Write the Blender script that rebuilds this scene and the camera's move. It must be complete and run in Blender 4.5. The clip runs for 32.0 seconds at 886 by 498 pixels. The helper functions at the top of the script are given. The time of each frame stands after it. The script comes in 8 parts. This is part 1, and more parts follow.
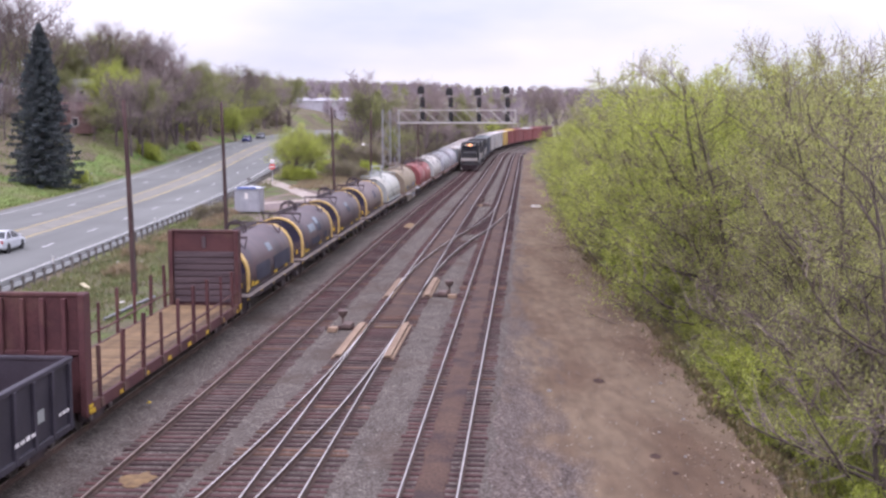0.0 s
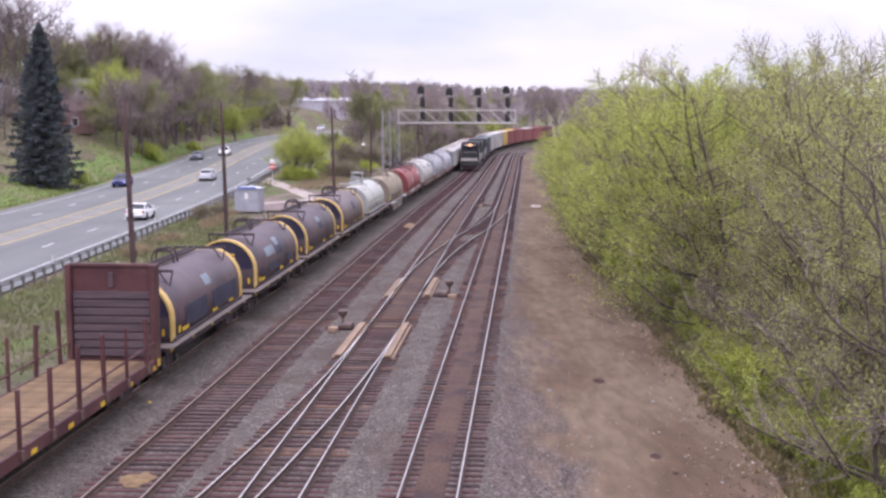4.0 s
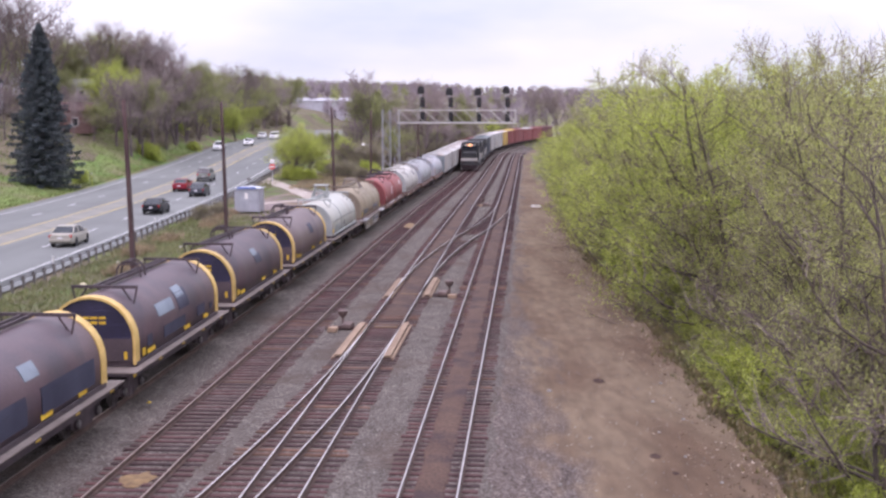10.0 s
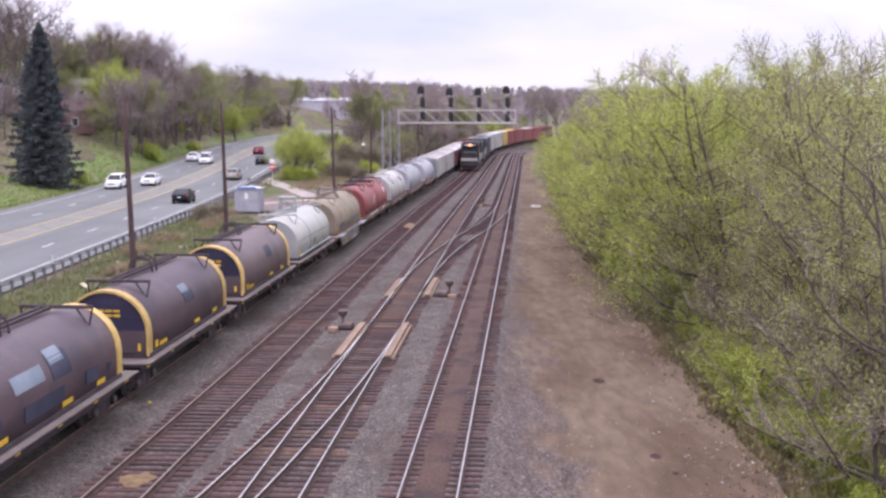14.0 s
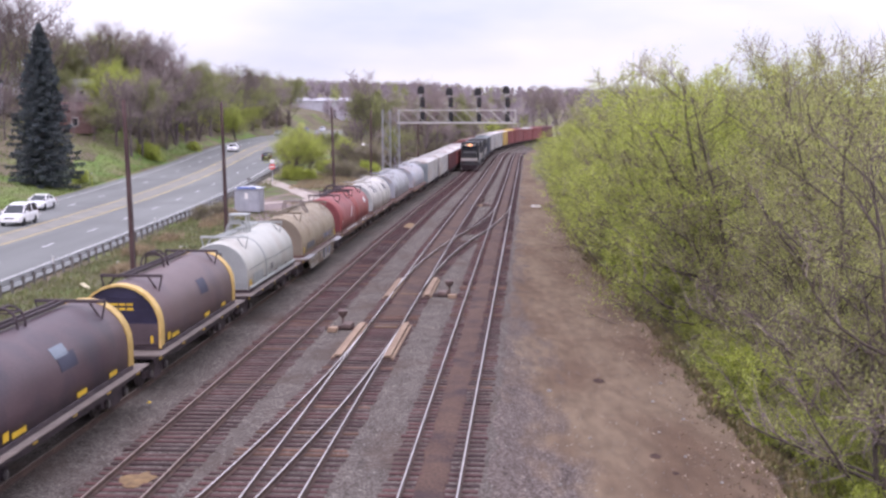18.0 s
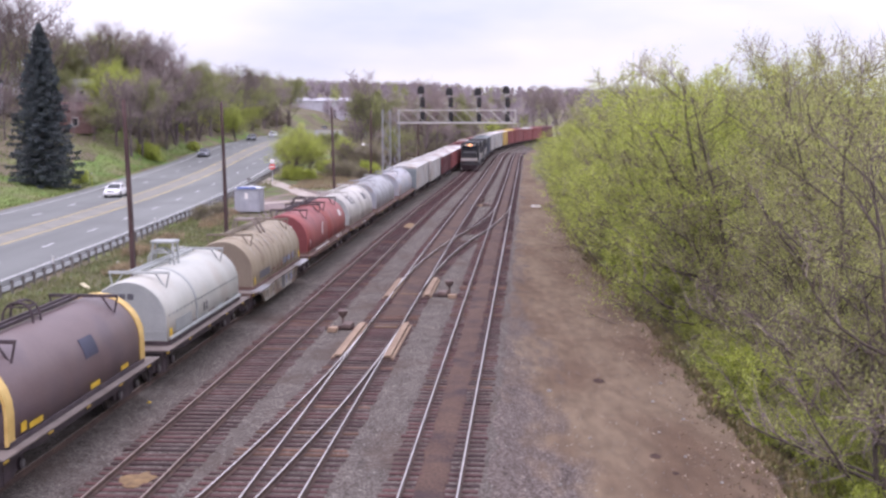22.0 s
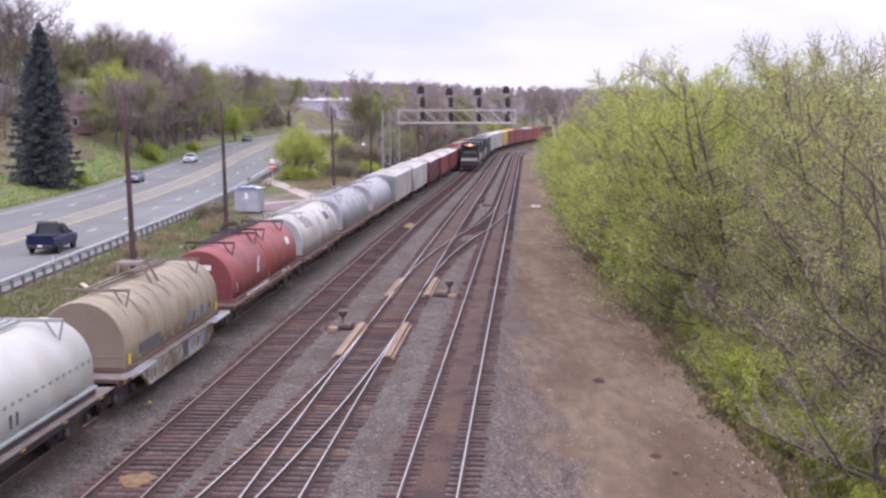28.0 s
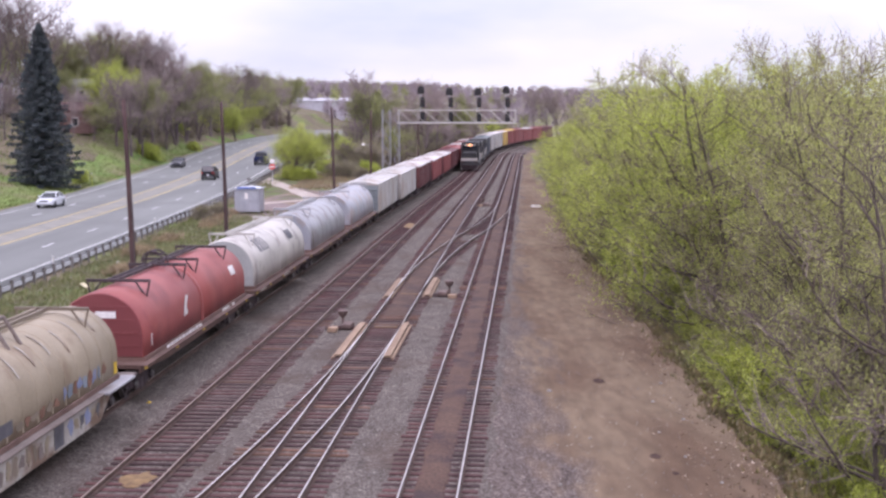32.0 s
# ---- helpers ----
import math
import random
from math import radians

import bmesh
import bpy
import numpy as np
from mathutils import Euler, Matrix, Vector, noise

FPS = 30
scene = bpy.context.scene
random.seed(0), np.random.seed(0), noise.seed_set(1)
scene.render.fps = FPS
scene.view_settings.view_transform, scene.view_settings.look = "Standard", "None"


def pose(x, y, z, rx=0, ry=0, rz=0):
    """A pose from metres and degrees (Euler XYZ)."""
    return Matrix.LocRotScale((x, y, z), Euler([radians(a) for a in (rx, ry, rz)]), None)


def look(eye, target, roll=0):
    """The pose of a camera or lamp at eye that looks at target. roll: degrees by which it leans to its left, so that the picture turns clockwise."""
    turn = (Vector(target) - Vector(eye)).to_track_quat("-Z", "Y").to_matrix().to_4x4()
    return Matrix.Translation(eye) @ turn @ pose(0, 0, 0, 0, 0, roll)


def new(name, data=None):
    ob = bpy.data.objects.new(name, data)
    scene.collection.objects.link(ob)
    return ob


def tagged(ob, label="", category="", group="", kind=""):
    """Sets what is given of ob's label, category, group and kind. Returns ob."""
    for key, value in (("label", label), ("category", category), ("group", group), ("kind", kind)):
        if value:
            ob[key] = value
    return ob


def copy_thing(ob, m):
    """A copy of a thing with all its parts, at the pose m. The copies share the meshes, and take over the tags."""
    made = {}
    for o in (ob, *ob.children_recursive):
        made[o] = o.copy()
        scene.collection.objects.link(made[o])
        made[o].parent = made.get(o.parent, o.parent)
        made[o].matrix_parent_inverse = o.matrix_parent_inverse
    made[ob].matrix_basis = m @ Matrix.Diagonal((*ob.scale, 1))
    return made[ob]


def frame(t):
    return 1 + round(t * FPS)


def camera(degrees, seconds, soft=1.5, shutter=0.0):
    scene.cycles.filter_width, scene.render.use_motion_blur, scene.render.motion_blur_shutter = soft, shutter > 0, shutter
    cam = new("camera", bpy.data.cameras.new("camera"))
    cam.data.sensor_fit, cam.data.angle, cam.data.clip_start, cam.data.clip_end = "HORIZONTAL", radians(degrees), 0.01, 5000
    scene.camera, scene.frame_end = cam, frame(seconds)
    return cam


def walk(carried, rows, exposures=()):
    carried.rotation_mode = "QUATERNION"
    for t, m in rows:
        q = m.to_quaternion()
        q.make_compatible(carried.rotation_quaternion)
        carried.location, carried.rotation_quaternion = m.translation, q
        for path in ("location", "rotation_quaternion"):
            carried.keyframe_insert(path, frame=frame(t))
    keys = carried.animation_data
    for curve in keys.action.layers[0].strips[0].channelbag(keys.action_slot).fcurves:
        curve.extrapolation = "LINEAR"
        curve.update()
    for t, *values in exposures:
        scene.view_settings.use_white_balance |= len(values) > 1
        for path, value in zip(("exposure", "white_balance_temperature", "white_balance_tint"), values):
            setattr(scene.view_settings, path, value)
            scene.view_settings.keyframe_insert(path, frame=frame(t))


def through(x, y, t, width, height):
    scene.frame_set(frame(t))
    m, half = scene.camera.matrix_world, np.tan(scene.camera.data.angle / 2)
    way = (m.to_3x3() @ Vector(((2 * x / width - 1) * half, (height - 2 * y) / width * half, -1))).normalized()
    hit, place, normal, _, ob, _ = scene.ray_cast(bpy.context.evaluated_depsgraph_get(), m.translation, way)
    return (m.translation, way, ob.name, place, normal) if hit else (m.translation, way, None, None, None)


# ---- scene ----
cam = camera(39.24, 32.0, soft=2.65)
EYE = pose(0, 0, 9.75, 90 - 6.33)
walk(cam, [(0.0, EYE), (32.0, EYE)], [(0.0, -0.13, 6300, 48), (32.0, -0.13, 6300, 48)])

# ---- light: bright overcast sky ----
world = bpy.data.worlds.new("overcast_sky")
scene.world = world
world.use_nodes = True
nt = world.node_tree
nt.nodes.clear()
w_out = nt.nodes.new("ShaderNodeOutputWorld")
w_bg = nt.nodes.new("ShaderNodeBackground")
w_sky = nt.nodes.new("ShaderNodeTexSky")
w_sky.sky_type, w_sky.sun_disc = "NISHITA", False
w_sky.sun_elevation, w_sky.sun_rotation = radians(50), radians(20)
w_mul = nt.nodes.new("ShaderNodeMix")
w_mul.data_type, w_mul.blend_type = "RGBA", "MULTIPLY"
w_mul.inputs[0].default_value = 1.0
w_mul.inputs[7].default_value = (0.10, 0.10, 0.10, 1)
w_co = nt.nodes.new("ShaderNodeTexCoord")
w_map = nt.nodes.new("ShaderNodeMapping")
w_map.inputs["Scale"].default_value = (1.0, 1.0, 3.2)
w_noise = nt.nodes.new("ShaderNodeTexNoise")
w_noise.inputs["Scale"].default_value, w_noise.inputs["Detail"].default_value = 2.6, 5.0
w_ramp = nt.nodes.new("ShaderNodeValToRGB")
w_ramp.color_ramp.elements[0].position, w_ramp.color_ramp.elements[0].color = 0.30, (0.64, 0.85, 0.87, 1)
w_ramp.color_ramp.elements[1].position, w_ramp.color_ramp.elements[1].color = 0.54, (1.00, 1.17, 1.13, 1)
w_mix = nt.nodes.new("ShaderNodeMix")
w_mix.data_type = "RGBA"
w_mix.inputs[0].default_value = 0.93
nt.links.new(w_co.outputs["Generated"], w_map.inputs["Vector"])
nt.links.new(w_map.outputs["Vector"], w_noise.inputs["Vector"])
nt.links.new(w_noise.outputs["Fac"], w_ramp.inputs["Fac"])
nt.links.new(w_sky.outputs["Color"], w_mul.inputs[6])
nt.links.new(w_mul.outputs[2], w_mix.inputs[6])
nt.links.new(w_ramp.outputs["Color"], w_mix.inputs[7])
w_sep = nt.nodes.new("ShaderNodeSeparateXYZ")
nt.links.new(w_co.outputs["Generated"], w_sep.inputs[0])
w_up = nt.nodes.new("ShaderNodeMapRange")  # an overcast sky is brightest overhead
w_up.inputs[1].default_value, w_up.inputs[2].default_value = 0.04, 1.0
w_up.inputs[3].default_value, w_up.inputs[4].default_value = 1.0, 2.7
nt.links.new(w_sep.outputs[2], w_up.inputs[0])
w_lum = nt.nodes.new("ShaderNodeMix")
w_lum.data_type, w_lum.blend_type = "RGBA", "MULTIPLY"
w_lum.inputs[0].default_value = 1.0
nt.links.new(w_mix.outputs[2], w_lum.inputs[6])
nt.links.new(w_up.outputs[0], w_lum.inputs[7])
nt.links.new(w_lum.outputs[2], w_bg.inputs["Color"])
w_bg.inputs["Strength"].default_value = 1.0
nt.links.new(w_bg.outputs["Background"], w_out.inputs["Surface"])

sun = new("sun", bpy.data.lights.new("sun", "SUN"))
sun.data.energy, sun.data.angle, sun.data.color = 1.1, radians(16), (1.0, 0.97, 0.93)
sun.matrix_basis = look((-20, -40, 80), (0, 30, 0))


# ---- materials ----
def mat(name, c1, c2, rough=0.8, scale=1.5, fine=25.0, metal=0.0, bump=0.3, depth=0.02, vary=0.12, stretch=(1, 1, 1),
        stain=None, stain_scale=0.5, stain_at=0.6, island=0.0, coat=0.0, spec=0.5):
    """A surface with blotches at one scale, grain at another, an optional stain, and a little change from piece to piece."""
    m = bpy.data.materials.new(name)
    m.use_nodes = True
    n, l = m.node_tree.nodes, m.node_tree.links
    bsdf = n["Principled BSDF"]
    co = n.new("ShaderNodeTexCoord")
    mp = n.new("ShaderNodeMapping")
    mp.inputs["Scale"].default_value = stretch
    l.new(co.outputs["Object"], mp.inputs["Vector"])
    big = n.new("ShaderNodeTexNoise")
    big.inputs["Scale"].default_value, big.inputs["Detail"].default_value = scale, 4.0
    small = n.new("ShaderNodeTexNoise")
    small.inputs["Scale"].default_value, small.inputs["Detail"].default_value = fine, 3.0
    for t in (big, small):
        l.new(mp.outputs["Vector"], t.inputs["Vector"])
    ramp = n.new("ShaderNodeValToRGB")
    ramp.color_ramp.elements[0].position, ramp.color_ramp.elements[0].color = 0.32, (*c1, 1)
    ramp.color_ramp.elements[1].position, ramp.color_ramp.elements[1].color = 0.68, (*c2, 1)
    l.new(big.outputs["Fac"], ramp.inputs["Fac"])
    colour = ramp.outputs["Color"]
    if stain:
        sn = n.new("ShaderNodeTexNoise")
        sn.inputs["Scale"].default_value, sn.inputs["Detail"].default_value = stain_scale, 6.0
        l.new(co.outputs["Object"], sn.inputs["Vector"])
        sr = n.new("ShaderNodeMapRange")
        sr.inputs[1].default_value, sr.inputs[2].default_value = stain_at - 0.08, stain_at + 0.08
        l.new(sn.outputs["Fac"], sr.inputs[0])
        sm = n.new("ShaderNodeMix")
        sm.data_type = "RGBA"
        sm.inputs[7].default_value = (*stain, 1)
        l.new(sr.outputs[0], sm.inputs[0])
        l.new(colour, sm.inputs[6])
        colour = sm.outputs[2]
    info = n.new("ShaderNodeObjectInfo")
    val = n.new("ShaderNodeMapRange")
    val.inputs[3].default_value, val.inputs[4].default_value = 1 - vary, 1 + vary
    l.new(info.outputs["Random"], val.inputs[0])
    grain = n.new("ShaderNodeMapRange")
    grain.inputs[1].default_value, grain.inputs[2].default_value = 0.3, 0.7
    grain.inputs[3].default_value, grain.inputs[4].default_value = 1 - bump * 0.6, 1 + bump * 0.6
    l.new(small.outputs["Fac"], grain.inputs[0])
    both = n.new("ShaderNodeMath")
    both.operation = "MULTIPLY"
    l.new(val.outputs[0], both.inputs[0])
    l.new(grain.outputs[0], both.inputs[1])
    fac = both.outputs[0]
    if island:
        geo = n.new("ShaderNodeNewGeometry")
        im = n.new("ShaderNodeMapRange")
        im.inputs[3].default_value, im.inputs[4].default_value = 1 - island, 1 + island
        l.new(geo.outputs["Random Per Island"], im.inputs[0])
        b2 = n.new("ShaderNodeMath")
        b2.operation = "MULTIPLY"
        l.new(fac, b2.inputs[0])
        l.new(im.outputs[0], b2.inputs[1])
        fac = b2.outputs[0]
    hsv = n.new("ShaderNodeHueSaturation")
    l.new(fac, hsv.inputs["Value"])
    l.new(colour, hsv.inputs["Color"])
    l.new(hsv.outputs["Color"], bsdf.inputs["Base Color"])
    bp = n.new("ShaderNodeBump")
    bp.inputs["Strength"].default_value, bp.inputs["Distance"].default_value = bump, depth
    l.new(small.outputs["Fac"], bp.inputs["Height"])
    l.new(bp.outputs["Normal"], bsdf.inputs["Normal"])
    bsdf.inputs["Roughness"].default_value, bsdf.inputs["Metallic"].default_value = rough, metal
    bsdf.inputs["Specular IOR Level"].default_value = spec
    bsdf.inputs["Coat Weight"].default_value = coat
    return m


def glow(name, colour, strength):
    m = bpy.data.materials.new(name)
    m.use_nodes = True
    b = m.node_tree.nodes["Principled BSDF"]
    b.inputs["Base Color"].default_value = (*colour, 1)
    b.inputs["Emission Color"].default_value, b.inputs["Emission Strength"].default_value = (*colour, 1), strength
    return m


def leaf_mat(name, c1, c2, c3, through=0.35):
    """Leaves: colour from leaf to leaf, some light through the blade."""
    m = bpy.data.materials.new(name)
    m.use_nodes = True
    n, l = m.node_tree.nodes, m.node_tree.links
    b = n["Principled BSDF"]
    geo = n.new("ShaderNodeNewGeometry")
    ramp = n.new("ShaderNodeValToRGB")
    e = ramp.color_ramp.elements
    e[0].position, e[0].color = 0.0, (*c1, 1)
    e[1].position, e[1].color = 1.0, (*c3, 1)
    mid = e.new(0.5)
    mid.color = (*c2, 1)
    l.new(geo.outputs["Random Per Island"], ramp.inputs["Fac"])
    co = n.new("ShaderNodeTexCoord")
    big = n.new("ShaderNodeTexNoise")
    big.inputs["Scale"].default_value = 0.75
    l.new(co.outputs["Object"], big.inputs["Vector"])
    mr = n.new("ShaderNodeMapRange")
    mr.inputs[1].default_value, mr.inputs[2].default_value = 0.3, 0.7
    mr.inputs[3].default_value, mr.inputs[4].default_value = 0.62, 1.45
    l.new(big.outputs["Fac"], mr.inputs[0])
    hsv = n.new("ShaderNodeHueSaturation")
    l.new(mr.outputs[0], hsv.inputs["Value"])
    l.new(ramp.outputs["Color"], hsv.inputs["Color"])
    l.new(hsv.outputs["Color"], b.inputs["Base Color"])
    b.inputs["Roughness"].default_value = 0.6
    tr = n.new("ShaderNodeBsdfTranslucent")
    l.new(hsv.outputs["Color"], tr.inputs["Color"])
    mx = n.new("ShaderNodeMixShader")
    mx.inputs[0].default_value = through
    l.new(b.outputs["BSDF"], mx.inputs[1])
    l.new(tr.outputs["BSDF"], mx.inputs[2])
    l.new(mx.outputs["Shader"], n["Material Output"].inputs["Surface"])
    return m


def gravel_mat(name, c1, c2, c3, cell, dirt, dirt_amount, dirt2=None, blend=False):
    """Crushed stone: cells of changing colour with dark gaps, and patches of dirt."""
    m = bpy.data.materials.new(name)
    m.use_nodes = True
    n, l = m.node_tree.nodes, m.node_tree.links
    b = n["Principled BSDF"]
    co = n.new("ShaderNodeTexCoord")
    mp = n.new("ShaderNodeMapping")
    mp.inputs["Scale"].default_value = (1, 0.3 if blend else 0.55, 1)
    l.new(co.outputs["Object"], mp.inputs["Vector"])
    vor = n.new("ShaderNodeTexVoronoi")
    vor.inputs["Scale"].default_value = 1 / cell
    l.new(co.outputs["Object"], vor.inputs["Vector"])
    sep = n.new("ShaderNodeSeparateColor")
    l.new(vor.outputs["Color"], sep.inputs["Color"])
    ramp = n.new("ShaderNodeValToRGB")
    e = ramp.color_ramp.elements
    e[0].position, e[0].color = 0.0, (*c1, 1)
    e[1].position, e[1].color = 1.0, (*c3, 1)
    mid = e.new(0.55)
    mid.color = (*c2, 1)
    l.new(sep.outputs[0], ramp.inputs["Fac"])
    big = n.new("ShaderNodeTexNoise")
    big.inputs["Scale"].default_value, big.inputs["Detail"].default_value = 0.35, 6.0
    l.new(mp.outputs["Vector"], big.inputs["Vector"])
    mr = n.new("ShaderNodeMapRange")
    mr.inputs[1].default_value, mr.inputs[2].default_value = 0.6 - dirt_amount * 0.25, 0.75 - dirt_amount * 0.2
    mr.inputs[4].default_value = 0.85
    l.new(big.outputs["Fac"], mr.inputs[0])
    mx = n.new("ShaderNodeMix")
    mx.data_type = "RGBA"
    mx.inputs[7].default_value = (*dirt, 1)
    if blend:
        at = n.new("ShaderNodeAttribute")
        at.attribute_name = "soil"
        fleck = n.new("ShaderNodeTexNoise")
        fleck.inputs["Scale"].default_value, fleck.inputs["Detail"].default_value = 1.1, 8.0
        l.new(mp.outputs["Vector"], fleck.inputs["Vector"])
        add = n.new("ShaderNodeMath")
        l.new(at.outputs["Fac"], add.inputs[0])
        l.new(fleck.outputs["Fac"], add.inputs[1])
        mr.inputs[1].default_value, mr.inputs[2].default_value, mr.inputs[4].default_value = 0.78, 1.12, 0.96
        l.new(add.outputs[0], mr.inputs[0])
        tone = n.new("ShaderNodeValToRGB")
        tone.color_ramp.elements[0].position, tone.color_ramp.elements[0].color = 0.35, (*dirt, 1)
        tone.color_ramp.elements[1].position, tone.color_ramp.elements[1].color = 0.65, (*dirt2, 1)
        l.new(big.outputs["Fac"], tone.inputs["Fac"])
        l.new(tone.outputs["Color"], mx.inputs[7])
    l.new(mr.outputs[0], mx.inputs[0])
    l.new(ramp.outputs["Color"], mx.inputs[6])
    med = n.new("ShaderNodeTexNoise")
    med.inputs["Scale"].default_value, med.inputs["Detail"].default_value = 2.2, 5.0
    l.new(mp.outputs["Vector"], med.inputs["Vector"])
    mr2 = n.new("ShaderNodeMapRange")
    mr2.inputs[1].default_value, mr2.inputs[2].default_value = 0.3, 0.7
    mr2.inputs[3].default_value, mr2.inputs[4].default_value = 0.78, 1.2
    l.new(med.outputs["Fac"], mr2.inputs[0])
    hsv = n.new("ShaderNodeHueSaturation")
    l.new(mr2.outputs[0], hsv.inputs["Value"])
    l.new(mx.outputs[2], hsv.inputs["Color"])
    l.new(hsv.outputs["Color"], b.inputs["Base Color"])
    bp = n.new("ShaderNodeBump")
    bp.inputs["Strength"].default_value, bp.inputs["Distance"].default_value = 0.7, 0.03
    bp.invert = True
    l.new(vor.outputs["Distance"], bp.inputs["Height"])
    l.new(bp.outputs["Normal"], b.inputs["Normal"])
    b.inputs["Roughness"].default_value = 0.95
    b.inputs["Specular IOR Level"].default_value = 0.2
    return m


M = {}
M["ballast"] = gravel_mat("ballast_stone", (0.050, 0.040, 0.034), (0.104, 0.086, 0.075), (0.20, 0.174, 0.152), 0.05, (0.084, 0.060, 0.048), 0.3)
M["service"] = gravel_mat("gravel_and_dirt", (0.048, 0.034, 0.030), (0.100, 0.077, 0.067), (0.215, 0.178, 0.16), 0.055, (0.116, 0.074, 0.047), 0.5, (0.182, 0.133, 0.088), True)
M["cinder"] = mat("cinder_ground", (0.135, 0.105, 0.10), (0.21, 0.165, 0.155), 0.95, 0.3, 8, bump=0.5, depth=0.04, stain=(0.165, 0.125, 0.085), stain_scale=0.2, stain_at=0.56, spec=0.2)
M["stones"] = mat("loose_stone", (0.15, 0.135, 0.12), (0.30, 0.28, 0.255), 0.9, 4, 40, island=0.45)
M["dirt"] = mat("bare_dirt", (0.122, 0.085, 0.053), (0.21, 0.155, 0.104), 0.95, 0.5, 22, bump=0.75, depth=0.04, stain=(0.17, 0.14, 0.125), stain_scale=0.35, stain_at=0.60, spec=0.2)
M["litter_floor"] = mat("leaf_litter", (0.11, 0.09, 0.062), (0.17, 0.14, 0.095), 0.95, 0.2, 6, bump=0.5, depth=0.1, stain=(0.13, 0.165, 0.05), stain_scale=0.1, stain_at=0.57, spec=0.2)
M["lawn"] = mat("spring_grass", (0.082, 0.155, 0.035), (0.145, 0.195, 0.058), 0.95, 0.22, 6, bump=0.5, depth=0.1, stain=(0.18, 0.155, 0.09), stain_scale=0.12, stain_at=0.54, spec=0.2)
M["grass"] = mat("rough_grass", (0.102, 0.094, 0.055), (0.16, 0.142, 0.09), 0.95, 0.35, 6, bump=0.55, depth=0.1, stain=(0.105, 0.14, 0.045), stain_scale=0.28, stain_at=0.52, spec=0.2)
M["blade"] = leaf_mat("grass_blade", (0.095, 0.14, 0.035), (0.165, 0.175, 0.07), (0.27, 0.235, 0.135), 0.32)
M["blade_bank"] = leaf_mat("bank_grass_blade", (0.10, 0.165, 0.04), (0.165, 0.205, 0.06), (0.25, 0.24, 0.10), 0.3)
M["asphalt"] = mat("worn_asphalt", (0.138, 0.145, 0.137), (0.192, 0.201, 0.189), 0.85, 0.22, 20, bump=0.18, depth=0.01, stretch=(1.6, 0.12, 1), stain=(0.14, 0.145, 0.138), stain_scale=0.10, stain_at=0.6)
M["median"] = mat("faded_median_asphalt", (0.168, 0.164, 0.145), (0.228, 0.22, 0.19), 0.9, 0.4, 15, bump=0.2)
M["drive"] = mat("pale_drive_gravel", (0.30, 0.25, 0.21), (0.40, 0.345, 0.30), 0.95, 0.6, 16, bump=0.3)
M["white_line"] = mat("white_road_paint", (0.36, 0.36, 0.36), (0.52, 0.52, 0.52), 0.7, 1, 12)
M["arch_pale"] = mat("faded_yellow_board", (0.50, 0.44, 0.27), (0.62, 0.56, 0.38), 0.8, 3, 20)
M["edge_paint"] = mat("worn_edge_paint", (0.36, 0.36, 0.35), (0.50, 0.50, 0.48), 0.7, 0.6, 12)
M["yellow_line"] = mat("yellow_road_paint", (0.42, 0.32, 0.13), (0.50, 0.39, 0.17), 0.7, 1, 12)
M["rail_side"] = mat("rusty_rail_steel", (0.055, 0.032, 0.026), (0.11, 0.066, 0.05), 0.85, 2, 30)
M["rail_top"] = mat("polished_rail_head", (0.50, 0.465, 0.445), (0.66, 0.63, 0.61), 0.32, 2, 60, metal=0.85, bump=0.05)
M["rail_top_dull"] = mat("dull_rail_head", (0.24, 0.18, 0.145), (0.35, 0.28, 0.235), 0.45, 2, 60, metal=0.6, bump=0.05)
M["tie"] = mat("weathered_tie_wood", (0.025, 0.009, 0.010), (0.076, 0.029, 0.026), 0.9, 1.2, 18, bump=0.5, stretch=(0.3, 3, 3), vary=0.45)
M["tie_orange"] = mat("rust_stained_tie_wood", (0.075, 0.036, 0.024), (0.125, 0.062, 0.040), 0.9, 1.2, 18, bump=0.5, vary=0.3)
M["four_foot"] = mat("fouled_ballast", (0.062, 0.031, 0.022), (0.108, 0.060, 0.039), 0.95, 0.9, 12, bump=0.6, depth=0.05, stretch=(1, 0.5, 1), stain=(0.042, 0.022, 0.022), stain_scale=0.5, stain_at=0.58)
M["plank"] = mat("sun_bleached_planks", (0.22, 0.145, 0.095), (0.32, 0.225, 0.155), 0.9, 1.2, 18, bump=0.4, stretch=(4, 0.4, 4))
M["machine"] = mat("rusty_cast_iron", (0.085, 0.055, 0.05), (0.16, 0.11, 0.095), 0.8, 3, 30)
M["pole"] = mat("creosoted_pole_wood", (0.046, 0.025, 0.026), (0.088, 0.050, 0.047), 0.9, 2, 20, stretch=(4, 4, 0.3), bump=0.4)
M["galv"] = mat("galvanised_steel", (0.40, 0.42, 0.45), (0.52, 0.54, 0.57), 0.5, 2, 20, metal=0.4, bump=0.08)
M["galv_worn"] = mat("dull_grey_galvanised_steel", (0.22, 0.225, 0.245), (0.31, 0.315, 0.335), 0.65, 2, 20, metal=0.2, bump=0.08)
M["galv_dark"] = mat("weathered_steel_post", (0.10, 0.09, 0.085), (0.18, 0.165, 0.15), 0.8, 2, 20)
M["alu"] = mat("bare_aluminium_sheet", (0.36, 0.38, 0.42), (0.46, 0.48, 0.52), 0.45, 1.2, 14, metal=0.3, bump=0.06)
M["signal_black"] = mat("flat_black_enamel", (0.012, 0.012, 0.013), (0.03, 0.03, 0.03), 0.7, 3, 30, bump=0.05)
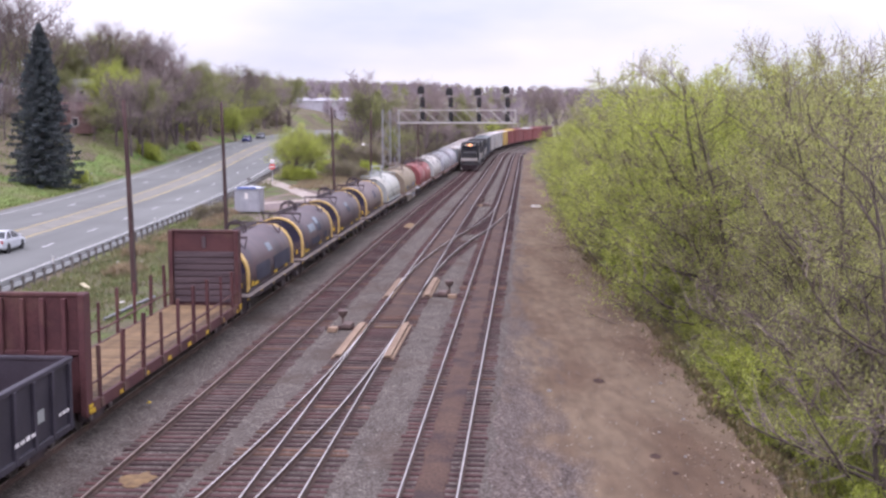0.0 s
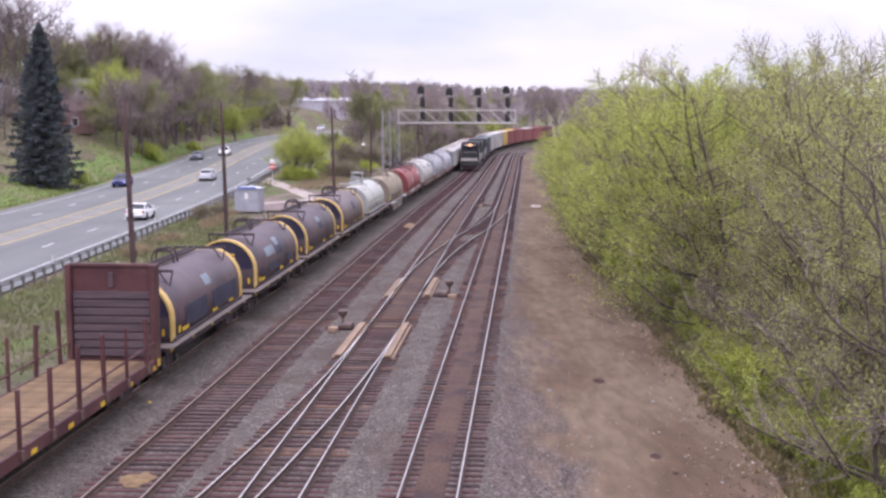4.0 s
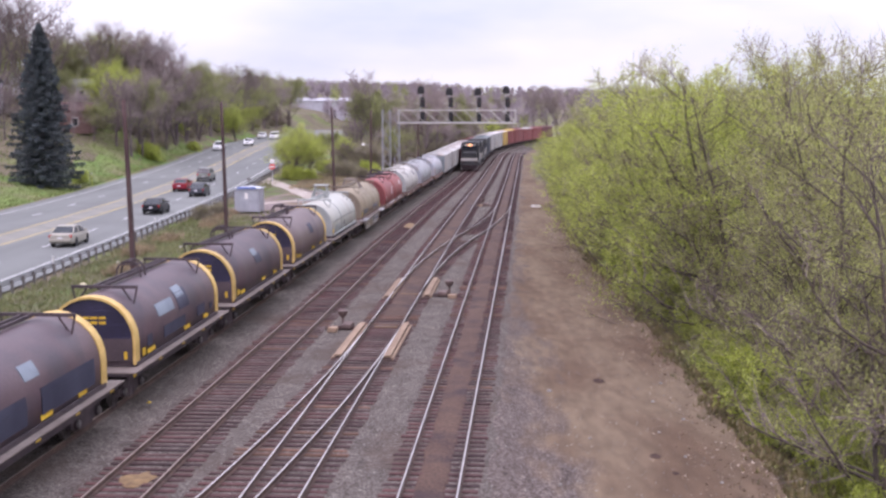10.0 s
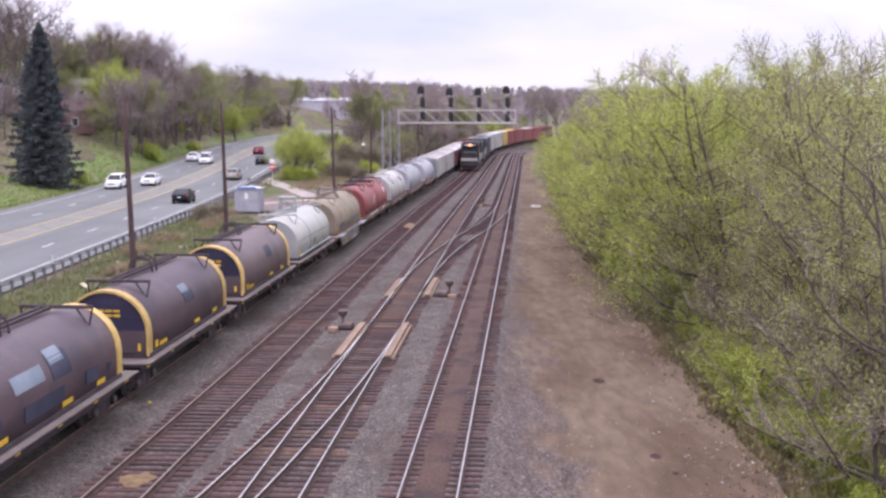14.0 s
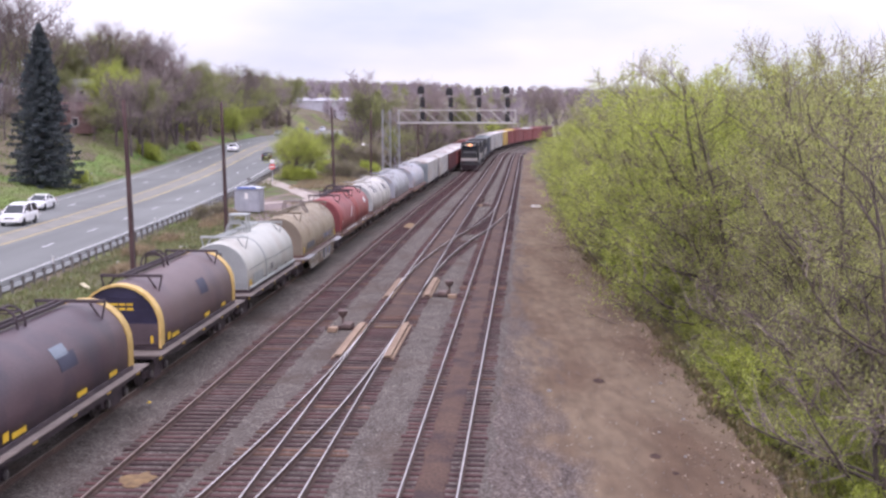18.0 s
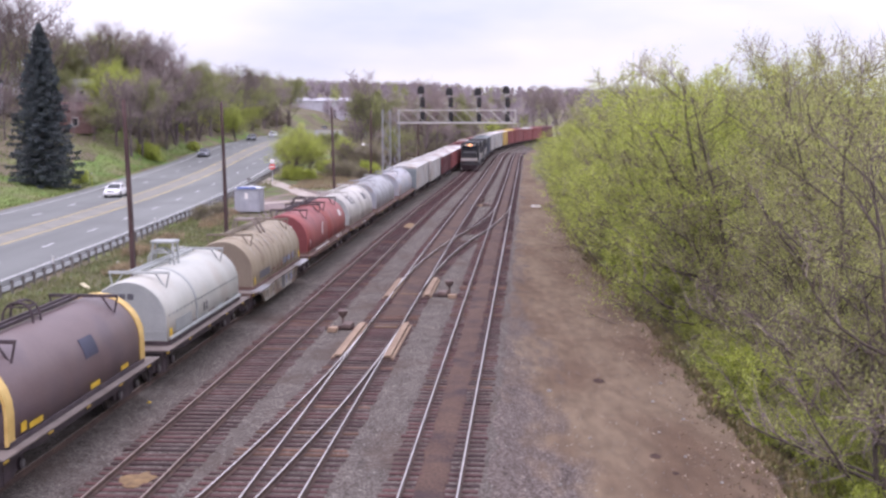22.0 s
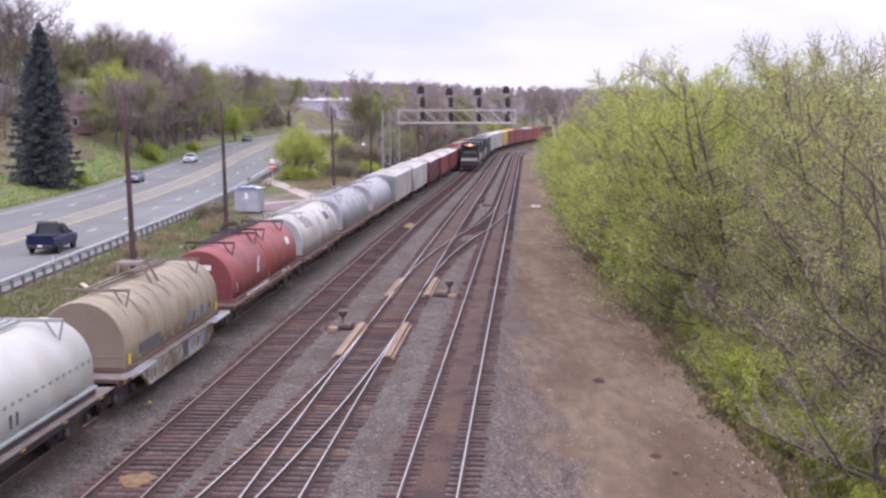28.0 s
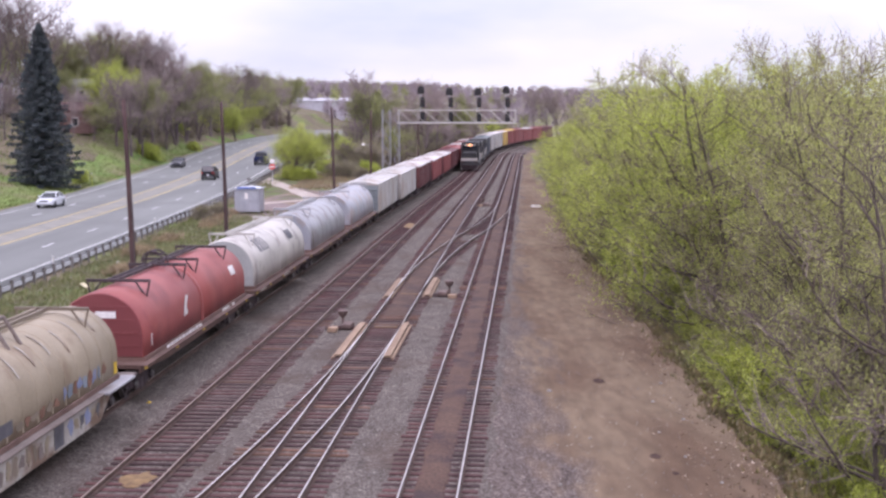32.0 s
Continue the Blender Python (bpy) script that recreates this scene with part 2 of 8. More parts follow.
M["truss"] = mat("aged_galvanised_truss", (0.38, 0.365, 0.33), (0.50, 0.485, 0.44), 0.6, 2, 20, metal=0.2, bump=0.1)
M["hood_brown"] = mat("brown_hood_paint", (0.074, 0.045, 0.053), (0.118, 0.076, 0.083), 0.5, 0.5, 14, bump=0.18, stain=(0.06, 0.045, 0.056), stain_scale=0.6, stain_at=0.54, stretch=(1, 0.5, 1))
M["hood_brown_light"] = mat("faded_brown_hood_paint", (0.118, 0.078, 0.078), (0.168, 0.116, 0.110), 0.5, 0.5, 14, bump=0.14, stain=(0.115, 0.082, 0.088), stain_scale=0.5, stain_at=0.56)
M["patch_blue"] = mat("blue_grey_paint_patch", (0.024, 0.026, 0.050), (0.045, 0.049, 0.080), 0.6, 1, 14, bump=0.1)
M["patch_pale"] = mat("pale_blue_paint_patch", (0.17, 0.21, 0.25), (0.24, 0.29, 0.33), 0.6, 1, 14, bump=0.1)
M["arch_yellow"] = mat("gold_yellow_trim_paint", (0.48, 0.31, 0.085), (0.62, 0.43, 0.145), 0.6, 2, 16, bump=0.12)
M["mark_yellow"] = mat("yellow_reflector_paint", (0.56, 0.34, 0.015), (0.70, 0.46, 0.03), 0.5, 3, 20, bump=0.05)
M["end_lower"] = mat("grimy_brown_end_sheet", (0.055, 0.038, 0.043), (0.090, 0.062, 0.068), 0.7, 0.8, 14)
M["end_dark"] = mat("dark_navy_hood_end", (0.013, 0.010, 0.030), (0.026, 0.022, 0.054), 0.6, 1, 14)
M["hood_white"] = mat("off_white_hood_paint", (0.42, 0.428, 0.38), (0.52, 0.528, 0.472), 0.5, 0.6, 14, bump=0.1, stain=(0.45, 0.43, 0.37), stain_scale=0.5, stain_at=0.58)
M["hood_grey_end"] = mat("grey_green_hood_end", (0.27, 0.29, 0.28), (0.35, 0.37, 0.355), 0.6, 0.8, 14, bump=0.1)
M["hood_tan"] = mat("tan_hood_paint", (0.24, 0.195, 0.13), (0.32, 0.265, 0.185), 0.6, 0.5, 14, bump=0.14, stain=(0.19, 0.135, 0.085), stain_scale=0.7, stain_at=0.6)
M["hood_tan_end"] = mat("brown_grey_hood_end", (0.16, 0.125, 0.09), (0.205, 0.165, 0.12), 0.65, 0.6, 14, bump=0.1)
M["hood_red"] = mat("faded_red_hood_paint", (0.29, 0.062, 0.055), (0.38, 0.10, 0.085), 0.55, 0.5, 14, bump=0.1, stain=(0.25, 0.055, 0.05), stain_scale=0.5, stain_at=0.56)
M["hood_red_dark"] = mat("deep_red_hood_paint", (0.16, 0.032, 0.036), (0.22, 0.052, 0.052), 0.55, 0.5, 14, bump=0.1, stain=(0.17, 0.04, 0.04), stain_scale=0.5, stain_at=0.56)
M["hood_red_mid"] = mat("worn_red_hood_paint", (0.21, 0.045, 0.043), (0.285, 0.072, 0.064), 0.55, 0.5, 14, bump=0.12, stain=(0.18, 0.04, 0.04), stain_scale=0.6, stain_at=0.56)
M["hood_cream"] = mat("cream_hood_paint", (0.36, 0.345, 0.31), (0.50, 0.48, 0.44), 0.5, 0.6, 14, bump=0.12, stain=(0.26, 0.24, 0.22), stain_scale=0.9, stain_at=0.6)
M["hood_silver"] = mat("silver_hood_paint", (0.27, 0.28, 0.295), (0.40, 0.41, 0.425), 0.45, 0.6, 14, metal=0.2, bump=0.12, stain=(0.22, 0.20, 0.19), stain_scale=0.9, stain_at=0.58)
M["hood_bluegrey"] = mat("blue_grey_hood_paint", (0.25, 0.27, 0.30), (0.37, 0.38, 0.41), 0.45, 0.6, 14, bump=0.12, stain=(0.33, 0.27, 0.24), stain_scale=0.9, stain_at=0.57)
M["frame_black"] = mat("grimy_black_underframe", (0.030, 0.021, 0.025), (0.072, 0.050, 0.054), 0.85, 1.5, 16)
M["frame_brown"] = mat("rusty_brown_underframe", (0.10, 0.055, 0.045), (0.16, 0.095, 0.075), 0.8, 1.2, 16)
M["walk"] = mat("dusty_walkway_grating", (0.145, 0.115, 0.10), (0.215, 0.175, 0.155), 0.85, 1.2, 22, bump=0.4)
M["box_red"] = mat("oxide_red_car_paint", (0.20, 0.045, 0.045), (0.28, 0.075, 0.07), 0.65, 0.7, 14, stretch=(1, 1, 0.4))
M["box_brown"] = mat("dark_maroon_car_paint", (0.10, 0.03, 0.035), (0.155, 0.05, 0.05), 0.65, 0.7, 14, stretch=(1, 1, 0.4))
M["box_white"] = mat("dingy_white_car_paint", (0.36, 0.355, 0.345), (0.48, 0.47, 0.45), 0.6, 0.7, 14, stretch=(1, 1, 0.3), stain=(0.36, 0.30, 0.25), stain_scale=0.4, stain_at=0.60)
M["box_grey"] = mat("grey_car_end_paint", (0.16, 0.19, 0.20), (0.22, 0.25, 0.26), 0.65, 0.8, 14)
M["box_dark"] = mat("dark_grey_car_paint_coat", (0.05, 0.055, 0.065), (0.085, 0.09, 0.10), 0.6, 0.8, 14)
M["box_yellow"] = mat("mustard_car_paint", (0.50, 0.33, 0.08), (0.60, 0.42, 0.13), 0.65, 0.8, 14)
M["roof_pale"] = mat("galvanised_car_roof", (0.48, 0.46, 0.45), (0.62, 0.60, 0.58), 0.5, 0.8, 14, metal=0.2, stain=(0.33, 0.24, 0.21), stain_scale=0.4, stain_at=0.58)
M["bulk_red"] = mat("red_brown_bulkhead_paint", (0.062, 0.018, 0.022), (0.102, 0.034, 0.034), 0.7, 0.8, 14, stain=(0.115, 0.052, 0.042), stain_scale=0.9, stain_at=0.6)
M["bulk_board"] = mat("grey_bulkhead_boards", (0.062, 0.042, 0.048), (0.11, 0.078, 0.084), 0.85, 1, 16, stretch=(0.4, 2, 4))
M["deck_wood"] = mat("worn_deck_planks", (0.125, 0.072, 0.034), (0.25, 0.16, 0.078), 0.9, 1, 16, stretch=(0.4, 3, 3), vary=0.3, stain=(0.075, 0.045, 0.028), stain_scale=1.2, stain_at=0.58)
M["gond"] = mat("charcoal_gondola_paint", (0.026, 0.022, 0.032), (0.046, 0.040, 0.054), 0.6, 0.8, 14)
M["gond_in"] = mat("rusty_gondola_inside", (0.15, 0.06, 0.045), (0.23, 0.10, 0.075), 0.9, 0.8, 12)
M["wheel"] = mat("worn_wheel_steel", (0.05, 0.04, 0.038), (0.10, 0.085, 0.08), 0.7, 3, 20, metal=0.3)
M["cap_glint"] = mat("glint_bright_cap_steel", (0.16, 0.15, 0.15), (0.26, 0.25, 0.25), 0.35, 3, 20, metal=0.8)
M["loco_black"] = mat("locomotive_black_paint", (0.014, 0.014, 0.016), (0.03, 0.03, 0.032), 0.45, 1, 14, bump=0.05)
M["loco_white"] = mat("locomotive_cream_stripe", (0.38, 0.36, 0.325), (0.48, 0.46, 0.42), 0.5, 1, 14, bump=0.05)
M["glass"] = mat("dark_window_glass", (0.010, 0.012, 0.015), (0.02, 0.023, 0.028), 0.10, 1, 10, bump=0.0, spec=0.5)
M["rubber"] = mat("tyre_rubber", (0.014, 0.014, 0.014), (0.028, 0.028, 0.028), 0.85, 4, 40)
M["alloy"] = mat("alloy_rim", (0.35, 0.35, 0.36), (0.5, 0.5, 0.51), 0.35, 4, 30, metal=0.8, bump=0.03)
M["trim_black"] = mat("black_plastic_trim", (0.018, 0.018, 0.02), (0.035, 0.035, 0.038), 0.6, 4, 30, bump=0.05)
M["plate"] = mat("plain_plate", (0.6, 0.6, 0.62), (0.7, 0.7, 0.72), 0.5, 4, 30)
M["sill_pale"] = mat("weathered_pale_sill", (0.30, 0.28, 0.245), (0.42, 0.395, 0.35), 0.7, 0.8, 14, stain=(0.17, 0.11, 0.075), stain_scale=0.9, stain_at=0.56)
M["letter_white"] = mat("white_stencil_paint", (0.66, 0.64, 0.62), (0.76, 0.74, 0.72), 0.6, 3, 20)
M["letter_dark"] = mat("dark_stencil_paint", (0.06, 0.06, 0.07), (0.11, 0.11, 0.12), 0.6, 3, 20)
M["graffiti_blue"] = mat("washed_blue_spray_paint", (0.16, 0.20, 0.32), (0.26, 0.29, 0.40), 0.7, 2, 14)
M["headlight"] = glow("lit_headlight", (1.0, 0.50, 0.22), 2.2)
M["lamp_off"] = mat("unlit_lens", (0.05, 0.02, 0.02), (0.08, 0.03, 0.03), 0.15, 3, 20)
M["tail_red"] = mat("red_tail_lens", (0.30, 0.015, 0.015), (0.42, 0.03, 0.025), 0.2, 3, 20)
M["head_clear"] = mat("clear_lamp_lens", (0.6, 0.62, 0.66), (0.75, 0.77, 0.8), 0.12, 3, 20)
M["stop_red"] = mat("red_sign_face", (0.62, 0.05, 0.03), (0.72, 0.08, 0.05), 0.5, 3, 20)
M["bark"] = mat("grey_brown_bark", (0.062, 0.046, 0.037), (0.12, 0.095, 0.075), 0.9, 2, 16, stretch=(3, 3, 0.5), bump=0.5)
M["bark_dark"] = mat("dark_wet_bark", (0.10, 0.078, 0.08), (0.17, 0.135, 0.13), 0.9, 2, 16, stretch=(3, 3, 0.5), bump=0.5)
M["twig"] = mat("bare_twigs", (0.122, 0.093, 0.081), (0.215, 0.17, 0.15), 0.9, 0.6, 8, vary=0.25, island=0.25)
# maple twigs lightened so that their colour carries the hillside haze
M["twig_purple"] = mat("hazed_budding_maple_twigs", (0.20, 0.157, 0.152), (0.30, 0.24, 0.222), 0.9, 0.25, 8, vary=0.3, island=0.3)
M["leaf"] = leaf_mat("young_green_leaves", (0.255, 0.325, 0.04), (0.41, 0.475, 0.075), (0.58, 0.62, 0.19), 0.5)
M["leaf_shrub"] = leaf_mat("bright_green_shrub_leaves", (0.20, 0.26, 0.03), (0.34, 0.40, 0.05), (0.52, 0.56, 0.14), 0.45)
M["bud"] = leaf_mat("purple_brown_buds", (0.22, 0.17, 0.175), (0.30, 0.24, 0.235), (0.37, 0.31, 0.28), 0.4)
# a darker grass blade: the shade below the shrubs is in its colour
M["blade_rim"] = leaf_mat("shaded_rim_weeds", (0.09, 0.10, 0.025), (0.16, 0.13, 0.055), (0.25, 0.19, 0.10), 0.2)
M["dead_leaf"] = leaf_mat("dead_leaf_litter", (0.10, 0.06, 0.035), (0.24, 0.165, 0.11), (0.52, 0.43, 0.34), 0.1)
M["blade_dry"] = leaf_mat("dry_tan_weeds", (0.20, 0.14, 0.08), (0.28, 0.21, 0.125), (0.35, 0.28, 0.175), 0.3)
M["spill"] = mat("yellow_brown_spill", (0.12, 0.075, 0.04), (0.24, 0.15, 0.065), 0.95, 3, 18)
M["hollow"] = mat("dark_brown_dirt", (0.048, 0.030, 0.025), (0.075, 0.048, 0.040), 0.95, 3, 20, spec=0.1)
M["leaf_olive"] = leaf_mat("olive_bud_leaves", (0.25, 0.275, 0.065), (0.385, 0.41, 0.115), (0.53, 0.54, 0.22), 0.48)
# scrub leaves paled likewise, with distance haze mixed into the colour
M["scrub"] = leaf_mat("hazed_brown_olive_scrub_leaves", (0.165, 0.135, 0.095), (0.23, 0.205, 0.125), (0.31, 0.30, 0.16), 0.4)
# distance haze is put into this twig colour: paler and mauve
M["woods"] = mat("haze_painted_far_twigs", (0.22, 0.18, 0.20), (0.31, 0.265, 0.285), 0.95, 0.02, 8, island=0.2)
M["rust"] = mat("rust_streak", (0.14, 0.07, 0.045), (0.22, 0.115, 0.075), 0.9, 3, 20)
M["leaf_haze"] = leaf_mat("olive_green_buds", (0.165, 0.185, 0.07), (0.25, 0.27, 0.10), (0.34, 0.355, 0.15), 0.42)
M["needle"] = leaf_mat("blue_green_needles", (0.046, 0.062, 0.070), (0.072, 0.092, 0.100), (0.105, 0.128, 0.134), 0.22)
M["house_white"] = mat("white_clapboard", (0.50, 0.50, 0.52), (0.60, 0.60, 0.62), 0.7, 0.8, 10, stretch=(0.2, 0.2, 5))
M["house_grey"] = mat("pale_grey_cladding", (0.36, 0.36, 0.40), (0.46, 0.46, 0.50), 0.7, 0.8, 10)
M["brick_red"] = mat("dark_brick_wall", (0.15, 0.085, 0.075), (0.21, 0.125, 0.11), 0.85, 2, 16)
M["roof_grey"] = mat("grey_shingle_roof", (0.14, 0.13, 0.14), (0.22, 0.21, 0.22), 0.85, 1, 10)
M["blue_sign"] = mat("blue_sign_face", (0.10, 0.16, 0.42), (0.15, 0.22, 0.5), 0.5, 3, 20)
M["water"] = mat("still_grey_river", (0.12, 0.13, 0.13), (0.16, 0.17, 0.17), 0.12, 0.1, 2, bump=0.06, depth=0.05, spec=0.7)
M["litter"] = mat("pale_litter", (0.6, 0.58, 0.54), (0.8, 0.78, 0.74), 0.8, 3, 20)


# ---- mesh helpers ----
class Build:
    """Gathers faces for one mesh."""

    def __init__(self):
        self.v, self.f, self.smooth = [], [], False

    def add(self, verts, faces):
        k = len(self.v)
        self.v.extend(verts)
        self.f.extend(tuple(i + k for i in fc) for fc in faces)
        return self

    def box(self, x0, x1, y0, y1, z0, z1, b=0.0):
        """A box, its long edges chamfered by b."""
        if b <= 0:
            v = [(x, y, z) for z in (z0, z1) for x, y in ((x0, y0), (x1, y0), (x1, y1), (x0, y1))]
            return self.add(v, [(3, 2, 1, 0), (4, 5, 6, 7), (0, 1, 5, 4), (1, 2, 6, 5), (2, 3, 7, 6), (3, 0, 4, 7)])
        b = min(b, (x1 - x0) * 0.45, (y1 - y0) * 0.45, (z1 - z0) * 0.45)
        def ring(i, z):
            a, c, d, e = x0 + i, x1 - i, y0 + i, y1 - i
            return [(a + b, d, z), (c - b, d, z), (c, d + b, z), (c, e - b, z), (c - b, e, z), (a + b, e, z), (a, e - b, z), (a, d + b, z)]
        rings = [ring(b, z0), ring(0, z0 + b), ring(0, z1 - b), ring(b, z1)]
        v = [p for r in rings for p in r]
        f = [tuple(range(7, -1, -1)), tuple(range(24, 32))]
        for k in range(3):
            f += [(k * 8 + i, k * 8 + (i + 1) % 8, k * 8 + 8 + (i + 1) % 8, k * 8 + 8 + i) for i in range(8)]
        return self.add(v, f)

    def loft(self, rings, closed=True, caps=True):
        """Faces between rings of equal length."""
        n = len(rings[0])
        v = [p for r in rings for p in r]
        f = []
        last = n if closed else n - 1
        for k in range(len(rings) - 1):
            f += [(k * n + i, k * n + (i + 1) % n, (k + 1) * n + (i + 1) % n, (k + 1) * n + i) for i in range(last)]
        if caps == "split":
            k = len(v)
            v += list(rings[0]) + list(rings[-1])
            f += [tuple(range(k + n - 1, k - 1, -1)), tuple(range(k + n, k + 2 * n))]
            self.keep_flat = len(f)
        elif caps and closed:
            f += [tuple(range(n - 1, -1, -1)), tuple(range((len(rings) - 1) * n, len(rings) * n))]
        return self.add(v, f)

    def tube(self, p, q, r0, r1=None, n=6, caps=True):
        p, q = Vector(p), Vector(q)
        d = (q - p).normalized()
        a = d.orthogonal().normalized()
        c = d.cross(a)
        r1 = r0 if r1 is None else r1
        ring = lambda o, r: [tuple(o + (a * math.cos(t) + c * math.sin(t)) * r) for t in (2 * math.pi * i / n for i in range(n))]
        return self.loft([ring(p, r0), ring(q, r1)], True, caps)

    def pipe(self, pts, r, n=6):
        pts = [Vector(p) for p in pts]
        rings, a = [], None
        for i, p in enumerate(pts):
            d = (pts[min(i + 1, len(pts) - 1)] - pts[max(i - 1, 0)]).normalized()
            a = d.orthogonal().normalized() if a is None else (a - d * a.dot(d)).normalized()
            c = d.cross(a)
            rings.append([tuple(p + (a * math.cos(2 * math.pi * k / n) + c * math.sin(2 * math.pi * k / n)) * r) for k in range(n)])
        return self.loft(rings)

    def beam(self, p, q, w, h):
        """A bar of w by h from p to q, upright."""
        p, q = Vector(p), Vector(q)
        d = (q - p).normalized()
        side = d.cross(Vector((0, 0, 1)))
        side = Vector((1, 0, 0)) if side.length < 0.01 else side.normalized()
        up = side.cross(d)
        ring = lambda o: [tuple(o + side * a * w / 2 + up * c * h / 2) for a, c in ((-1, -1), (1, -1), (1, 1), (-1, 1))]
        return self.loft([ring(p), ring(q)])

    def lathe(self, profile, centre, axis="x", n=16):
        """A turned body: profile rows of (along, radius)."""
        cx, cy, cz = centre
        rings = []
        for a, r in profile:
            ring = []
            for i in range(n):
                t = 2 * math.pi * i / n
                u, w = math.cos(t) * r, math.sin(t) * r
                ring.append({"x": (cx + a, cy + u, cz + w), "y": (cx + u, cy + a, cz + w), "z": (cx + u, cy + w, cz + a)}[axis])
            rings.append(ring)
        return self.loft(rings)

    def mesh(self, name):
        me = bpy.data.meshes.new(name)
        me.from_pydata(self.v, [], self.f)
        bm = bmesh.new()
        bm.from_mesh(me)
        bmesh.ops.recalc_face_normals(bm, faces=bm.faces)
        bm.to_mesh(me)
        bm.free()
        if self.smooth:
            me.polygons.foreach_set("use_smooth", [True] * len(me.polygons))
        me.update()
        return me


def raw_mesh(name, verts, faces):
    me = bpy.data.meshes.new(name)
    me.from_pydata(verts, [], faces)
    me.update()
    return me


def part(name, b, material, parent=None, label=""):
    """Links a Build (or a mesh) as one object under its thing."""
    me = b.mesh(name) if isinstance(b, Build) else b
    me.materials.clear()
    me.materials.append(M[material] if isinstance(material, str) else material)
    ob = new(name, me)
    ob.parent = parent
    if label:
        ob["label"] = label
    return ob


def thing(name, m, label, category, group="", kind=""):
    ob = new(name)
    ob.empty_display_size = 0.3
    ob.matrix_basis = m
    return tagged(ob, label, category, group, kind)


def solid(name, b, material, label, category, group="", kind="", m=None):
    ob = part(name, b, material)
    if m is not None:
        ob.matrix_basis = m
    return tagged(ob, label, category, group, kind)


# ---- plan: the tracks, the road, the land ----
OFF = {"a": -12.0, "b": -8.0, "c": -4.0, "d": 0.0}


def line_x(y):
    return -2.5 + 0.0683 * y + 0.00067 * max(0.0, y - 265) ** 2


def slope_x(y):
    return 0.0683 + 0.00134 * max(0.0, y - 265)


def on_track(off, y):
    """Place (x, y) and heading on the line that runs off metres beside track d."""
    if off < 0:  # the tracks draw together towards the bend
        u = min(1.0, max(0.0, (y - 90) / 115))
        off *= 1 - 0.11 * u * u * (3 - 2 * u)
    yy = y
    for _ in range(4):
        m = slope_x(yy)
        yy = y + off * m / math.sqrt(1 + m * m)
    m = slope_x(yy)
    return line_x(yy) + off / math.sqrt(1 + m * m), y, math.atan(m)


ARC_Y = np.arange(-160.0, 620.0, 1.0)
ARC_S = np.array([0.0] + list(np.cumsum([math.hypot(1.0, on_track(-12, y + 1)[0] - on_track(-12, y)[0]) for y in ARC_Y[:-1]])))
ARC_S = ARC_S - np.interp(0.0, ARC_Y, ARC_S)


def rail_pose(off, s):
    """Pose on a track at s metres along it; the thing's y axis runs along the rails."""
    x, y, a = on_track(off, float(np.interp(s, ARC_S, ARC_Y)))
    return pose(x, y, 0, 0, 0, -math.degrees(a))


ROAD_Z = [(-700, -0.45), (100, -0.45), (130, -0.4), (160, -0.15), (211, 0.7), (245, 1.5), (275, 2.2), (330, 2.8), (450, 3.2), (1200, 3.4)]
ROAD_DX = [(-700, 0), (125, 0), (155, -0.3), (185, -1.0), (212, -2.2), (250, -4.0), (290, -5.2), (330, -5.2), (380, -3.6), (430, 0.8), (480, 8.0), (560, 25), (700, 70)]


def soft_interp(y, rows, w=14):
    ys, vs = [r[0] for r in rows], [r[1] for r in rows]
    return float(np.mean([np.interp(y + d, ys, vs) for d in (-w, -w / 2, 0, w / 2, w)]))


def road_z(y):
    return soft_interp(y, ROAD_Z)


def road_dx(y):
    return soft_interp(y, ROAD_DX)


def lerp(x, *rows):
    return float(np.interp(x, [r[0] for r in rows], [r[1] for r in rows]))


def ground_z(x, y):
    """Height of the open ground."""
    o = x - line_x(y)
    rd = road_dx(y)
    zr = road_z(y)
    left = -45.6 + rd
    if x < left:
        d = left - x
        hill = lerp(d, (0, 0), (3, 0.35), (8, 1.6), (25, 6.5), (50, 11.0), (100, 15), (300, 19), (1500, 24))
        k = min(1.0, max(0.0, (y - 163) / 40))
        hill += k * lerp(d, (0, 0), (3, 1.1), (9, 4.2), (20, 4.0), (50, 2.0), (100, 0))
        hill *= lerp(y, (-100, 0.9), (60, 1.0), (150, 0.8), (260, 0.9), (420, 0.9), (600, 0.5), (900, 0.3))
        z = zr - 0.12 + hill + 0.5 * noise.noise(Vector((x * 0.05, y * 0.05, 0))) * min(1, d / 10)
    elif x < -24.6 + rd:
        z = zr - 0.12
    else:
        # between the road and the tracks
        t = min(1.0, max(0.0, (x - (-24.6 + rd)) / max(1.0, (line_x(y) - 16.5) - (-24.6 + rd))))
        z = (zr - 0.12) * (1 - t) + -0.62 * t
        if o > 3.0:
            z = lerp(o, (3.0, -0.6), (8.0, -0.62), (9.5, -1.1), (13, -2.6), (22, -5.0), (34, -6.4), (60, -7.0), (600, -7), (2500, 0))
            if y > 150:
                k = min(1, (y - 150) / 60)
                z = z * (1 - 0.6 * k)
        z += 0.12 * noise.noise(Vector((x * 0.12, y * 0.12, 3))) * (1.0 if -16.5 > o or o > 9 else 0.2)
    far = max(0.0, y - 430)
    return z + lerp(far, (0, 0), (70, 1.5), (370, 12), (600, 20), (820, 27), (1000, 33), (2500, 30)) * (lerp(x / max(y, 1.0), (-0.2, 1.0), (-0.08, 0.8)))


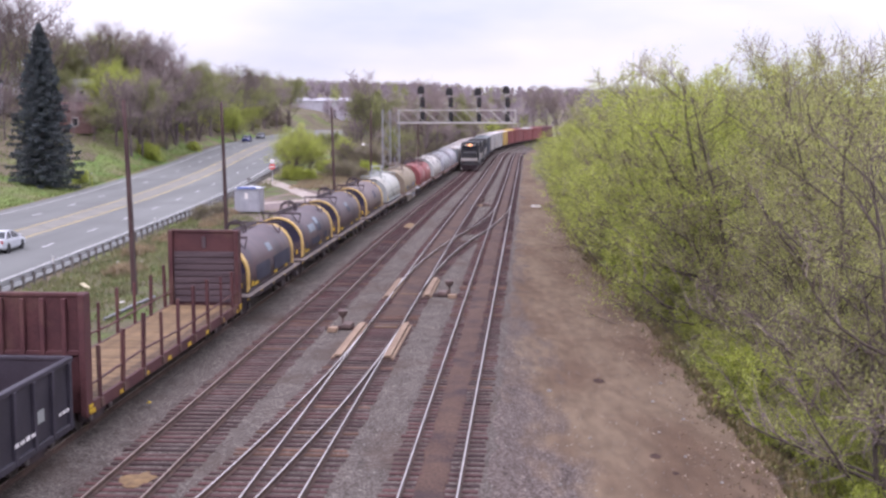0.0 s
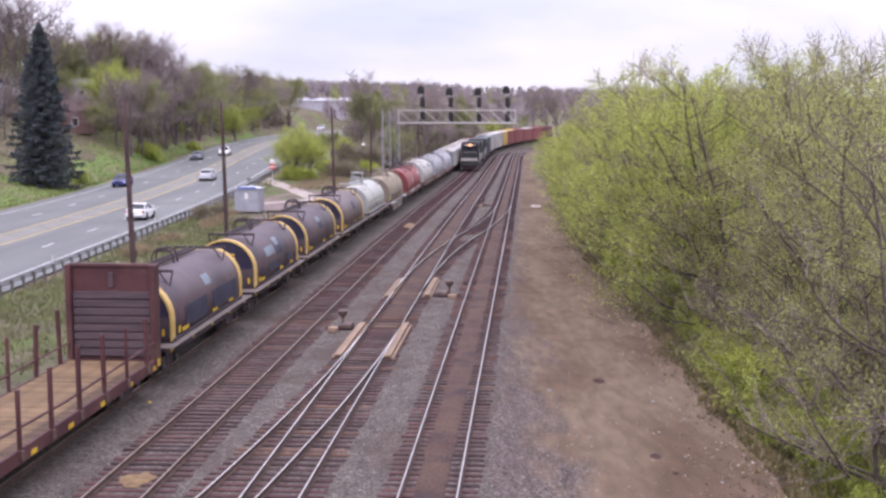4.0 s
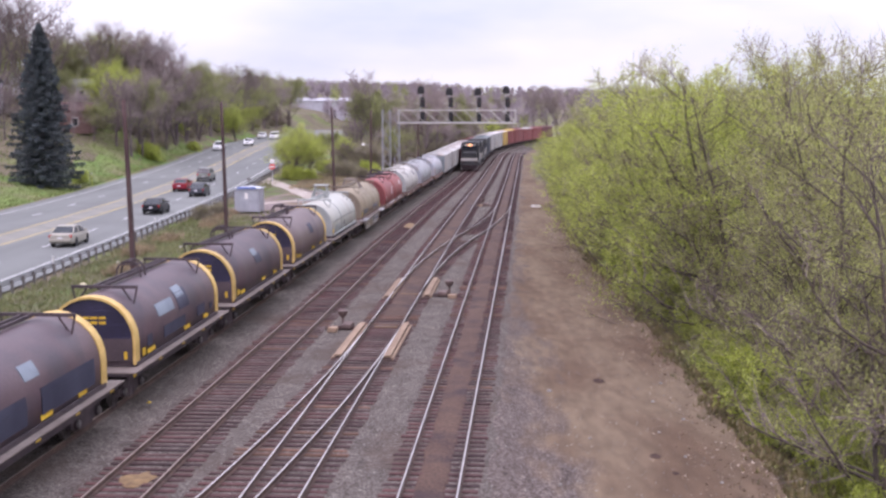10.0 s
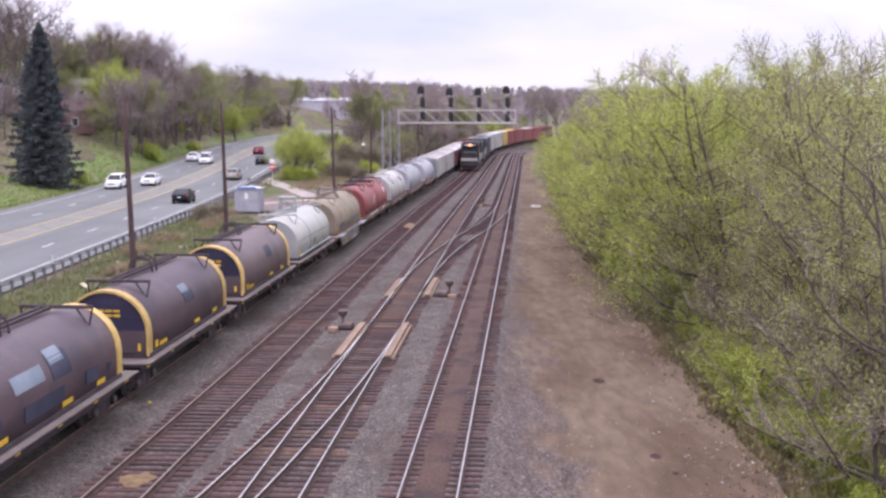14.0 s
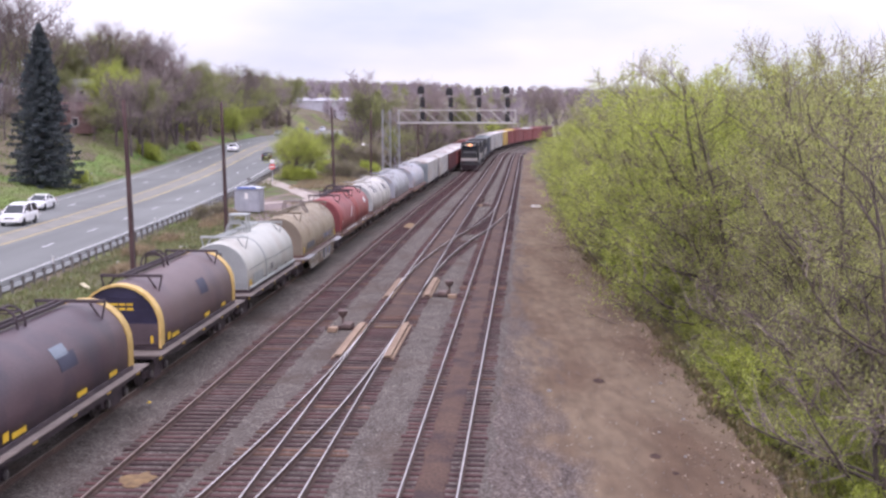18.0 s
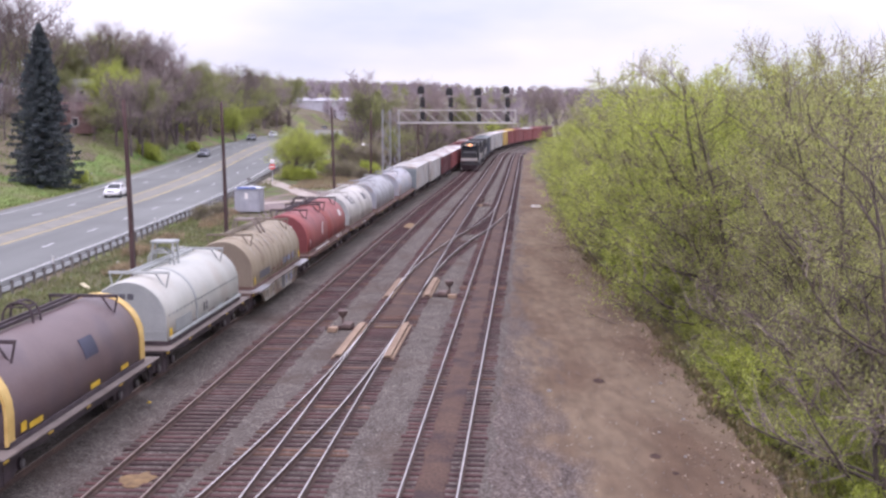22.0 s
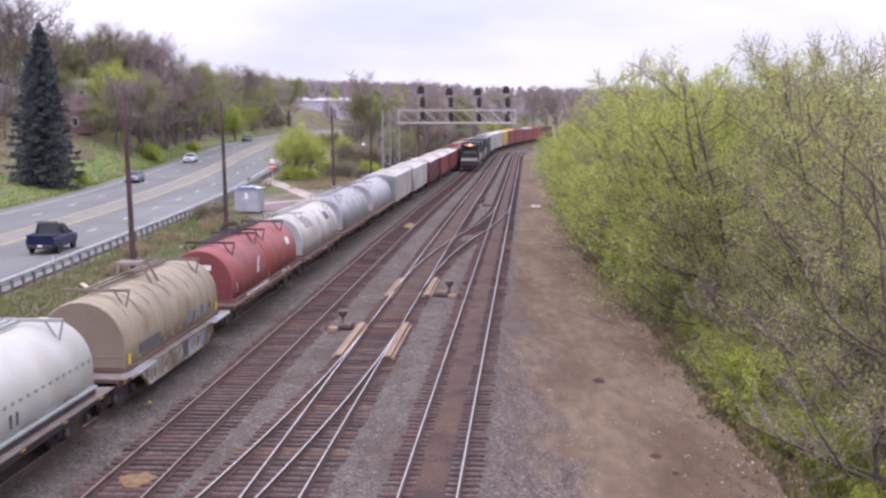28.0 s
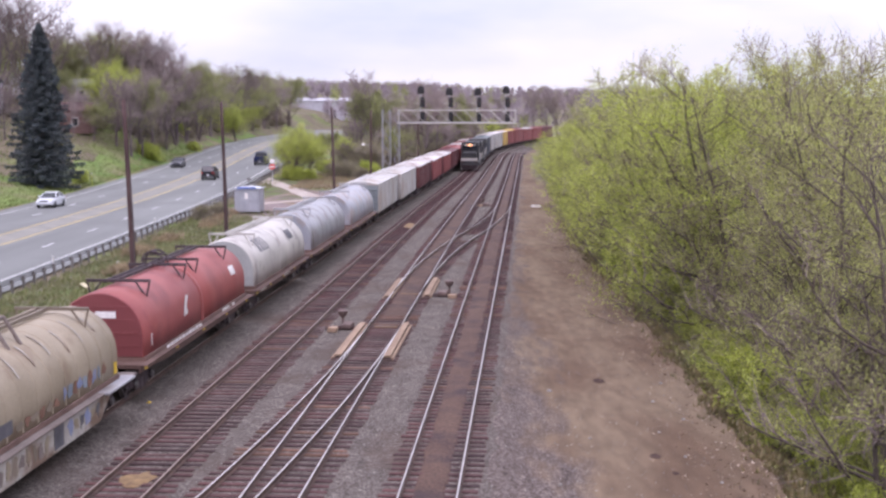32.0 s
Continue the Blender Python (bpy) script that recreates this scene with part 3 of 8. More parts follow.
# ---- the ground, one sheet to the horizon ----
def spread(*rows):
    """Coordinates from rows of (start, end, step)."""
    out = []
    for a, b, s in rows:
        out += list(np.arange(a, b, s))
    return [float(v) for v in out] + [float(rows[-1][1])]


def sheet(xs, ys, height):
    nx = len(xs)
    v = [(x, y, height(x, y)) for y in ys for x in xs]
    f = [(j * nx + i, j * nx + i + 1, (j + 1) * nx + i + 1, (j + 1) * nx + i) for j in range(len(ys) - 1) for i in range(nx - 1)]
    return v, f


GX = spread((-2500, -300, 200), (-300, -100, 20), (-100, -60, 4), (-60, -10, 1.5), (-10, 30, 1.3), (30, 80, 6), (80, 400, 40), (400, 2500, 200))
GY = spread((-700, -60, 40), (-60, 20, 10), (20, 240, 2.5), (240, 480, 10), (480, 1000, 40), (1000, 4000, 300))
gv, gf = sheet(GX, GY, ground_z)
ground = solid("ground", raw_mesh("ground", gv, gf), "litter_floor", "rough grass and brown earth, hilly beyond the road", "ground", kind="structure")
wv, wf = sheet(spread((26, 60, 17), (60, 130, 35)), spread((-300, 420, 60)), lambda x, y: -5.9)
solid("river", raw_mesh("river", wv, wf), "water", "still grey river behind the trees", "river", kind="structure")


def turf(name, x0, x1, ys, material, label, rim=1.2):
    """Grass lying 4 cm over the ground, with ragged edges; x0 and x1 are functions of y."""
    v, f, n = [], [], 9
    for y in ys:
        a, b = x0(y), x1(y)
        a += rim * noise.noise(Vector((y * 0.2, 3, 9))) + 0.4 * rim * noise.noise(Vector((y * 0.7, 3, 4)))
        for k in range(n):
            x = a + (b - a) * k / (n - 1)
            v.append((x, y, ground_z(x, y) + (0.05 if 0 < k < n - 1 else -0.05)))
    for j in range(len(ys) - 1):
        f += [(j * n + i, j * n + i + 1, (j + 1) * n + i + 1, (j + 1) * n + i) for i in range(n - 1)]
    return solid(name, raw_mesh(name, v, f), material, label, "grass", kind="structure")


turf("verge", lambda y: -24.75 + road_dx(y), lambda y: on_track(-16.0, y)[0], spread((20, 230, 2.0)), "grass", "rough straw and green grass between highway and tracks", 0.1)
turf("grass_bank", lambda y: -45.3 + road_dx(y) - lerp(y, (40, 18), (130, 16), (165, 9), (200, 6), (260, 4), (330, 3)), lambda y: -45.1 + road_dx(y), spread((20, 340, 2.0)), "lawn", "bright spring grass on the roadside bank", 3.0)


def strip(name, rows, y_list, material, label, category, thick=0.0):
    """A ribbon along the line: rows of (offset, height), each either a number or a function of y."""
    v, f, n = [], [], len(rows)
    for y in y_list:
        for o, z in rows:
            oo = o(y) if callable(o) else o
            x, _, _ = on_track(oo, y)
            zz = z(x, y) if callable(z) else z
            v.append((x, y, zz))
    for j in range(len(y_list) - 1):
        f += [(j * n + i, j * n + i + 1, (j + 1) * n + i + 1, (j + 1) * n + i) for i in range(n - 1)]
    return solid(name, raw_mesh(name, v, f), material, label, category, kind="structure")


def wobble(base, amp, seed, freq=0.35):
    return lambda y: base + amp * (noise.noise(Vector((y * freq, seed, 0))) + 0.5 * noise.noise(Vector((y * freq * 3.7, seed, 5))))


def rough_z(z, amp, seed):
    return lambda x, y: z + amp * noise.noise(Vector((x * 1.1, y * 1.1, seed)))


TY = spread((-120, 20, 10), (20, 110, 0.8), (110, 265, 4), (265, 520, 5))
bed = [(wobble(-17.0, 0.5, 1), -0.66), (-15.0, rough_z(-0.42, 0.05, 1)), (-14.0, rough_z(-0.24, 0.03, 2))]
bed += [(o, rough_z(-0.165, 0.02, 3)) for o in (-13.4, -12, -10.6)]
bed += [(o, rough_z(-0.208, 0.03, 3)) for o in (-10.0, -9.4, -8.7, -8, -7.3, -6.6, -6.0, -5.3, -4.7, -4, -3.3, -2.7, -2.0, -1.3, -0.65, 0, 0.65, 1.3)]
bed += [(2.0, rough_z(-0.31, 0.02, 4)), (2.9, rough_z(-0.52, 0.03, 5)), (wobble(4.6, 0.4, 2), -0.8)]
strip("ballast_bed", bed, TY, "ballast", "grey-brown crushed-stone ballast under four tracks", "ballast")


def dirt_z(o):
    return lerp(o, (1.3, -0.245), (2.0, -0.30), (3.2, -0.41), (5, -0.47), (12, -0.5))


def gravel_edge(y):
    """How far the stone spills from the last track on to the dirt."""
    e = lerp(y, (20, 5.0), (31, 4.4), (45, 3.3), (53, 2.9), (70, 2.3), (90, 1.85), (150, 1.7))
    return e + 0.35 * noise.noise(Vector((y * 0.3, 2, 8))) + 0.25 * noise.noise(Vector((y * 1.1, 2, 8)))


def path_edge(y):
    return lerp(y, (20, 9.3), (31, 8.9), (43, 8.1), (64, 7.1), (92, 5.2), (124, 4.6), (200, 4.4), (520, 4.4)) + 1.05


def path_rim(y):
    return path_edge(y) + 0.5 * noise.noise(Vector((y * 0.3, 7, 0)))


SERVICE = [(1.3, -0.30)] + [(lambda y, k=k: 1.45 + (path_rim(y) - 1.45) * k, lambda x, y: dirt_z(x - line_x(y)) + 0.02 + 0.02 * noise.noise(Vector((x * 0.9, y * 0.25, 9)))) for k in (0, 0.08, 0.16, 0.24, 0.32, 0.4, 0.5, 0.6, 0.72, 0.85, 0.96)] + [(lambda y: path_rim(y) + 0.6, lambda x, y: ground_z(x, y) - 0.1)]
service = strip("service_road", SERVICE, TY, "service", "brown dirt service road with grey gravel spilt along the track", "dirt road")
soil = service.data.attributes.new("soil", "FLOAT", "POINT")
soil.data.foreach_set("value", [lerp(v.co.x - line_x(v.co.y) - gravel_edge(v.co.y), (-2.2, 0.12), (2.2, 1.0)) for v in service.data.vertices])
strip("cinder_lot", [(lambda y: lerp(y, (112, -24), (125, -30), (165, -29), (190, -24), (300, -22)) + 1.5 * noise.noise(Vector((y * 0.1, 5, 5))), lambda x, y: ground_z(x, y) + 0.06), (-23.5, lambda x, y: ground_z(x, y) + 0.065), (-21.0, lambda x, y: ground_z(x, y) + 0.07), (-19.0, lambda x, y: ground_z(x, y) + 0.08), (-17.0, lambda x, y: ground_z(x, y) + 0.07), (-16.2, lambda x, y: ground_z(x, y) - 0.02)],
      spread((116, 300, 3)), "cinder", "purple-grey cinder lot beside the moving train", "cinder lot")


# ---- railway tracks ----
def spur_left(y):
    """Offset of the crossover that leaves track c towards track b, nearer than its points."""
    d = max(0.0, 57.0 - y)
    return -4.0 - (0.00158 * d * d if d < 30 else 0.00158 * 900 + 0.0948 * (d - 30))


def spur_right(y):
    """Offset of the crossover from track c to track d."""
    u = min(1.0, max(0.0, (y - 67.0) / 65.0))
    return -4.0 + 4.0 * (2 * u * u if u < 0.5 else 1 - 2 * (1 - u) ** 2)


RAIL = [(-0.07, -0.17), (-0.07, -0.155), (-0.012, -0.135), (-0.012, -0.045), (-0.034, -0.03), (-0.034, -0.002), (0.034, -0.002), (0.034, -0.03), (0.012, -0.045), (0.012, -0.135), (0.07, -0.155), (0.07, -0.17)]


def rail_parts(track, off, side, y0, y1, step, top):
    b, h = Build(), Build()
    ys = list(np.arange(y0, y1, step)) + [y1]
    rings, caps = [], []
    for y in ys:
        o = (off(y) if callable(off) else off) + side * 0.7525
        x, yy, a = on_track(o, y)
        rings.append([(x + dx, yy, z) for dx, z in RAIL])
        caps.append([(x - 0.022, yy, -0.002), (x + 0.022, yy, -0.002), (x + 0.016, yy, 0.004), (x - 0.016, yy, 0.004)])
    b.loft(rings)
    h.loft(caps)
    r = part("rail", b, "rail_side", track)
    part("railhead", h, top, r, "rail head worn bright by wheels" if top == "rail_top" else "dull rail head")


tie_mesh = Build().box(-1.3, 1.3, -0.11, 0.11, -0.35, -0.178, 0.012).mesh("tie")
tie_mesh.materials.append(M["tie"])
tie_mesh_rust = Build().box(-1.3, 1.3, -0.115, 0.115, -0.35, -0.172, 0.012).mesh("tie")
tie_mesh_rust.materials.append(M["tie_orange"])
plate_mesh = Build().box(-0.18, 0.18, -0.09, 0.09, -0.178, -0.164, 0.004).mesh("tie_plate")
plate_mesh.materials.append(M["rail_side"])


def tie_span(key, y):
    """Left and right ends of a tie, from the track's own centre."""
    l, r = -1.3, 1.3
    if key == "c" and y < 57:
        l -= min(2.4, -4.0 - spur_left(y))
    if key == "c" and 67 < y < 96:
        r += min(1.9, spur_right(y) + 4.0)
    if key == "d" and 100 < y < 132:
        l -= min(2.2, -spur_right(y))
    return l, r


rng = random.Random(4)
TRACKS = {}
for key, top, words in (("a", "rail_top_dull", "track under the moving freight train"), ("b", "rail_top_dull", "railway track with dull rails on old wooden ties"),
                        ("c", "rail_top", "railway track with switches, bright rails and wooden ties"), ("d", "rail_top", "railway track with bright rails and dirt between them")):
    t = thing("railway_track", pose(0, 0, 0), words, "railway track", "parallel tracks", "structure")
    TRACKS[key] = t
    for side in (-1, 1):
        rail_parts(t, OFF[key], side, -120, 265, 20, top)
        rail_parts(t, OFF[key], side, 265, 470, 8, top)
    rest = Build()
    y = 24.0
    while y < 430:
        l, r = tie_span(key, y)
        l, r = l + rng.uniform(-0.07, 0.07), r + rng.uniform(-0.07, 0.07)
        x, _, a = on_track(OFF[key] + (l + r) / 2, y)
        if key != "a" and y < 104:
            rusty = rng.random() < (0.22 if key == "c" and y < 60 else 0.06)
            o = new("tie", tie_mesh_rust if rusty else tie_mesh)
            o.parent = t
            o.matrix_basis = pose(x, y, rng.uniform(-0.012, 0.008), 0, rng.uniform(-0.3, 0.3), -math.degrees(a) + rng.uniform(-0.9, 0.9)) @ Matrix.Diagonal(((r - l) / 2.6, rng.uniform(0.9, 1.1), 1, 1))
        elif y < 300:
            c, s = math.cos(-a), math.sin(-a)
            hl = (r - l) / 2
            top_v = [(x + c * u - s * w, y + s * u + c * w, z) for z in (-0.3, -0.178) for u, w in ((-hl, -0.11), (hl, -0.11), (hl, 0.11), (-hl, 0.11))]
            rest.add(top_v, [(4, 5, 6, 7), (0, 1, 5, 4), (1, 2, 6, 5), (2, 3, 7, 6), (3, 0, 4, 7)])
        y += 0.495 + rng.uniform(-0.02, 0.02)
    part("tie_row", rest, "tie", t)["kind"] = "stuff"
for off, y0, y1, words in ((spur_left, 0.0, 57.0, "crossover rails curving to the next track"), (spur_right, 67.0, 132.0, "crossover rails curving across to the last track")):
    t = thing("crossover", pose(0, 0, 0), words, "railway track", "crossovers", "structure")
    for side in (-1, 1):
        rail_parts(t, off, side, y0, y1, 1.5, "rail_top")
# dirt that covers the ties between the rails
strip("fouled_ballast", [(wobble(-0.50, 0.10, 11, 0.8), -0.24), (wobble(-0.40, 0.10, 11, 0.8), rough_z(-0.17, 0.012, 12)), (0, rough_z(-0.155, 0.012, 12)), (wobble(0.36, 0.10, 13, 0.8), rough_z(-0.17, 0.012, 12)), (wobble(0.46, 0.10, 13, 0.8), -0.24)],
      spread((10, 110, 0.5), (110, 300, 5)), "four_foot", "brown dirt packed between the rails", "dirt")
strip("fouled_ballast", [(wobble(-4.62, 0.08, 14, 0.8), -0.24), (wobble(-4.5, 0.08, 14, 0.8), rough_z(-0.168, 0.012, 15)), (-4, rough_z(-0.16, 0.012, 15)), (wobble(-3.5, 0.08, 16, 0.8), rough_z(-0.168, 0.012, 15)), (wobble(-3.4, 0.08, 16, 0.8), -0.24)],
      spread((60, 110, 0.5), (110, 300, 5)), "four_foot", "dark dirt packed between the switch rails", "dirt")

# plank covers and switch machines
for o, y0, y1 in ((-4.0 - 1.1, 49.2, 57.0), (-4.0 + 0.92, 48.9, 57.0), (-4.0 - 0.92, 65.2, 72.2), (-4.0 + 1.14, 65.6, 72.6)):
    x, _, a = on_track(o, (y0 + y1) / 2)
    t = thing("switch_cover", pose(x, (y0 + y1) / 2, -0.18, 0, 0, -math.degrees(a)), "sun-bleached wooden plank cover beside a switch rail", "plank cover", "switch covers")
    h = (y1 - y0) / 2
    for k, (u0, u1, z) in enumerate(((-0.25, -0.15, 0.09), (-0.145, -0.01, 0.20), (0.0, 0.135, 0.20), (0.14, 0.25, 0.09))):
        part("plank", Build().box(u0, u1, -h + 0.05 * k, h - 0.06 * (k % 2), max(0.0, z - 0.08), z, 0.01), "plank", t)
    # a dark plate closes each end, painting the shade inside the hollow cover
    for e in (-h - 0.012, h - 0.01):
        part("end_gap", Build().box(-0.2, 0.2, e, e + 0.022, 0.0, 0.085), "machine", t, "dark plate painted for the shade of the open end")
for o, y, f in ((-4 - 1.75, 56.4, -1), (-4 + 1.95, 66.6, 1), (-2.0, 131.0, -1)):
    x, _, a = on_track(o, y)
    t = thing("switch_machine", pose(x, y, -0.21, 0, 0, -math.degrees(a)), "grimy iron switch machine bolted to long ties", "switch machine", "switch machines")
    part("gearbox", Build().box(-0.24, 0.24, -0.4, 0.25, 0.05, 0.30, 0.05), "machine", t)
    part("motor", Build().lathe([(-0.22, 0.08), (-0.2, 0.11), (0.18, 0.11), (0.22, 0.07)], (0.05, 0.42, 0.18), "x", 12), "machine", t)
    part("throw_rod", Build().tube((-f * 0.3, 0.1, 0.1), (-f * 1.15, 0.1, 0.06), 0.03), "machine", t)
    part("lock_rod", Build().box(-f * 1.75 - 0.55, -f * 1.75 + 0.55, 0.32, 0.46, 0.0, 0.07, 0.01), "spill", t, "dull yellow painted rod between the rails")
    part("stand", Build().tube((f * 0.3, 0.75, 0), (f * 0.3, 0.75, 0.5), 0.09, 0.06).lathe([(0.0, 0.08), (0.12, 0.2), (0.3, 0.24), (0.34, 0.2)], (f * 0.3, 0.75, 0.42), "z", 10), "machine", t)
    part("connection_box", Build().box(f * 0.55 - 0.22, f * 0.55 + 0.22, -0.95, -0.5, 0.0, 0.22, 0.03), "plank", t, "rusty tan junction box lid")
    part("base_tie", Build().box(-1.0, 1.0, -0.25, -0.03, 0, 0.06, 0.01).box(-1.0, 1.0, 0.3, 0.52, 0, 0.06, 0.01), "tie", t)

# ---- the highway ----
RY = spread((-700, -50, 50), (-50, 60, 10), (60, 340, 4), (340, 700, 8))


def road_strip(name, x0, x1, material, label, category, lift, ys=RY, parent=None, edge=0.0, nx=1):
    v, f = [], []
    for y in ys:
        for k in range(nx + 1):
            x = x0 + (x1 - x0) * k / nx
            if edge and k in (0, nx):
                x += edge * noise.noise(Vector((y * 0.5, x0, 1)))
            v.append((x + road_dx(y), y, road_z(y) + lift))
    n = nx + 1
    for j in range(len(ys) - 1):
        f += [(j * n + i, j * n + i + 1, (j + 1) * n + i + 1, (j + 1) * n + i) for i in range(nx)]
    me = raw_mesh(name, v, f)
    if parent:
        return part(name, me, material, parent)
    return solid(name, me, material, label, category, kind="structure")


road = road_strip("road", -45.2, -24.9, "asphalt", "grey worn four-lane highway with faded lane paint", "road", 0.0, edge=0.25, nx=6)
road_strip("median_strip", -36.3, -34.2, "median", "", "", 0.006, parent=road, edge=0.12)
for x in (-36.75, -36.5, -34.0, -33.75):
    road_strip("centre_line", x - 0.06, x + 0.06, "yellow_line", "", "", 0.01, parent=road)
road_strip("edge_line", -43.72, -43.56, "edge_paint", "", "", 0.01, parent=road)
road_strip("edge_line", -26.82, -26.66, "edge_paint", "", "", 0.01, parent=road)
for x in (-30.2, -40.1):
    for k in range(26):
        y = 57.0 + k * 12.0 + (0 if x > -35 else 4)
        road_strip("lane_dash", x - 0.1, x + 0.1, "white_line", "", "", 0.01, [y, y + 1.5, y + 3.0], road)
part("road_patch", raw_mesh("road_patch", [(-35.9, 110.8, -0.438), (-34.9, 110.6, -0.438), (-34.8, 114.0, -0.436), (-35.7, 114.3, -0.436)], [(0, 1, 2, 3)]), "trim_black", road, "dark repair patch")

# guardrail
rail_t = thing("guardrail", pose(0, 0, 0), "galvanised steel guardrail on dark posts along the highway", "guardrail", kind="structure")
rings = []
for y in spread((20, 340, 3.8)):
    x, z = -24.6 + road_dx(y), road_z(y)
    rings.append([(x + dx, y, z + h) for dx, h in ((0.04, 0.44), (-0.04, 0.50), (-0.04, 0.54), (0.03, 0.60), (-0.04, 0.66), (-0.04, 0.70), (0.04, 0.76), (0.06, 0.76), (0.06, 0.44))])
b = Build().loft(rings)
part("beam", b, "galv", rail_t)
post_m = Build().box(-0.06, 0.06, -0.08, 0.08, -0.3, 0.68, 0.01).box(-0.16, -0.05, -0.07, 0.07, 0.42, 0.66, 0.01).mesh("post")
post_m.materials.append(M["galv_dark"])
for k in range(70):
    y = 66.0 + k * 1.905
    o = new("post", post_m)
    o.parent = rail_t
    o.matrix_basis = pose(-24.42 + road_dx(y), y, road_z(y), random.uniform(-2, 2), random.uniform(-2, 2), 0)
part("reflector", Build().box(-24.66, -24.62, 77.9, 78.05, 0.3, 0.65), "litter", rail_t)
part("reflector", Build().box(-24.66, -24.62, 105.9, 106.05, 0.3, 0.65), "litter", rail_t)

# pale side drive beside the equipment hut
def lane_strip(name, mid, half, material, label, category):
    v = []
    for x, y, w in mid:
        for k in (-1, -0.5, 0, 0.5, 1):
            yy = y + k * w * half
            v.append((x, yy, ground_z(x, yy) + (0.02 if abs(k) == 1 else 0.12)))
    f = [(j * 5 + i, j * 5 + i + 1, j * 5 + i + 6, j * 5 + i + 5) for j in range(len(mid) - 1) for i in range(4)]
    return solid(name, raw_mesh(name, v, f), material, label, category, kind="structure")


lane_strip("side_drive", [(-25.4, 178, 1.0), (-24.0, 174, 1.0), (-22.0, 168.5, 0.9), (-20.0, 162.5, 0.9), (-17.5, 154.5, 1.0), (-15.3, 147.5, 1.3), (-13.8, 144.0, 1.2)], 4.5, "drive", "pale gravel drive from the highway to the tracks", "drive")
lane_strip("drive_branch", [(-20.5, 136.5, 1.0), (-18.5, 139.0, 0.8), (-16.5, 142.5, 0.9), (-14.6, 145.0, 1.2)], 1.5, "drive", "narrow pale gravel track beside the hut", "drive")


# ---- line-side things ----
def utility_pole(x, y, top, lean_x, lean_y, extra=""):
    z = ground_z(x, y)
    t = thing("utility_pole", pose(x, y, z), "dark creosoted wooden utility pole standing in the verge", "utility pole", "line-side poles")
    rings = []
    for k in range(9):
        u = k / 8
        r = 0.19 - 0.075 * u
        cx, cy, h = lean_x * u + 0.03 * math.sin(3 * u), lean_y * u, -0.6 + (top - z + 0.6) * u
        rings.append([(cx + r * math.cos(2 * math.pi * i / 10), cy + r * math.sin(2 * math.pi * i / 10), h) for i in range(10)])
    b = Build().loft(rings)
    b.smooth = True
    part("shaft", b, "pole", t)
    part("ground_wire", Build().pipe([(0.16, -0.16, 0), (0.1 + lean_x * 0.6, -0.14, (top - z) * 0.6)], 0.012, 4), "galv_dark", t)
    for h in (0.96, 0.9):
        part("bolt", Build().tube((lean_x * h - 0.22, lean_y * h, (top - z) * h), (lean_x * h + 0.22, lean_y * h, (top - z) * h), 0.02, 0.02, 5), "galv_dark", t)
    if extra == "lamp":
        part("lamp_arm", Build().tube((0, 0, 5.4), (-0.9, -0.2, 5.6), 0.03), "galv", t)
        part("lamp_head", Build().lathe([(0, 0.1), (0.08, 0.26), (0.3, 0.2), (0.38, 0.08)], (-1.0, -0.2, 5.35), "z", 12), "litter", t)
    return t


utility_pole(-17.4, 69.5, 10.4, -0.35, 0.0)
utility_pole(-17.75, 101.5, 10.5, -0.25, 0.0)
utility_pole(-12.75, 146, 10.2, -0.3, 0.1)
utility_pole(-10.3, 177, 9.9, 0.1, 0.0, "lamp")
utility_pole(-4.7, 234, 7.6, 0.0, 0.0)

hut = thing("equipment_hut", pose(-19.6, 125.5, ground_z(-19.6, 125.5), 0, 0, -4), "bare aluminium signal equipment hut on short legs", "equipment hut")
part("shell", Build().box(-1.28, 1.28, -1.1, 1.1, 0.28, 2.62, 0.04), "alu", hut)
part("roof", Build().loft([[(-1.38, y, 2.60), (1.38, y, 2.60), (1.38, y, 2.66), (0, y, 2.84), (-1.38, y, 2.66)] for y in (-1.22, 1.22)]), "alu", hut)
part("door", Build().box(0.25, 1.05, -1.135, -1.1, 0.4, 2.35, 0.01), "alu", hut)
part("door_handle", Build().box(0.32, 0.36, -1.17, -1.135, 1.25, 1.45), "galv_dark", hut)
part("vent", Build().box(-0.2, 0.12, -1.125, -1.1, 1.6, 2.2, 0.01), "litter", hut)
for k in range(5):
    part("seam", Build().box(-1.26 + 0.6 * k - 0.012, -1.26 + 0.6 * k + 0.012, -1.112, -1.1, 0.3, 2.6), "galv_dark" if k == 0 else "alu", hut)
part("name_board", Build().box(-0.9, 0.95, -1.24, -1.222, 2.62, 2.8), "blue_sign", hut)
for x in (-1.12, 1.12):
    for y in (-0.9, 0.9):
        part("leg", Build().box(x - 0.08, x + 0.08, y - 0.08, y + 0.08, -0.25, 0.28), "galv_dark", hut)
part("conduit_mast", Build().tube((-0.2, 0.9, 2.6), (-0.2, 0.9, 3.5), 0.05).box(-0.4, 0.0, 0.8, 1.0, 3.4, 3.6), "galv_dark", hut)

stop = thing("stop_sign", pose(-23.6, 172, ground_z(-23.6, 172), 0, 0, 0), "red stop sign with a small white plate on a steel post", "road sign")
part("post", Build().box(-0.04, 0.04, -0.03, 0.03, -0.3, 3.1), "galv", stop)
part("sign_face", Build().lathe([(-0.02, 0.42), (0.02, 0.42)], (0, -0.06, 2.2), "y", 8), "stop_red", stop)
part("plate", Build().box(-0.3, 0.3, -0.07, -0.04, 2.75, 3.2, 0.01), "letter_white", stop)
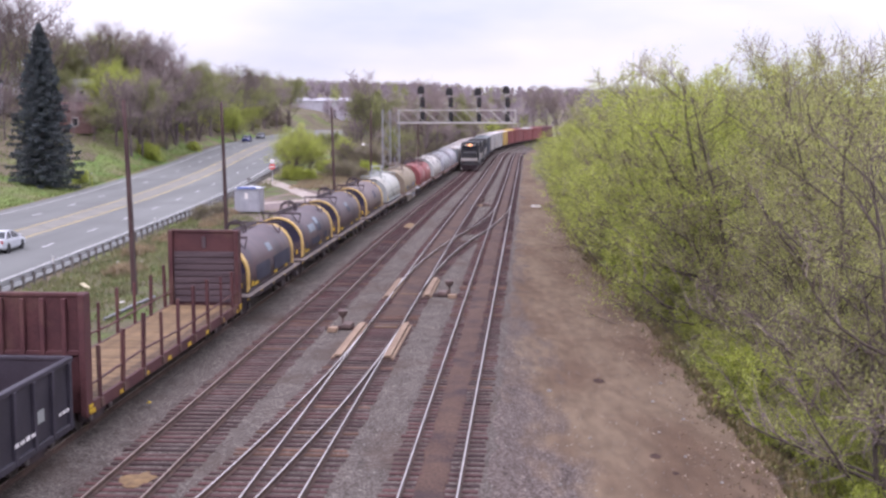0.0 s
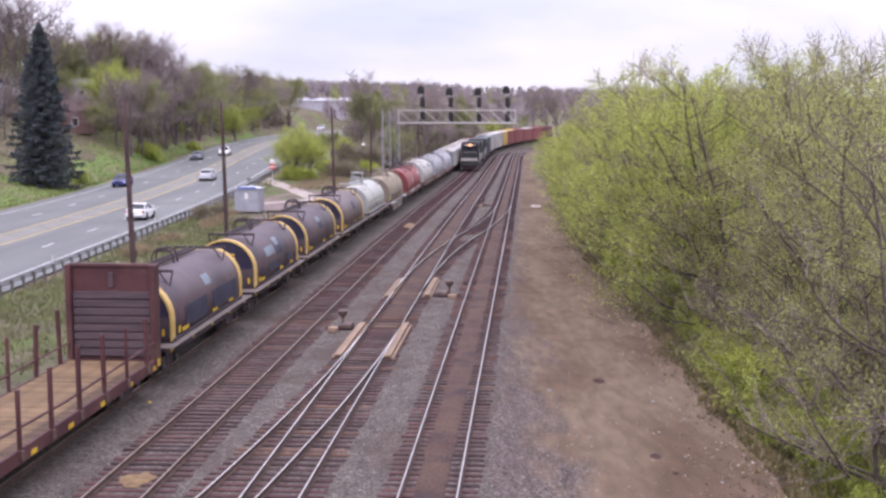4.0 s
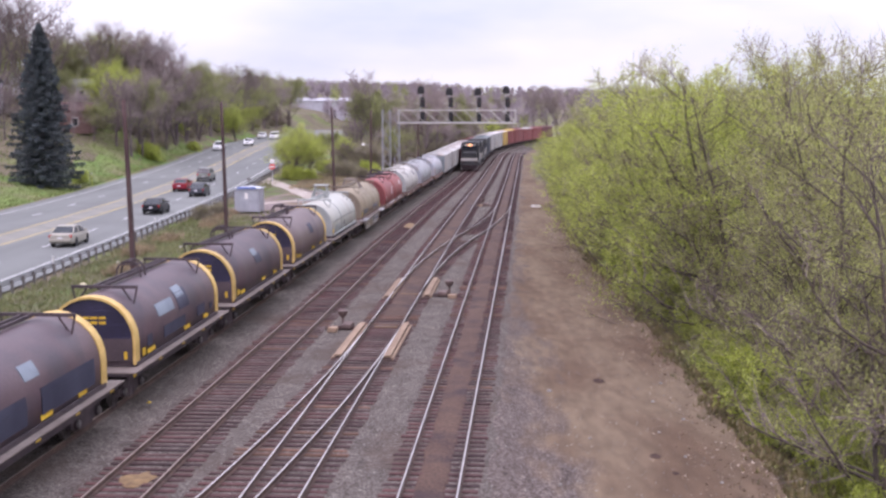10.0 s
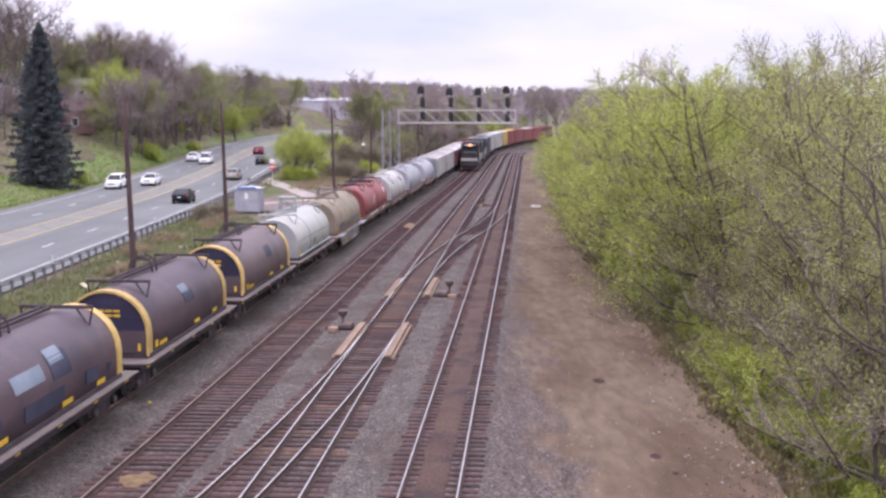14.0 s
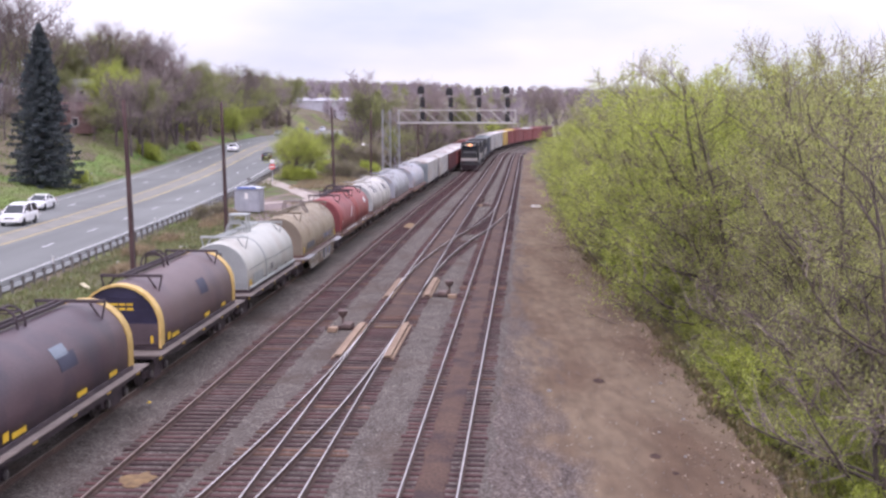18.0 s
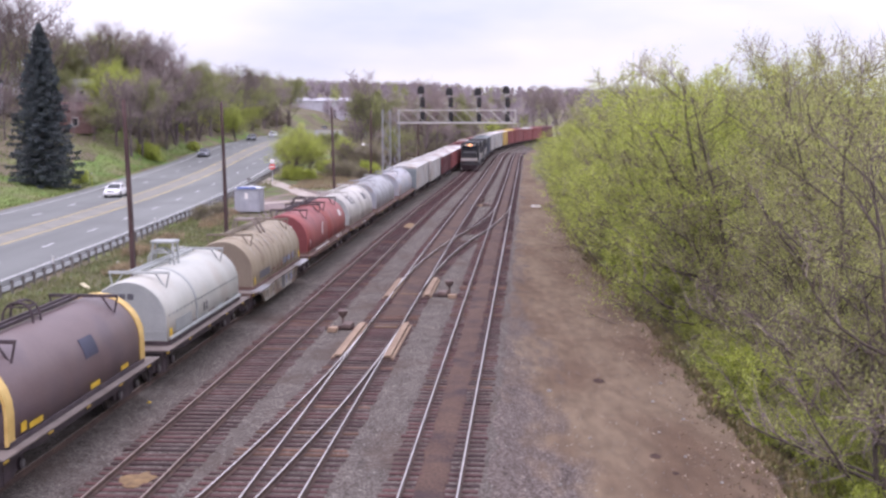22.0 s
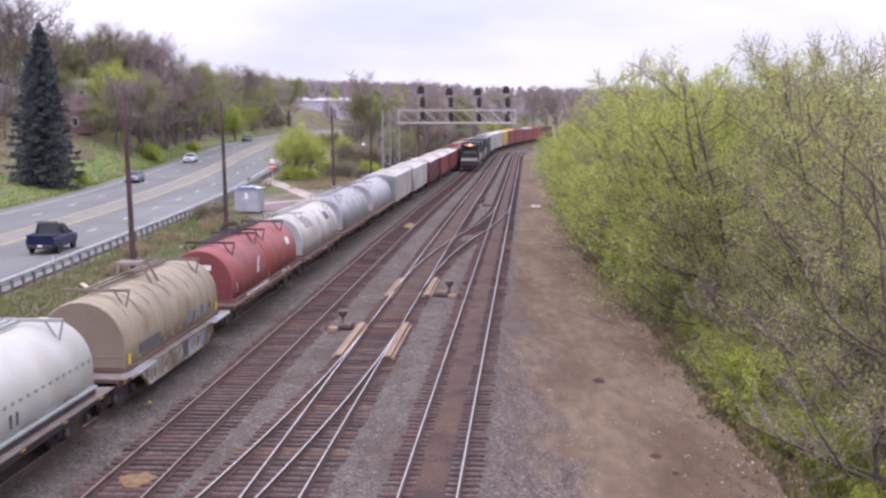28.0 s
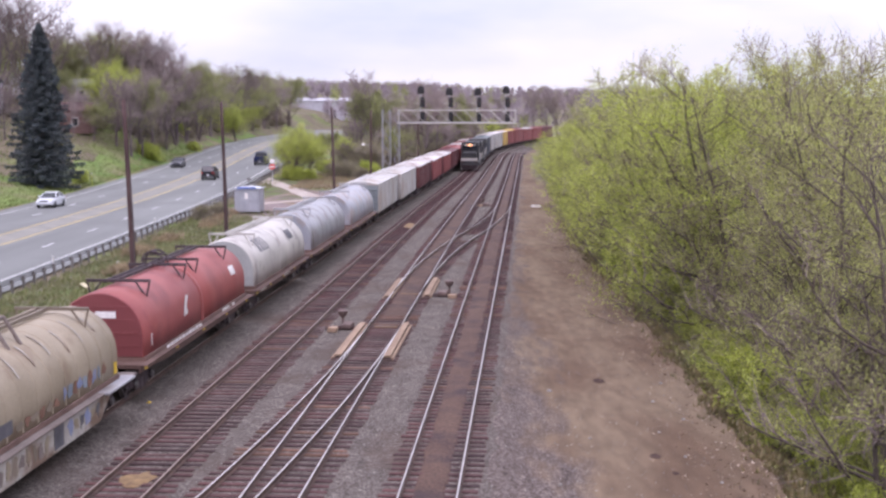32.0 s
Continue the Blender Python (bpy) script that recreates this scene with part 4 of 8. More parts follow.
part("letter_bar", Build().box(-0.26, 0.26, -0.09, -0.082, 2.1, 2.3), "letter_white", stop)

marker = thing("marker_post", pose(-46.6, 165, ground_z(-46.6, 165)), "thin pale green roadside marker post", "marker post")
part("stake", Build().box(-0.06, 0.06, -0.03, 0.03, -0.2, 1.5, 0.01), "leaf", marker)
part("cap", Build().box(-0.07, 0.07, -0.04, 0.04, 1.5, 1.66), "letter_white", marker)

# cantilever signal bridge
gx0, gy = -8.2, 181.0
gantry = thing("signal_bridge", pose(gx0, gy, -0.5), "galvanised cantilever signal bridge over the tracks", "signal bridge")
for dx, w in ((0.0, 0.55), (1.45, 0.4)):
    for sx in (-1, 1):
        for sy in (-1, 1):
            part("column", Build().box(dx + sx * w - 0.07, dx + sx * w + 0.07, sy * 0.5 - 0.07, sy * 0.5 + 0.07, 0, 10.5), "galv_worn", gantry) if w > 0.5 or sx > 0 else None
    for k in range(10):
        z0, z1 = 0.3 + k, 1.3 + k
        for sy in (-0.5, 0.5):
            part("lacing_bar", Build().beam((dx - w, sy, z0 if k % 2 else z1), (dx + w, sy, z1 if k % 2 else z0), 0.06, 0.06), "galv_worn", gantry)
part("footing", Build().box(-1.0, 2.4, -1.0, 1.0, -0.4, 0.35, 0.05), "litter", gantry)
for sy in (-0.55, 0.55):
    for z in (8.55, 10.4):
        part("chord", Build().box(1.6, 18.8, sy - 0.07, sy + 0.07, z - 0.075, z + 0.075), "truss", gantry)
    n = 9
    for k in range(n):
        x0 = 1.8 + k * 17.0 / n
        part("diagonal", Build().beam((x0, sy, 10.3), (x0 + 17.0 / n, sy, 8.65), 0.07, 0.09), "truss", gantry)
    for x in (1.8, 18.7):
        part("end_post", Build().box(x - 0.06, x + 0.06, sy - 0.06, sy + 0.06, 8.5, 10.4), "truss", gantry)
for k in range(18):
    part("cross_member", Build().box(1.8 + k * 0.95, 1.9 + k * 0.95, -0.55, 0.55, 8.5, 8.58), "truss", gantry)
part("walkway", Build().box(1.8, 18.7, -0.35, 0.35, 8.63, 8.68), "galv", gantry)
for i, px in enumerate((745, 795, 845, 895)):
    sx = (px - 784) / 2200 * gy - gx0
    s = part("signal_mast", Build().tube((sx, 0.6, 8.5), (sx, 0.6, 13.5), 0.07, 0.06, 8), "galv", gantry)
    part("ladder", Build().beam((sx - 0.5, 0.75, 8.6), (sx - 0.5, 0.75, 12.6), 0.05, 0.05).beam((sx - 0.2, 0.75, 8.6), (sx - 0.2, 0.75, 12.6), 0.05, 0.05), "truss", s)
    part("platform", Build().box(sx - 0.9, sx + 0.5, 0.5, 1.2, 11.35, 11.45), "truss", s)
    top = 13.1 if i in (0, 3) else 12.85
    part("upper_head", Build().loft([[(sx - 0.5, y, top - 0.35), (sx + 0.5, y, top - 0.35), (sx + 0.5, y, top + 0.35), (sx + 0.3, y, top + 0.75), (sx - 0.3, y, top + 0.75), (sx - 0.5, y, top + 0.35)] for y in (0.2, 0.36)]), "signal_black", s, "black signal target with rounded top")
    for z in (11.5, 9.4):
        part("signal_head", Build().box(sx - 0.1, sx + 0.55, 0.1, 0.4, z - 0.7, z + 0.75, 0.08), "signal_black", s)
    for z in (top + 0.3, top - 0.05, 11.7, 11.2, 9.6, 9.1):
        part("hood", Build().lathe([(-0.3, 0.13), (0, 0.13)], (sx + (0.2 if z < 12.4 else 0), 0.15, z), "y", 10), "signal_black", s)
    part("lens", Build().lathe([(-0.01, 0.1), (0.0, 0.1)], (sx + 0.2, -0.16, 11.7), "y", 10), "lamp_off", s)


# ---- freight cars ----
SHARED = {}


def shared(name, key, make, material, parent, label="", m=None):
    """A part whose mesh is made once and shared by alike parts."""
    if key not in SHARED:
        me = make().mesh(name)
        me.materials.append(M[material])
        SHARED[key] = me
    ob = new(name, SHARED[key])
    ob.parent = parent
    if m is not None:
        ob.matrix_basis = m
    if label:
        ob["label"] = label
    return ob


def truck_frame():
    b = Build()
    for s in (-1, 1):
        x = s * 1.0
        prof = [(-1.25, 0.36), (-1.25, 0.60), (-0.55, 0.74), (0.55, 0.74), (1.25, 0.60), (1.25, 0.36), (0.95, 0.36), (0.5, 0.20), (-0.5, 0.20), (-0.95, 0.36)]
        b.loft([[(x - 0.08, y, z) for y, z in prof], [(x + 0.08, y, z) for y, z in prof]])
        b.lathe([(0.08 * s, 0.17), (0.16 * s, 0.15)], (x, 0.89, 0.46), "x", 10)
        b.lathe([(0.08 * s, 0.17), (0.16 * s, 0.15)], (x, -0.89, 0.46), "x", 10)
        for k in (-0.16, 0, 0.16):
            b.tube((x, k, 0.26), (x, k, 0.56), 0.07, 0.07, 8)
    b.box(-1.0, 1.0, -0.22, 0.22, 0.5, 0.78, 0.03)
    return b


def wheel_pair():
    b = Build()
    for s in (-1, 1):
        b.lathe([(-0.065, 0.2), (-0.065, 0.48), (-0.03, 0.485), (-0.02, 0.46), (0.065, 0.455), (0.065, 0.39), (0.03, 0.36), (0.03, 0.16), (0.09, 0.1)] if s > 0 else
                [(0.065, 0.2), (0.065, 0.48), (0.03, 0.485), (0.02, 0.46), (-0.065, 0.455), (-0.065, 0.39), (-0.03, 0.36), (-0.03, 0.16), (-0.09, 0.1)], (s * 0.755, 0, 0), "x", 20)
    b.tube((-0.8, 0, 0), (0.8, 0, 0), 0.08, 0.08, 8)
    return b


def running_gear(car, half, inset=1.75):
    for s in (-1, 1):
        t = shared("truck", "truck", truck_frame, "frame_black", car, "grimy cast truck frame", pose(0, s * (half - inset - 0.4), 0))
        for w in (-0.89, 0.89):
            shared("wheelset", "wheelset", wheel_pair, "wheel", t, "", pose(0, w, 0.46))
        # bearing caps in a brighter steel, which puts round glints at the axle ends
        for w in (-0.89, 0.89):
            shared("bearing_cap", "bearing_cap", lambda: Build().lathe([(0.0, 0.13), (0.05, 0.125), (0.07, 0.08)], (0, 0, 0), "x", 12), "cap_glint", t, "", pose(1.16, w, 0.46))
        shared("coupler", "coupler", lambda: Build().box(-0.11, 0.11, -0.75, 0.0, 0.72, 0.92, 0.02).box(-0.17, 0.2, 0.0, 0.3, 0.7, 0.96, 0.05).tube((0.35, -0.3, 0.6), (0.25, 0.25, 0.4), 0.03), "frame_black", car, "", pose(0, s * (half - 0.25), 0, 0, 0, 0 if s > 0 else 180))


def arch(r, z0, zs, n=14, x_off=0.0):
    """Upright sides from z0 to zs, then a half round of radius r."""
    pts = [(-r, z0)] + [(-r * math.cos(math.pi * i / n), zs + r * math.sin(math.pi * i / n)) for i in range(n + 1)] + [(r, z0)]
    return pts


def lettering(text, size, m, material, parent, depth=0.006):
    cu = bpy.data.curves.new("text", "FONT")
    cu.body, cu.size, cu.extrude, cu.align_x, cu.align_y = text, size, depth, "CENTER", "CENTER"
    tmp = new("text", cu)
    me = bpy.data.meshes.new_from_object(tmp.evaluated_get(bpy.context.evaluated_depsgraph_get()))
    bpy.data.objects.remove(tmp)
    me.materials.clear()
    me.materials.append(M[material])
    ob = new("lettering", me)
    ob.parent = parent
    ob.matrix_basis = m
    return ob


def side_mark(car, name, y0, y1, z0, z1, x, material, label=""):
    """A painted or stuck-on panel on the side that faces the other tracks."""
    return part(name, Build().box(x, x + 0.012, y0, y1, z0, z1), material, car, label)


def hood_mark(car, name, y0, y1, a0, a1, r, zs, material, label=""):
    """A painted patch that follows the round of the hood, from angle a0 to a1 above the level."""
    rings = []
    for k in range(7):
        a = radians(a0 + (a1 - a0) * k / 6)
        rings.append([((r + d) * math.cos(a), y, zs + (r + d) * math.sin(a)) for d, y in ((0.0, y0), (0.0, y1), (0.012, y1), (0.012, y0))])
    return part(name, Build().loft(rings), material, car, label)


def bars(car, name, y0, y1, z, h, x, material, n, seed):
    """Lettering too small to read: plain bars."""
    r = random.Random(seed)
    w = (y1 - y0) / n
    for k in range(n):
        if r.random() < 0.85:
            part(name, Build().box(x, x + 0.008, y0 + k * w + w * 0.12, y0 + (k + 1) * w - w * 0.12, z, z + h * r.uniform(0.75, 1)), material, car)


def scrawl(car, y0, y1, z0, z1, x, mats, n, seed):
    """Graffiti: loose overlapping paint shapes, nothing that reads as letters."""
    r = random.Random(seed)
    for k in range(n):
        cy, cz = y0 + (y1 - y0) * (k + 0.5) / n, (z0 + z1) / 2
        ry, rz = (y1 - y0) / n * r.uniform(0.45, 0.75), (z1 - z0) / 2
        ring = []
        for i in range(9):
            a = 2 * math.pi * i / 9
            q = r.uniform(0.35, 1.0)
            ring.append((cy + math.cos(a) * ry * q, cz + math.sin(a) * rz * q))
        d = 0.004 + 0.003 * (k % 3)
        part("graffiti", Build().loft([[(x, yy, zz) for yy, zz in ring], [(x + d, yy, zz) for yy, zz in ring]]), mats[k % len(mats)], car)


def lift_frame(car, y, r, top, material, wide=1.15):
    """The crossbar with braces by which a hood is lifted."""
    z = top + 0.1
    b = Build()
    b.box(-wide, wide, y - 0.06, y + 0.06, z, z + 0.1)
    part("lifting_bar", b, material, car)
    for s in (-1, 1):
        for u0, u1 in ((0.55, 0.7), (0.98, 0.76)):
            x0, x1 = s * u0 * wide, s * (u1 * wide + 0.14)
            zz = lambda x: top - r + math.sqrt(max(0.01, r * r - min(r * 0.995, abs(x)) ** 2))
            part("brace", Build().tube((x0, y, z), (x1, y, zz(x1) - 0.02), 0.035, 0.035, 5), material, car)


def coil_car(s0, s1, hood, end, trim, under, label, r=1.48, zs=2.12, ribs=0, split=False, rack=True, rack_mat="frame_black", walk_mat="walk", hood2=None, patches=(), gap=1.5):
    L = s1 - s0
    half = L / 2
    car = thing("coil_car", rail_pose(-12, (s0 + s1) / 2), label, "freight car", "cars of the moving train")
    running_gear(car, half)
    deck = 1.22
    top = zs + r
    dh = half - 0.55
    hh = half - gap
    part("centre_sill", Build().box(-0.35, 0.35, -dh, dh, 0.62, 1.0, 0.03), "frame_black", car)
    sill = Build()
    for s in (-1, 1):
        prof = [(-dh, 1.0), (-dh, deck), (dh, deck), (dh, 1.0), (dh - 1.9, 0.98), (dh - 2.6, 0.90), (-dh + 2.6, 0.90), (-dh + 1.9, 0.98)]
        sill.loft([[(s * 1.50, y, z) for y, z in prof], [(s * 1.56, y, z) for y, z in prof]])
    part("side_sill", sill, under, car)
    part("deck", Build().box(-1.5, 1.5, -dh, dh, deck - 0.1, deck, 0.01), under, car)
    for s in (-1, 1):
        part("walkway", Build().box(s * 1.62 - 0.16, s * 1.62 + 0.16, -dh, dh, deck + 0.005, deck + 0.05), walk_mat, car)
        part("end_platform", Build().box(-1.46, 1.46, s * (dh - 0.45) - 0.45, s * (dh - 0.45) + 0.45, deck + 0.002, deck + 0.045), walk_mat, car)
        part("hand_brake" if s > 0 else "end_rail", Build().pipe([(-1.35, s * dh, deck), (-1.35, s * dh, deck + 0.95), (-0.6, s * dh, deck + 0.95), (-0.6, s * dh, deck)], 0.025, 5), "frame_black", car)
        part("ladder", Build().pipe([(1.52, s * (dh - 0.1), 0.45), (1.52, s * (dh - 0.1), deck)], 0.02, 4).pipe([(1.52, s * (dh - 0.5), 0.45), (1.52, s * (dh - 0.5), deck)], 0.02, 4)
             .pipe([(1.52, s * (dh - 0.1), 0.5), (1.52, s * (dh - 0.5), 0.5)], 0.02, 4).pipe([(1.52, s * (dh - 0.1), 0.8), (1.52, s * (dh - 0.5), 0.8)], 0.02, 4), "frame_black", car)
    # hood
    spans = [(-hh, hh)] if not split else [(-hh, -0.06), (0.06, hh)]
    for y0, y1 in spans:
        ys = [y0, y0 + 0.03] + list(np.linspace(y0 + 0.03, y1 - 0.03, 5))[1:-1] + [y1 - 0.03, y1]
        b = Build()
        rings = []
        for k, y in enumerate(ys):
            d = 0.03 if k in (0, len(ys) - 1) else 0.0
            rings.append([(x * (1 - d / r), y, z - (d if z > zs else 0)) for x, z in arch(r, 1.42, zs)])
        b.loft(rings, True, "split")
        b.smooth = True
        part("hood", b, hood2 if hood2 and y0 < -1 else hood, car)
    if ribs:
        for k in range(ribs):
            y = -hh + (k + 0.5) * 2 * hh / ribs
            rings = [[(x * (1 + d / r), yy, zs + (z - zs) * (1 + d / r) if z > zs else z) for x, z in arch(r, 1.45, zs)] for yy, d in ((y - 0.05, 0.0), (y - 0.03, 0.016), (y + 0.03, 0.016), (y + 0.05, 0.0))]
            part("hood_rib", Build().loft(rings, True, True), hood, car)
    for s in (-1, 1):
        y = s * (hh + 0.012)
        part("hood_end", Build().loft([[(x * 0.985, yy, z) for x, z in arch(r - 0.03, 1.44, zs)] for yy in (y - 0.012, y + 0.012)]), end, car, "dark hood end" if trim else "")
        for k in range(4 if trim or end == "hood_red_dark" else 1):
            part("end_rib", Build().box(-r * (0.93 - 0.14 * max(0, k - 1)), r * (0.93 - 0.14 * max(0, k - 1)), y - 0.03, y + 0.03, 1.75 + 0.45 * k, 1.81 + 0.45 * k), end, car)
        if trim:
            part("end_sheet", Build().box(-r * 0.95, r * 0.95, y - 0.036, y + 0.036, 1.44, 2.22, 0.01), "end_lower", car, "grimy brown lower end sheet")
            part("warning_bar", Build().box(-0.35, 0.45, y + s * 0.042 - 0.006, y + s * 0.042 + 0.006, 1.62, 1.71), "mark_yellow", car)
            part("warning_bar", Build().box(r - 0.36, r - 0.26, y + s * 0.042 - 0.006, y + s * 0.042 + 0.006, 1.52, 1.78), "mark_yellow", car)
            outer, inner = arch(r + 0.035, 1.35, zs), arch(r - 0.045, 1.35, zs)
            ya, yb = sorted((s * (hh - 0.36), s * (hh + 0.1)))
            b = Build()
            n = len(outer)
            v = [(x, yy, z) for yy in (ya, yb) for ring in (outer, inner) for x, z in ring]
            f = []
            for i in range(n - 1):
                f += [(i, i + 1, 2 * n + i + 1, 2 * n + i), (n + i + 1, n + i, 3 * n + i, 3 * n + i + 1), (i + 1, i, n + i, n + i + 1), (2 * n + i, 2 * n + i + 1, 3 * n + i + 1, 3 * n + i)]
            b.add(v, f)
            part("end_arch", b, trim, car, "cream-yellow arched hood trim")
            for z0, z1 in ((2.87, 2.95), (2.70, 2.79)):
                for x0 in (-0.52, -0.27, 0.0, 0.28):
                    part("warning_bar", Build().box(x0, x0 + 0.23, y + s * 0.035 - 0.006, y + s * 0.035 + 0.006, z0, z1), "mark_yellow", car, "yellow warning stencil too small to read")
    part("hood_skirt", Build().box(-r - 0.05, r + 0.05, -hh, hh, 1.27, 1.42, 0.01), under if not trim else "frame_black", car)
    if rack:
        lift_frame(car, -hh * 0.74, r, top, rack_mat)
        lift_frame(car, hh * 0.74, r, top, rack_mat)
        for x in (-0.5, -0.22):
            part("spine", Build().box(x - 0.05, x + 0.05, -hh * 0.74, hh * 0.74, top + 0.06, top + 0.16), rack_mat, car)
        gable = [(-0.38 - 0.47 * math.cos(math.pi * i / 8), top - 0.03 + 0.62 * math.sin(math.pi * i / 8) ** 0.75) for i in range(9)]
        if rack_mat == "frame_black" or hood == "hood_white":
            for k in (-0.28, 0.28):
                part("lifting_frame", Build().pipe([(x, k, z) for x, z in gable], 0.04, 6), rack_mat, car)
                part("cross_rail", Build().tube((gable[2][0], k, gable[2][1]), (gable[6][0], k, gable[6][1]), 0.03), rack_mat, car)
            for x, z in (gable[2], gable[4], gable[6]):
                part("frame_tie", Build().tube((x, -0.28, z), (x, 0.28, z), 0.035), rack_mat, car)
    # reflector marks on the sill
    for k in range(5):
        y = -dh + 0.6 + k * (2 * dh - 1.2) / 4
        side_mark(car, "reflector", y - 0.16, y + 0.16, 1.02, 1.12, 1.562, "mark_yellow")
    for args in patches:
        kind, rest = args[0], args[1:]
        if kind == "hood":
            hood_mark(car, "paint_patch", *rest[:4], r, zs, *rest[4:])
        elif kind == "scrawl":
            scrawl(car, *rest)
        elif kind == "bars":
            bars(car, "letter_bar", *rest)
        else:
            side_mark(car, "paint_patch", *rest)
    return car


SR = 1.495
brown = "brown coil car, round hood with cream-yellow arched trim"


def brown_patches(seed, blue):
    r = random.Random(seed)
    p = [("side", -4.2, -3.3, 1.47, 1.62, SR, "mark_yellow"), ("side", 0.4, 1.2, 1.47, 1.62, SR, "mark_yellow"), ("side", -4.75, -4.4, 1.5, 1.75, SR, "mark_yellow"), ("side", 3.2, 3.9, 1.46, 1.6, SR, "mark_yellow")]
    for y0, y1, z0, z1 in blue:
        p.append(("side", y0, y1, z0, z1, SR, "patch_blue"))
    return p


TRAIN = []
TRAIN.append((coil_car(56.3, 70.35, "hood_brown", "end_dark", "arch_yellow", "frame_black", brown, patches=brown_patches(1, [(-3.7, -0.5, 1.58, 2.12), (0.5, 4.6, 1.58, 2.12)]) + [("hood", -3.7, -0.5, 0, 9, "patch_blue"), ("hood", 0.5, 4.6, 0, 9, "patch_blue"), ("hood", -0.3, 0.7, 22, 40, "patch_pale")]), 63.3))
TRAIN.append((coil_car(70.35, 84.25, "hood_brown", "end_dark", "arch_yellow", "frame_black", brown, patches=brown_patches(2, [(-2.2, 0.6, 1.66, 2.08), (-4.2, -3.6, 1.72, 2.1), (2.3, 3.4, 1.7, 2.1), (4.2, 4.6, 1.7, 1.95)]) + [("hood", -2.6, -0.6, 14, 32, "patch_pale"), ("hood", -0.1, 1.3, 8, 38, "patch_blue"), ("hood", 0.0, 1.0, 26, 44, "patch_pale")]), 77.3))
TRAIN.append((coil_car(84.25, 98.15, "hood_brown", "end_dark", "arch_yellow", "frame_black", brown, patches=brown_patches(3, []) + [("hood", -0.6, 0.7, 12, 30, "patch_blue"), ("hood", -0.7, 0.3, 28, 42, "patch_pale")]), 91.2))
TRAIN.append((coil_car(98.45, 112.5, "hood_brown_light", "end_dark", "arch_yellow", "frame_black", brown, patches=brown_patches(4, []) + [("hood", 0.2, 1.3, 12, 36, "patch_blue")]), 105.475))
white = coil_car(112.5, 126.6, "hood_white", "hood_grey_end", None, "frame_black", "off-white coil car with a riveted round hood and grey ends", rack_mat="hood_grey_end",
                 patches=[("side", -4.6, -2.4, 1.62, 2.06, SR, "hood_grey_end"), ("side", -5.4, -5.05, 1.5, 1.85, SR, "mark_yellow"), ("side", -0.6, -0.45, 1.75, 2.1, SR, "letter_dark"), ("side", -0.2, -0.05, 1.75, 2.1, SR, "letter_dark")])
TRAIN.append((white, 119.55))
# scallops on the seam; their flap shadows are painted as mid-grey blocks
for k in range(22):
    part("scallop", Build().box(1.465, 1.5, -5.4 + k * 0.5, -5.22 + k * 0.5, 2.31, 2.39, 0.02), "hood_grey_end", white)
part("lower_ledge", Build().box(1.48, 1.6, -5.5, 5.5, 1.46, 1.56, 0.02), "hood_grey_end", white)
lap = [[(x * (1 + d), y, 2.12 + (z - 2.12) * (1 + d) if z > 2.12 else z) for x, z in arch(1.48, 1.44, 2.12)] for y, d in ((-1.72, 0.0), (-1.70, 0.018), (-1.52, 0.018), (-1.50, 0.0))]
part("hood_lap", Build().loft(lap), "hood_grey_end", white, "grey lap joint across the hood")
for k in range(2):
    part("end_mark", Build().box(-0.28 + 0.3 * k, -0.06 + 0.3 * k, -5.60, -5.585, 2.95, 3.15), "letter_dark", white, "dark stencilled mark on the hood end")
scrawl(white, -5.4, 5.4, 1.56, 1.7, 1.49, ("walk", "hood_grey_end"), 8, 12)
for x in (-0.75, 0.25):
    part("rack_leg", Build().tube((x, 0.3, 3.5), (x * 0.8, 0.3, 4.5), 0.05).tube((x, -0.3, 3.5), (x * 0.8, -0.3, 4.5), 0.05), "hood_grey_end", white)
part("rack_top", Build().box(-0.7, 0.3, -0.4, 0.4, 4.45, 4.55, 0.02), "hood_grey_end", white)
tan = coil_car(126.6, 141.6, "hood_tan", "hood_tan_end", None, "frame_brown", "tan coil car with a ribbed round hood and graffiti", ribs=12, rack_mat="hood_tan_end",
               patches=[("side", -4.6, -2.2, 1.62, 1.98, SR, "letter_dark"), ("scrawl", 1.2, 4.8, 1.55, 2.1, SR, ("graffiti_blue", "patch_pale", "rust"), 9, 3), ("scrawl", -2.0, 1.0, 1.5, 1.9, SR, ("hood_tan_end", "rust"), 6, 6)])
TRAIN.append((tan, 134.1))
for k in range(9):
    hood_mark(tan, "rib_streak", -4.9 + 1.2 * k, -4.84 + 1.2 * k, 28 + 4 * (k % 3), 62 + 7 * (k % 2), 1.50, 2.12, "sill_pale")
b = Build()
prof = [(-5.1, 1.18), (5.1, 1.18), (3.9, 0.42), (-3.9, 0.42)]
b.loft([[(1.5, y, z) for y, z in prof], [(1.62, y, z) for y, z in prof]])
b.loft([[(-1.5, y, z) for y, z in prof], [(-1.62, y, z) for y, z in prof]])
part("deep_sill", b, "sill_pale", tan, "pale deep side sill with graffiti")
for y in (-5.2, 5.2):
    part("step_ledge", Build().box(1.4, 1.9, y - 1.3, y + 1.3, 1.19, 1.28, 0.02), "hood_silver", tan)
side_mark(tan, "paint_patch", 0.2, 0.9, 0.5, 1.12, 1.622, "letter_dark")
scrawl(tan, -3.9, -0.1, 0.48, 1.12, 1.622, ("hood_tan_end", "walk", "hood_tan"), 9, 4)
scrawl(tan, 1.2, 3.9, 0.55, 1.12, 1.622, ("graffiti_blue", "hood_tan", "letter_dark"), 6, 5)
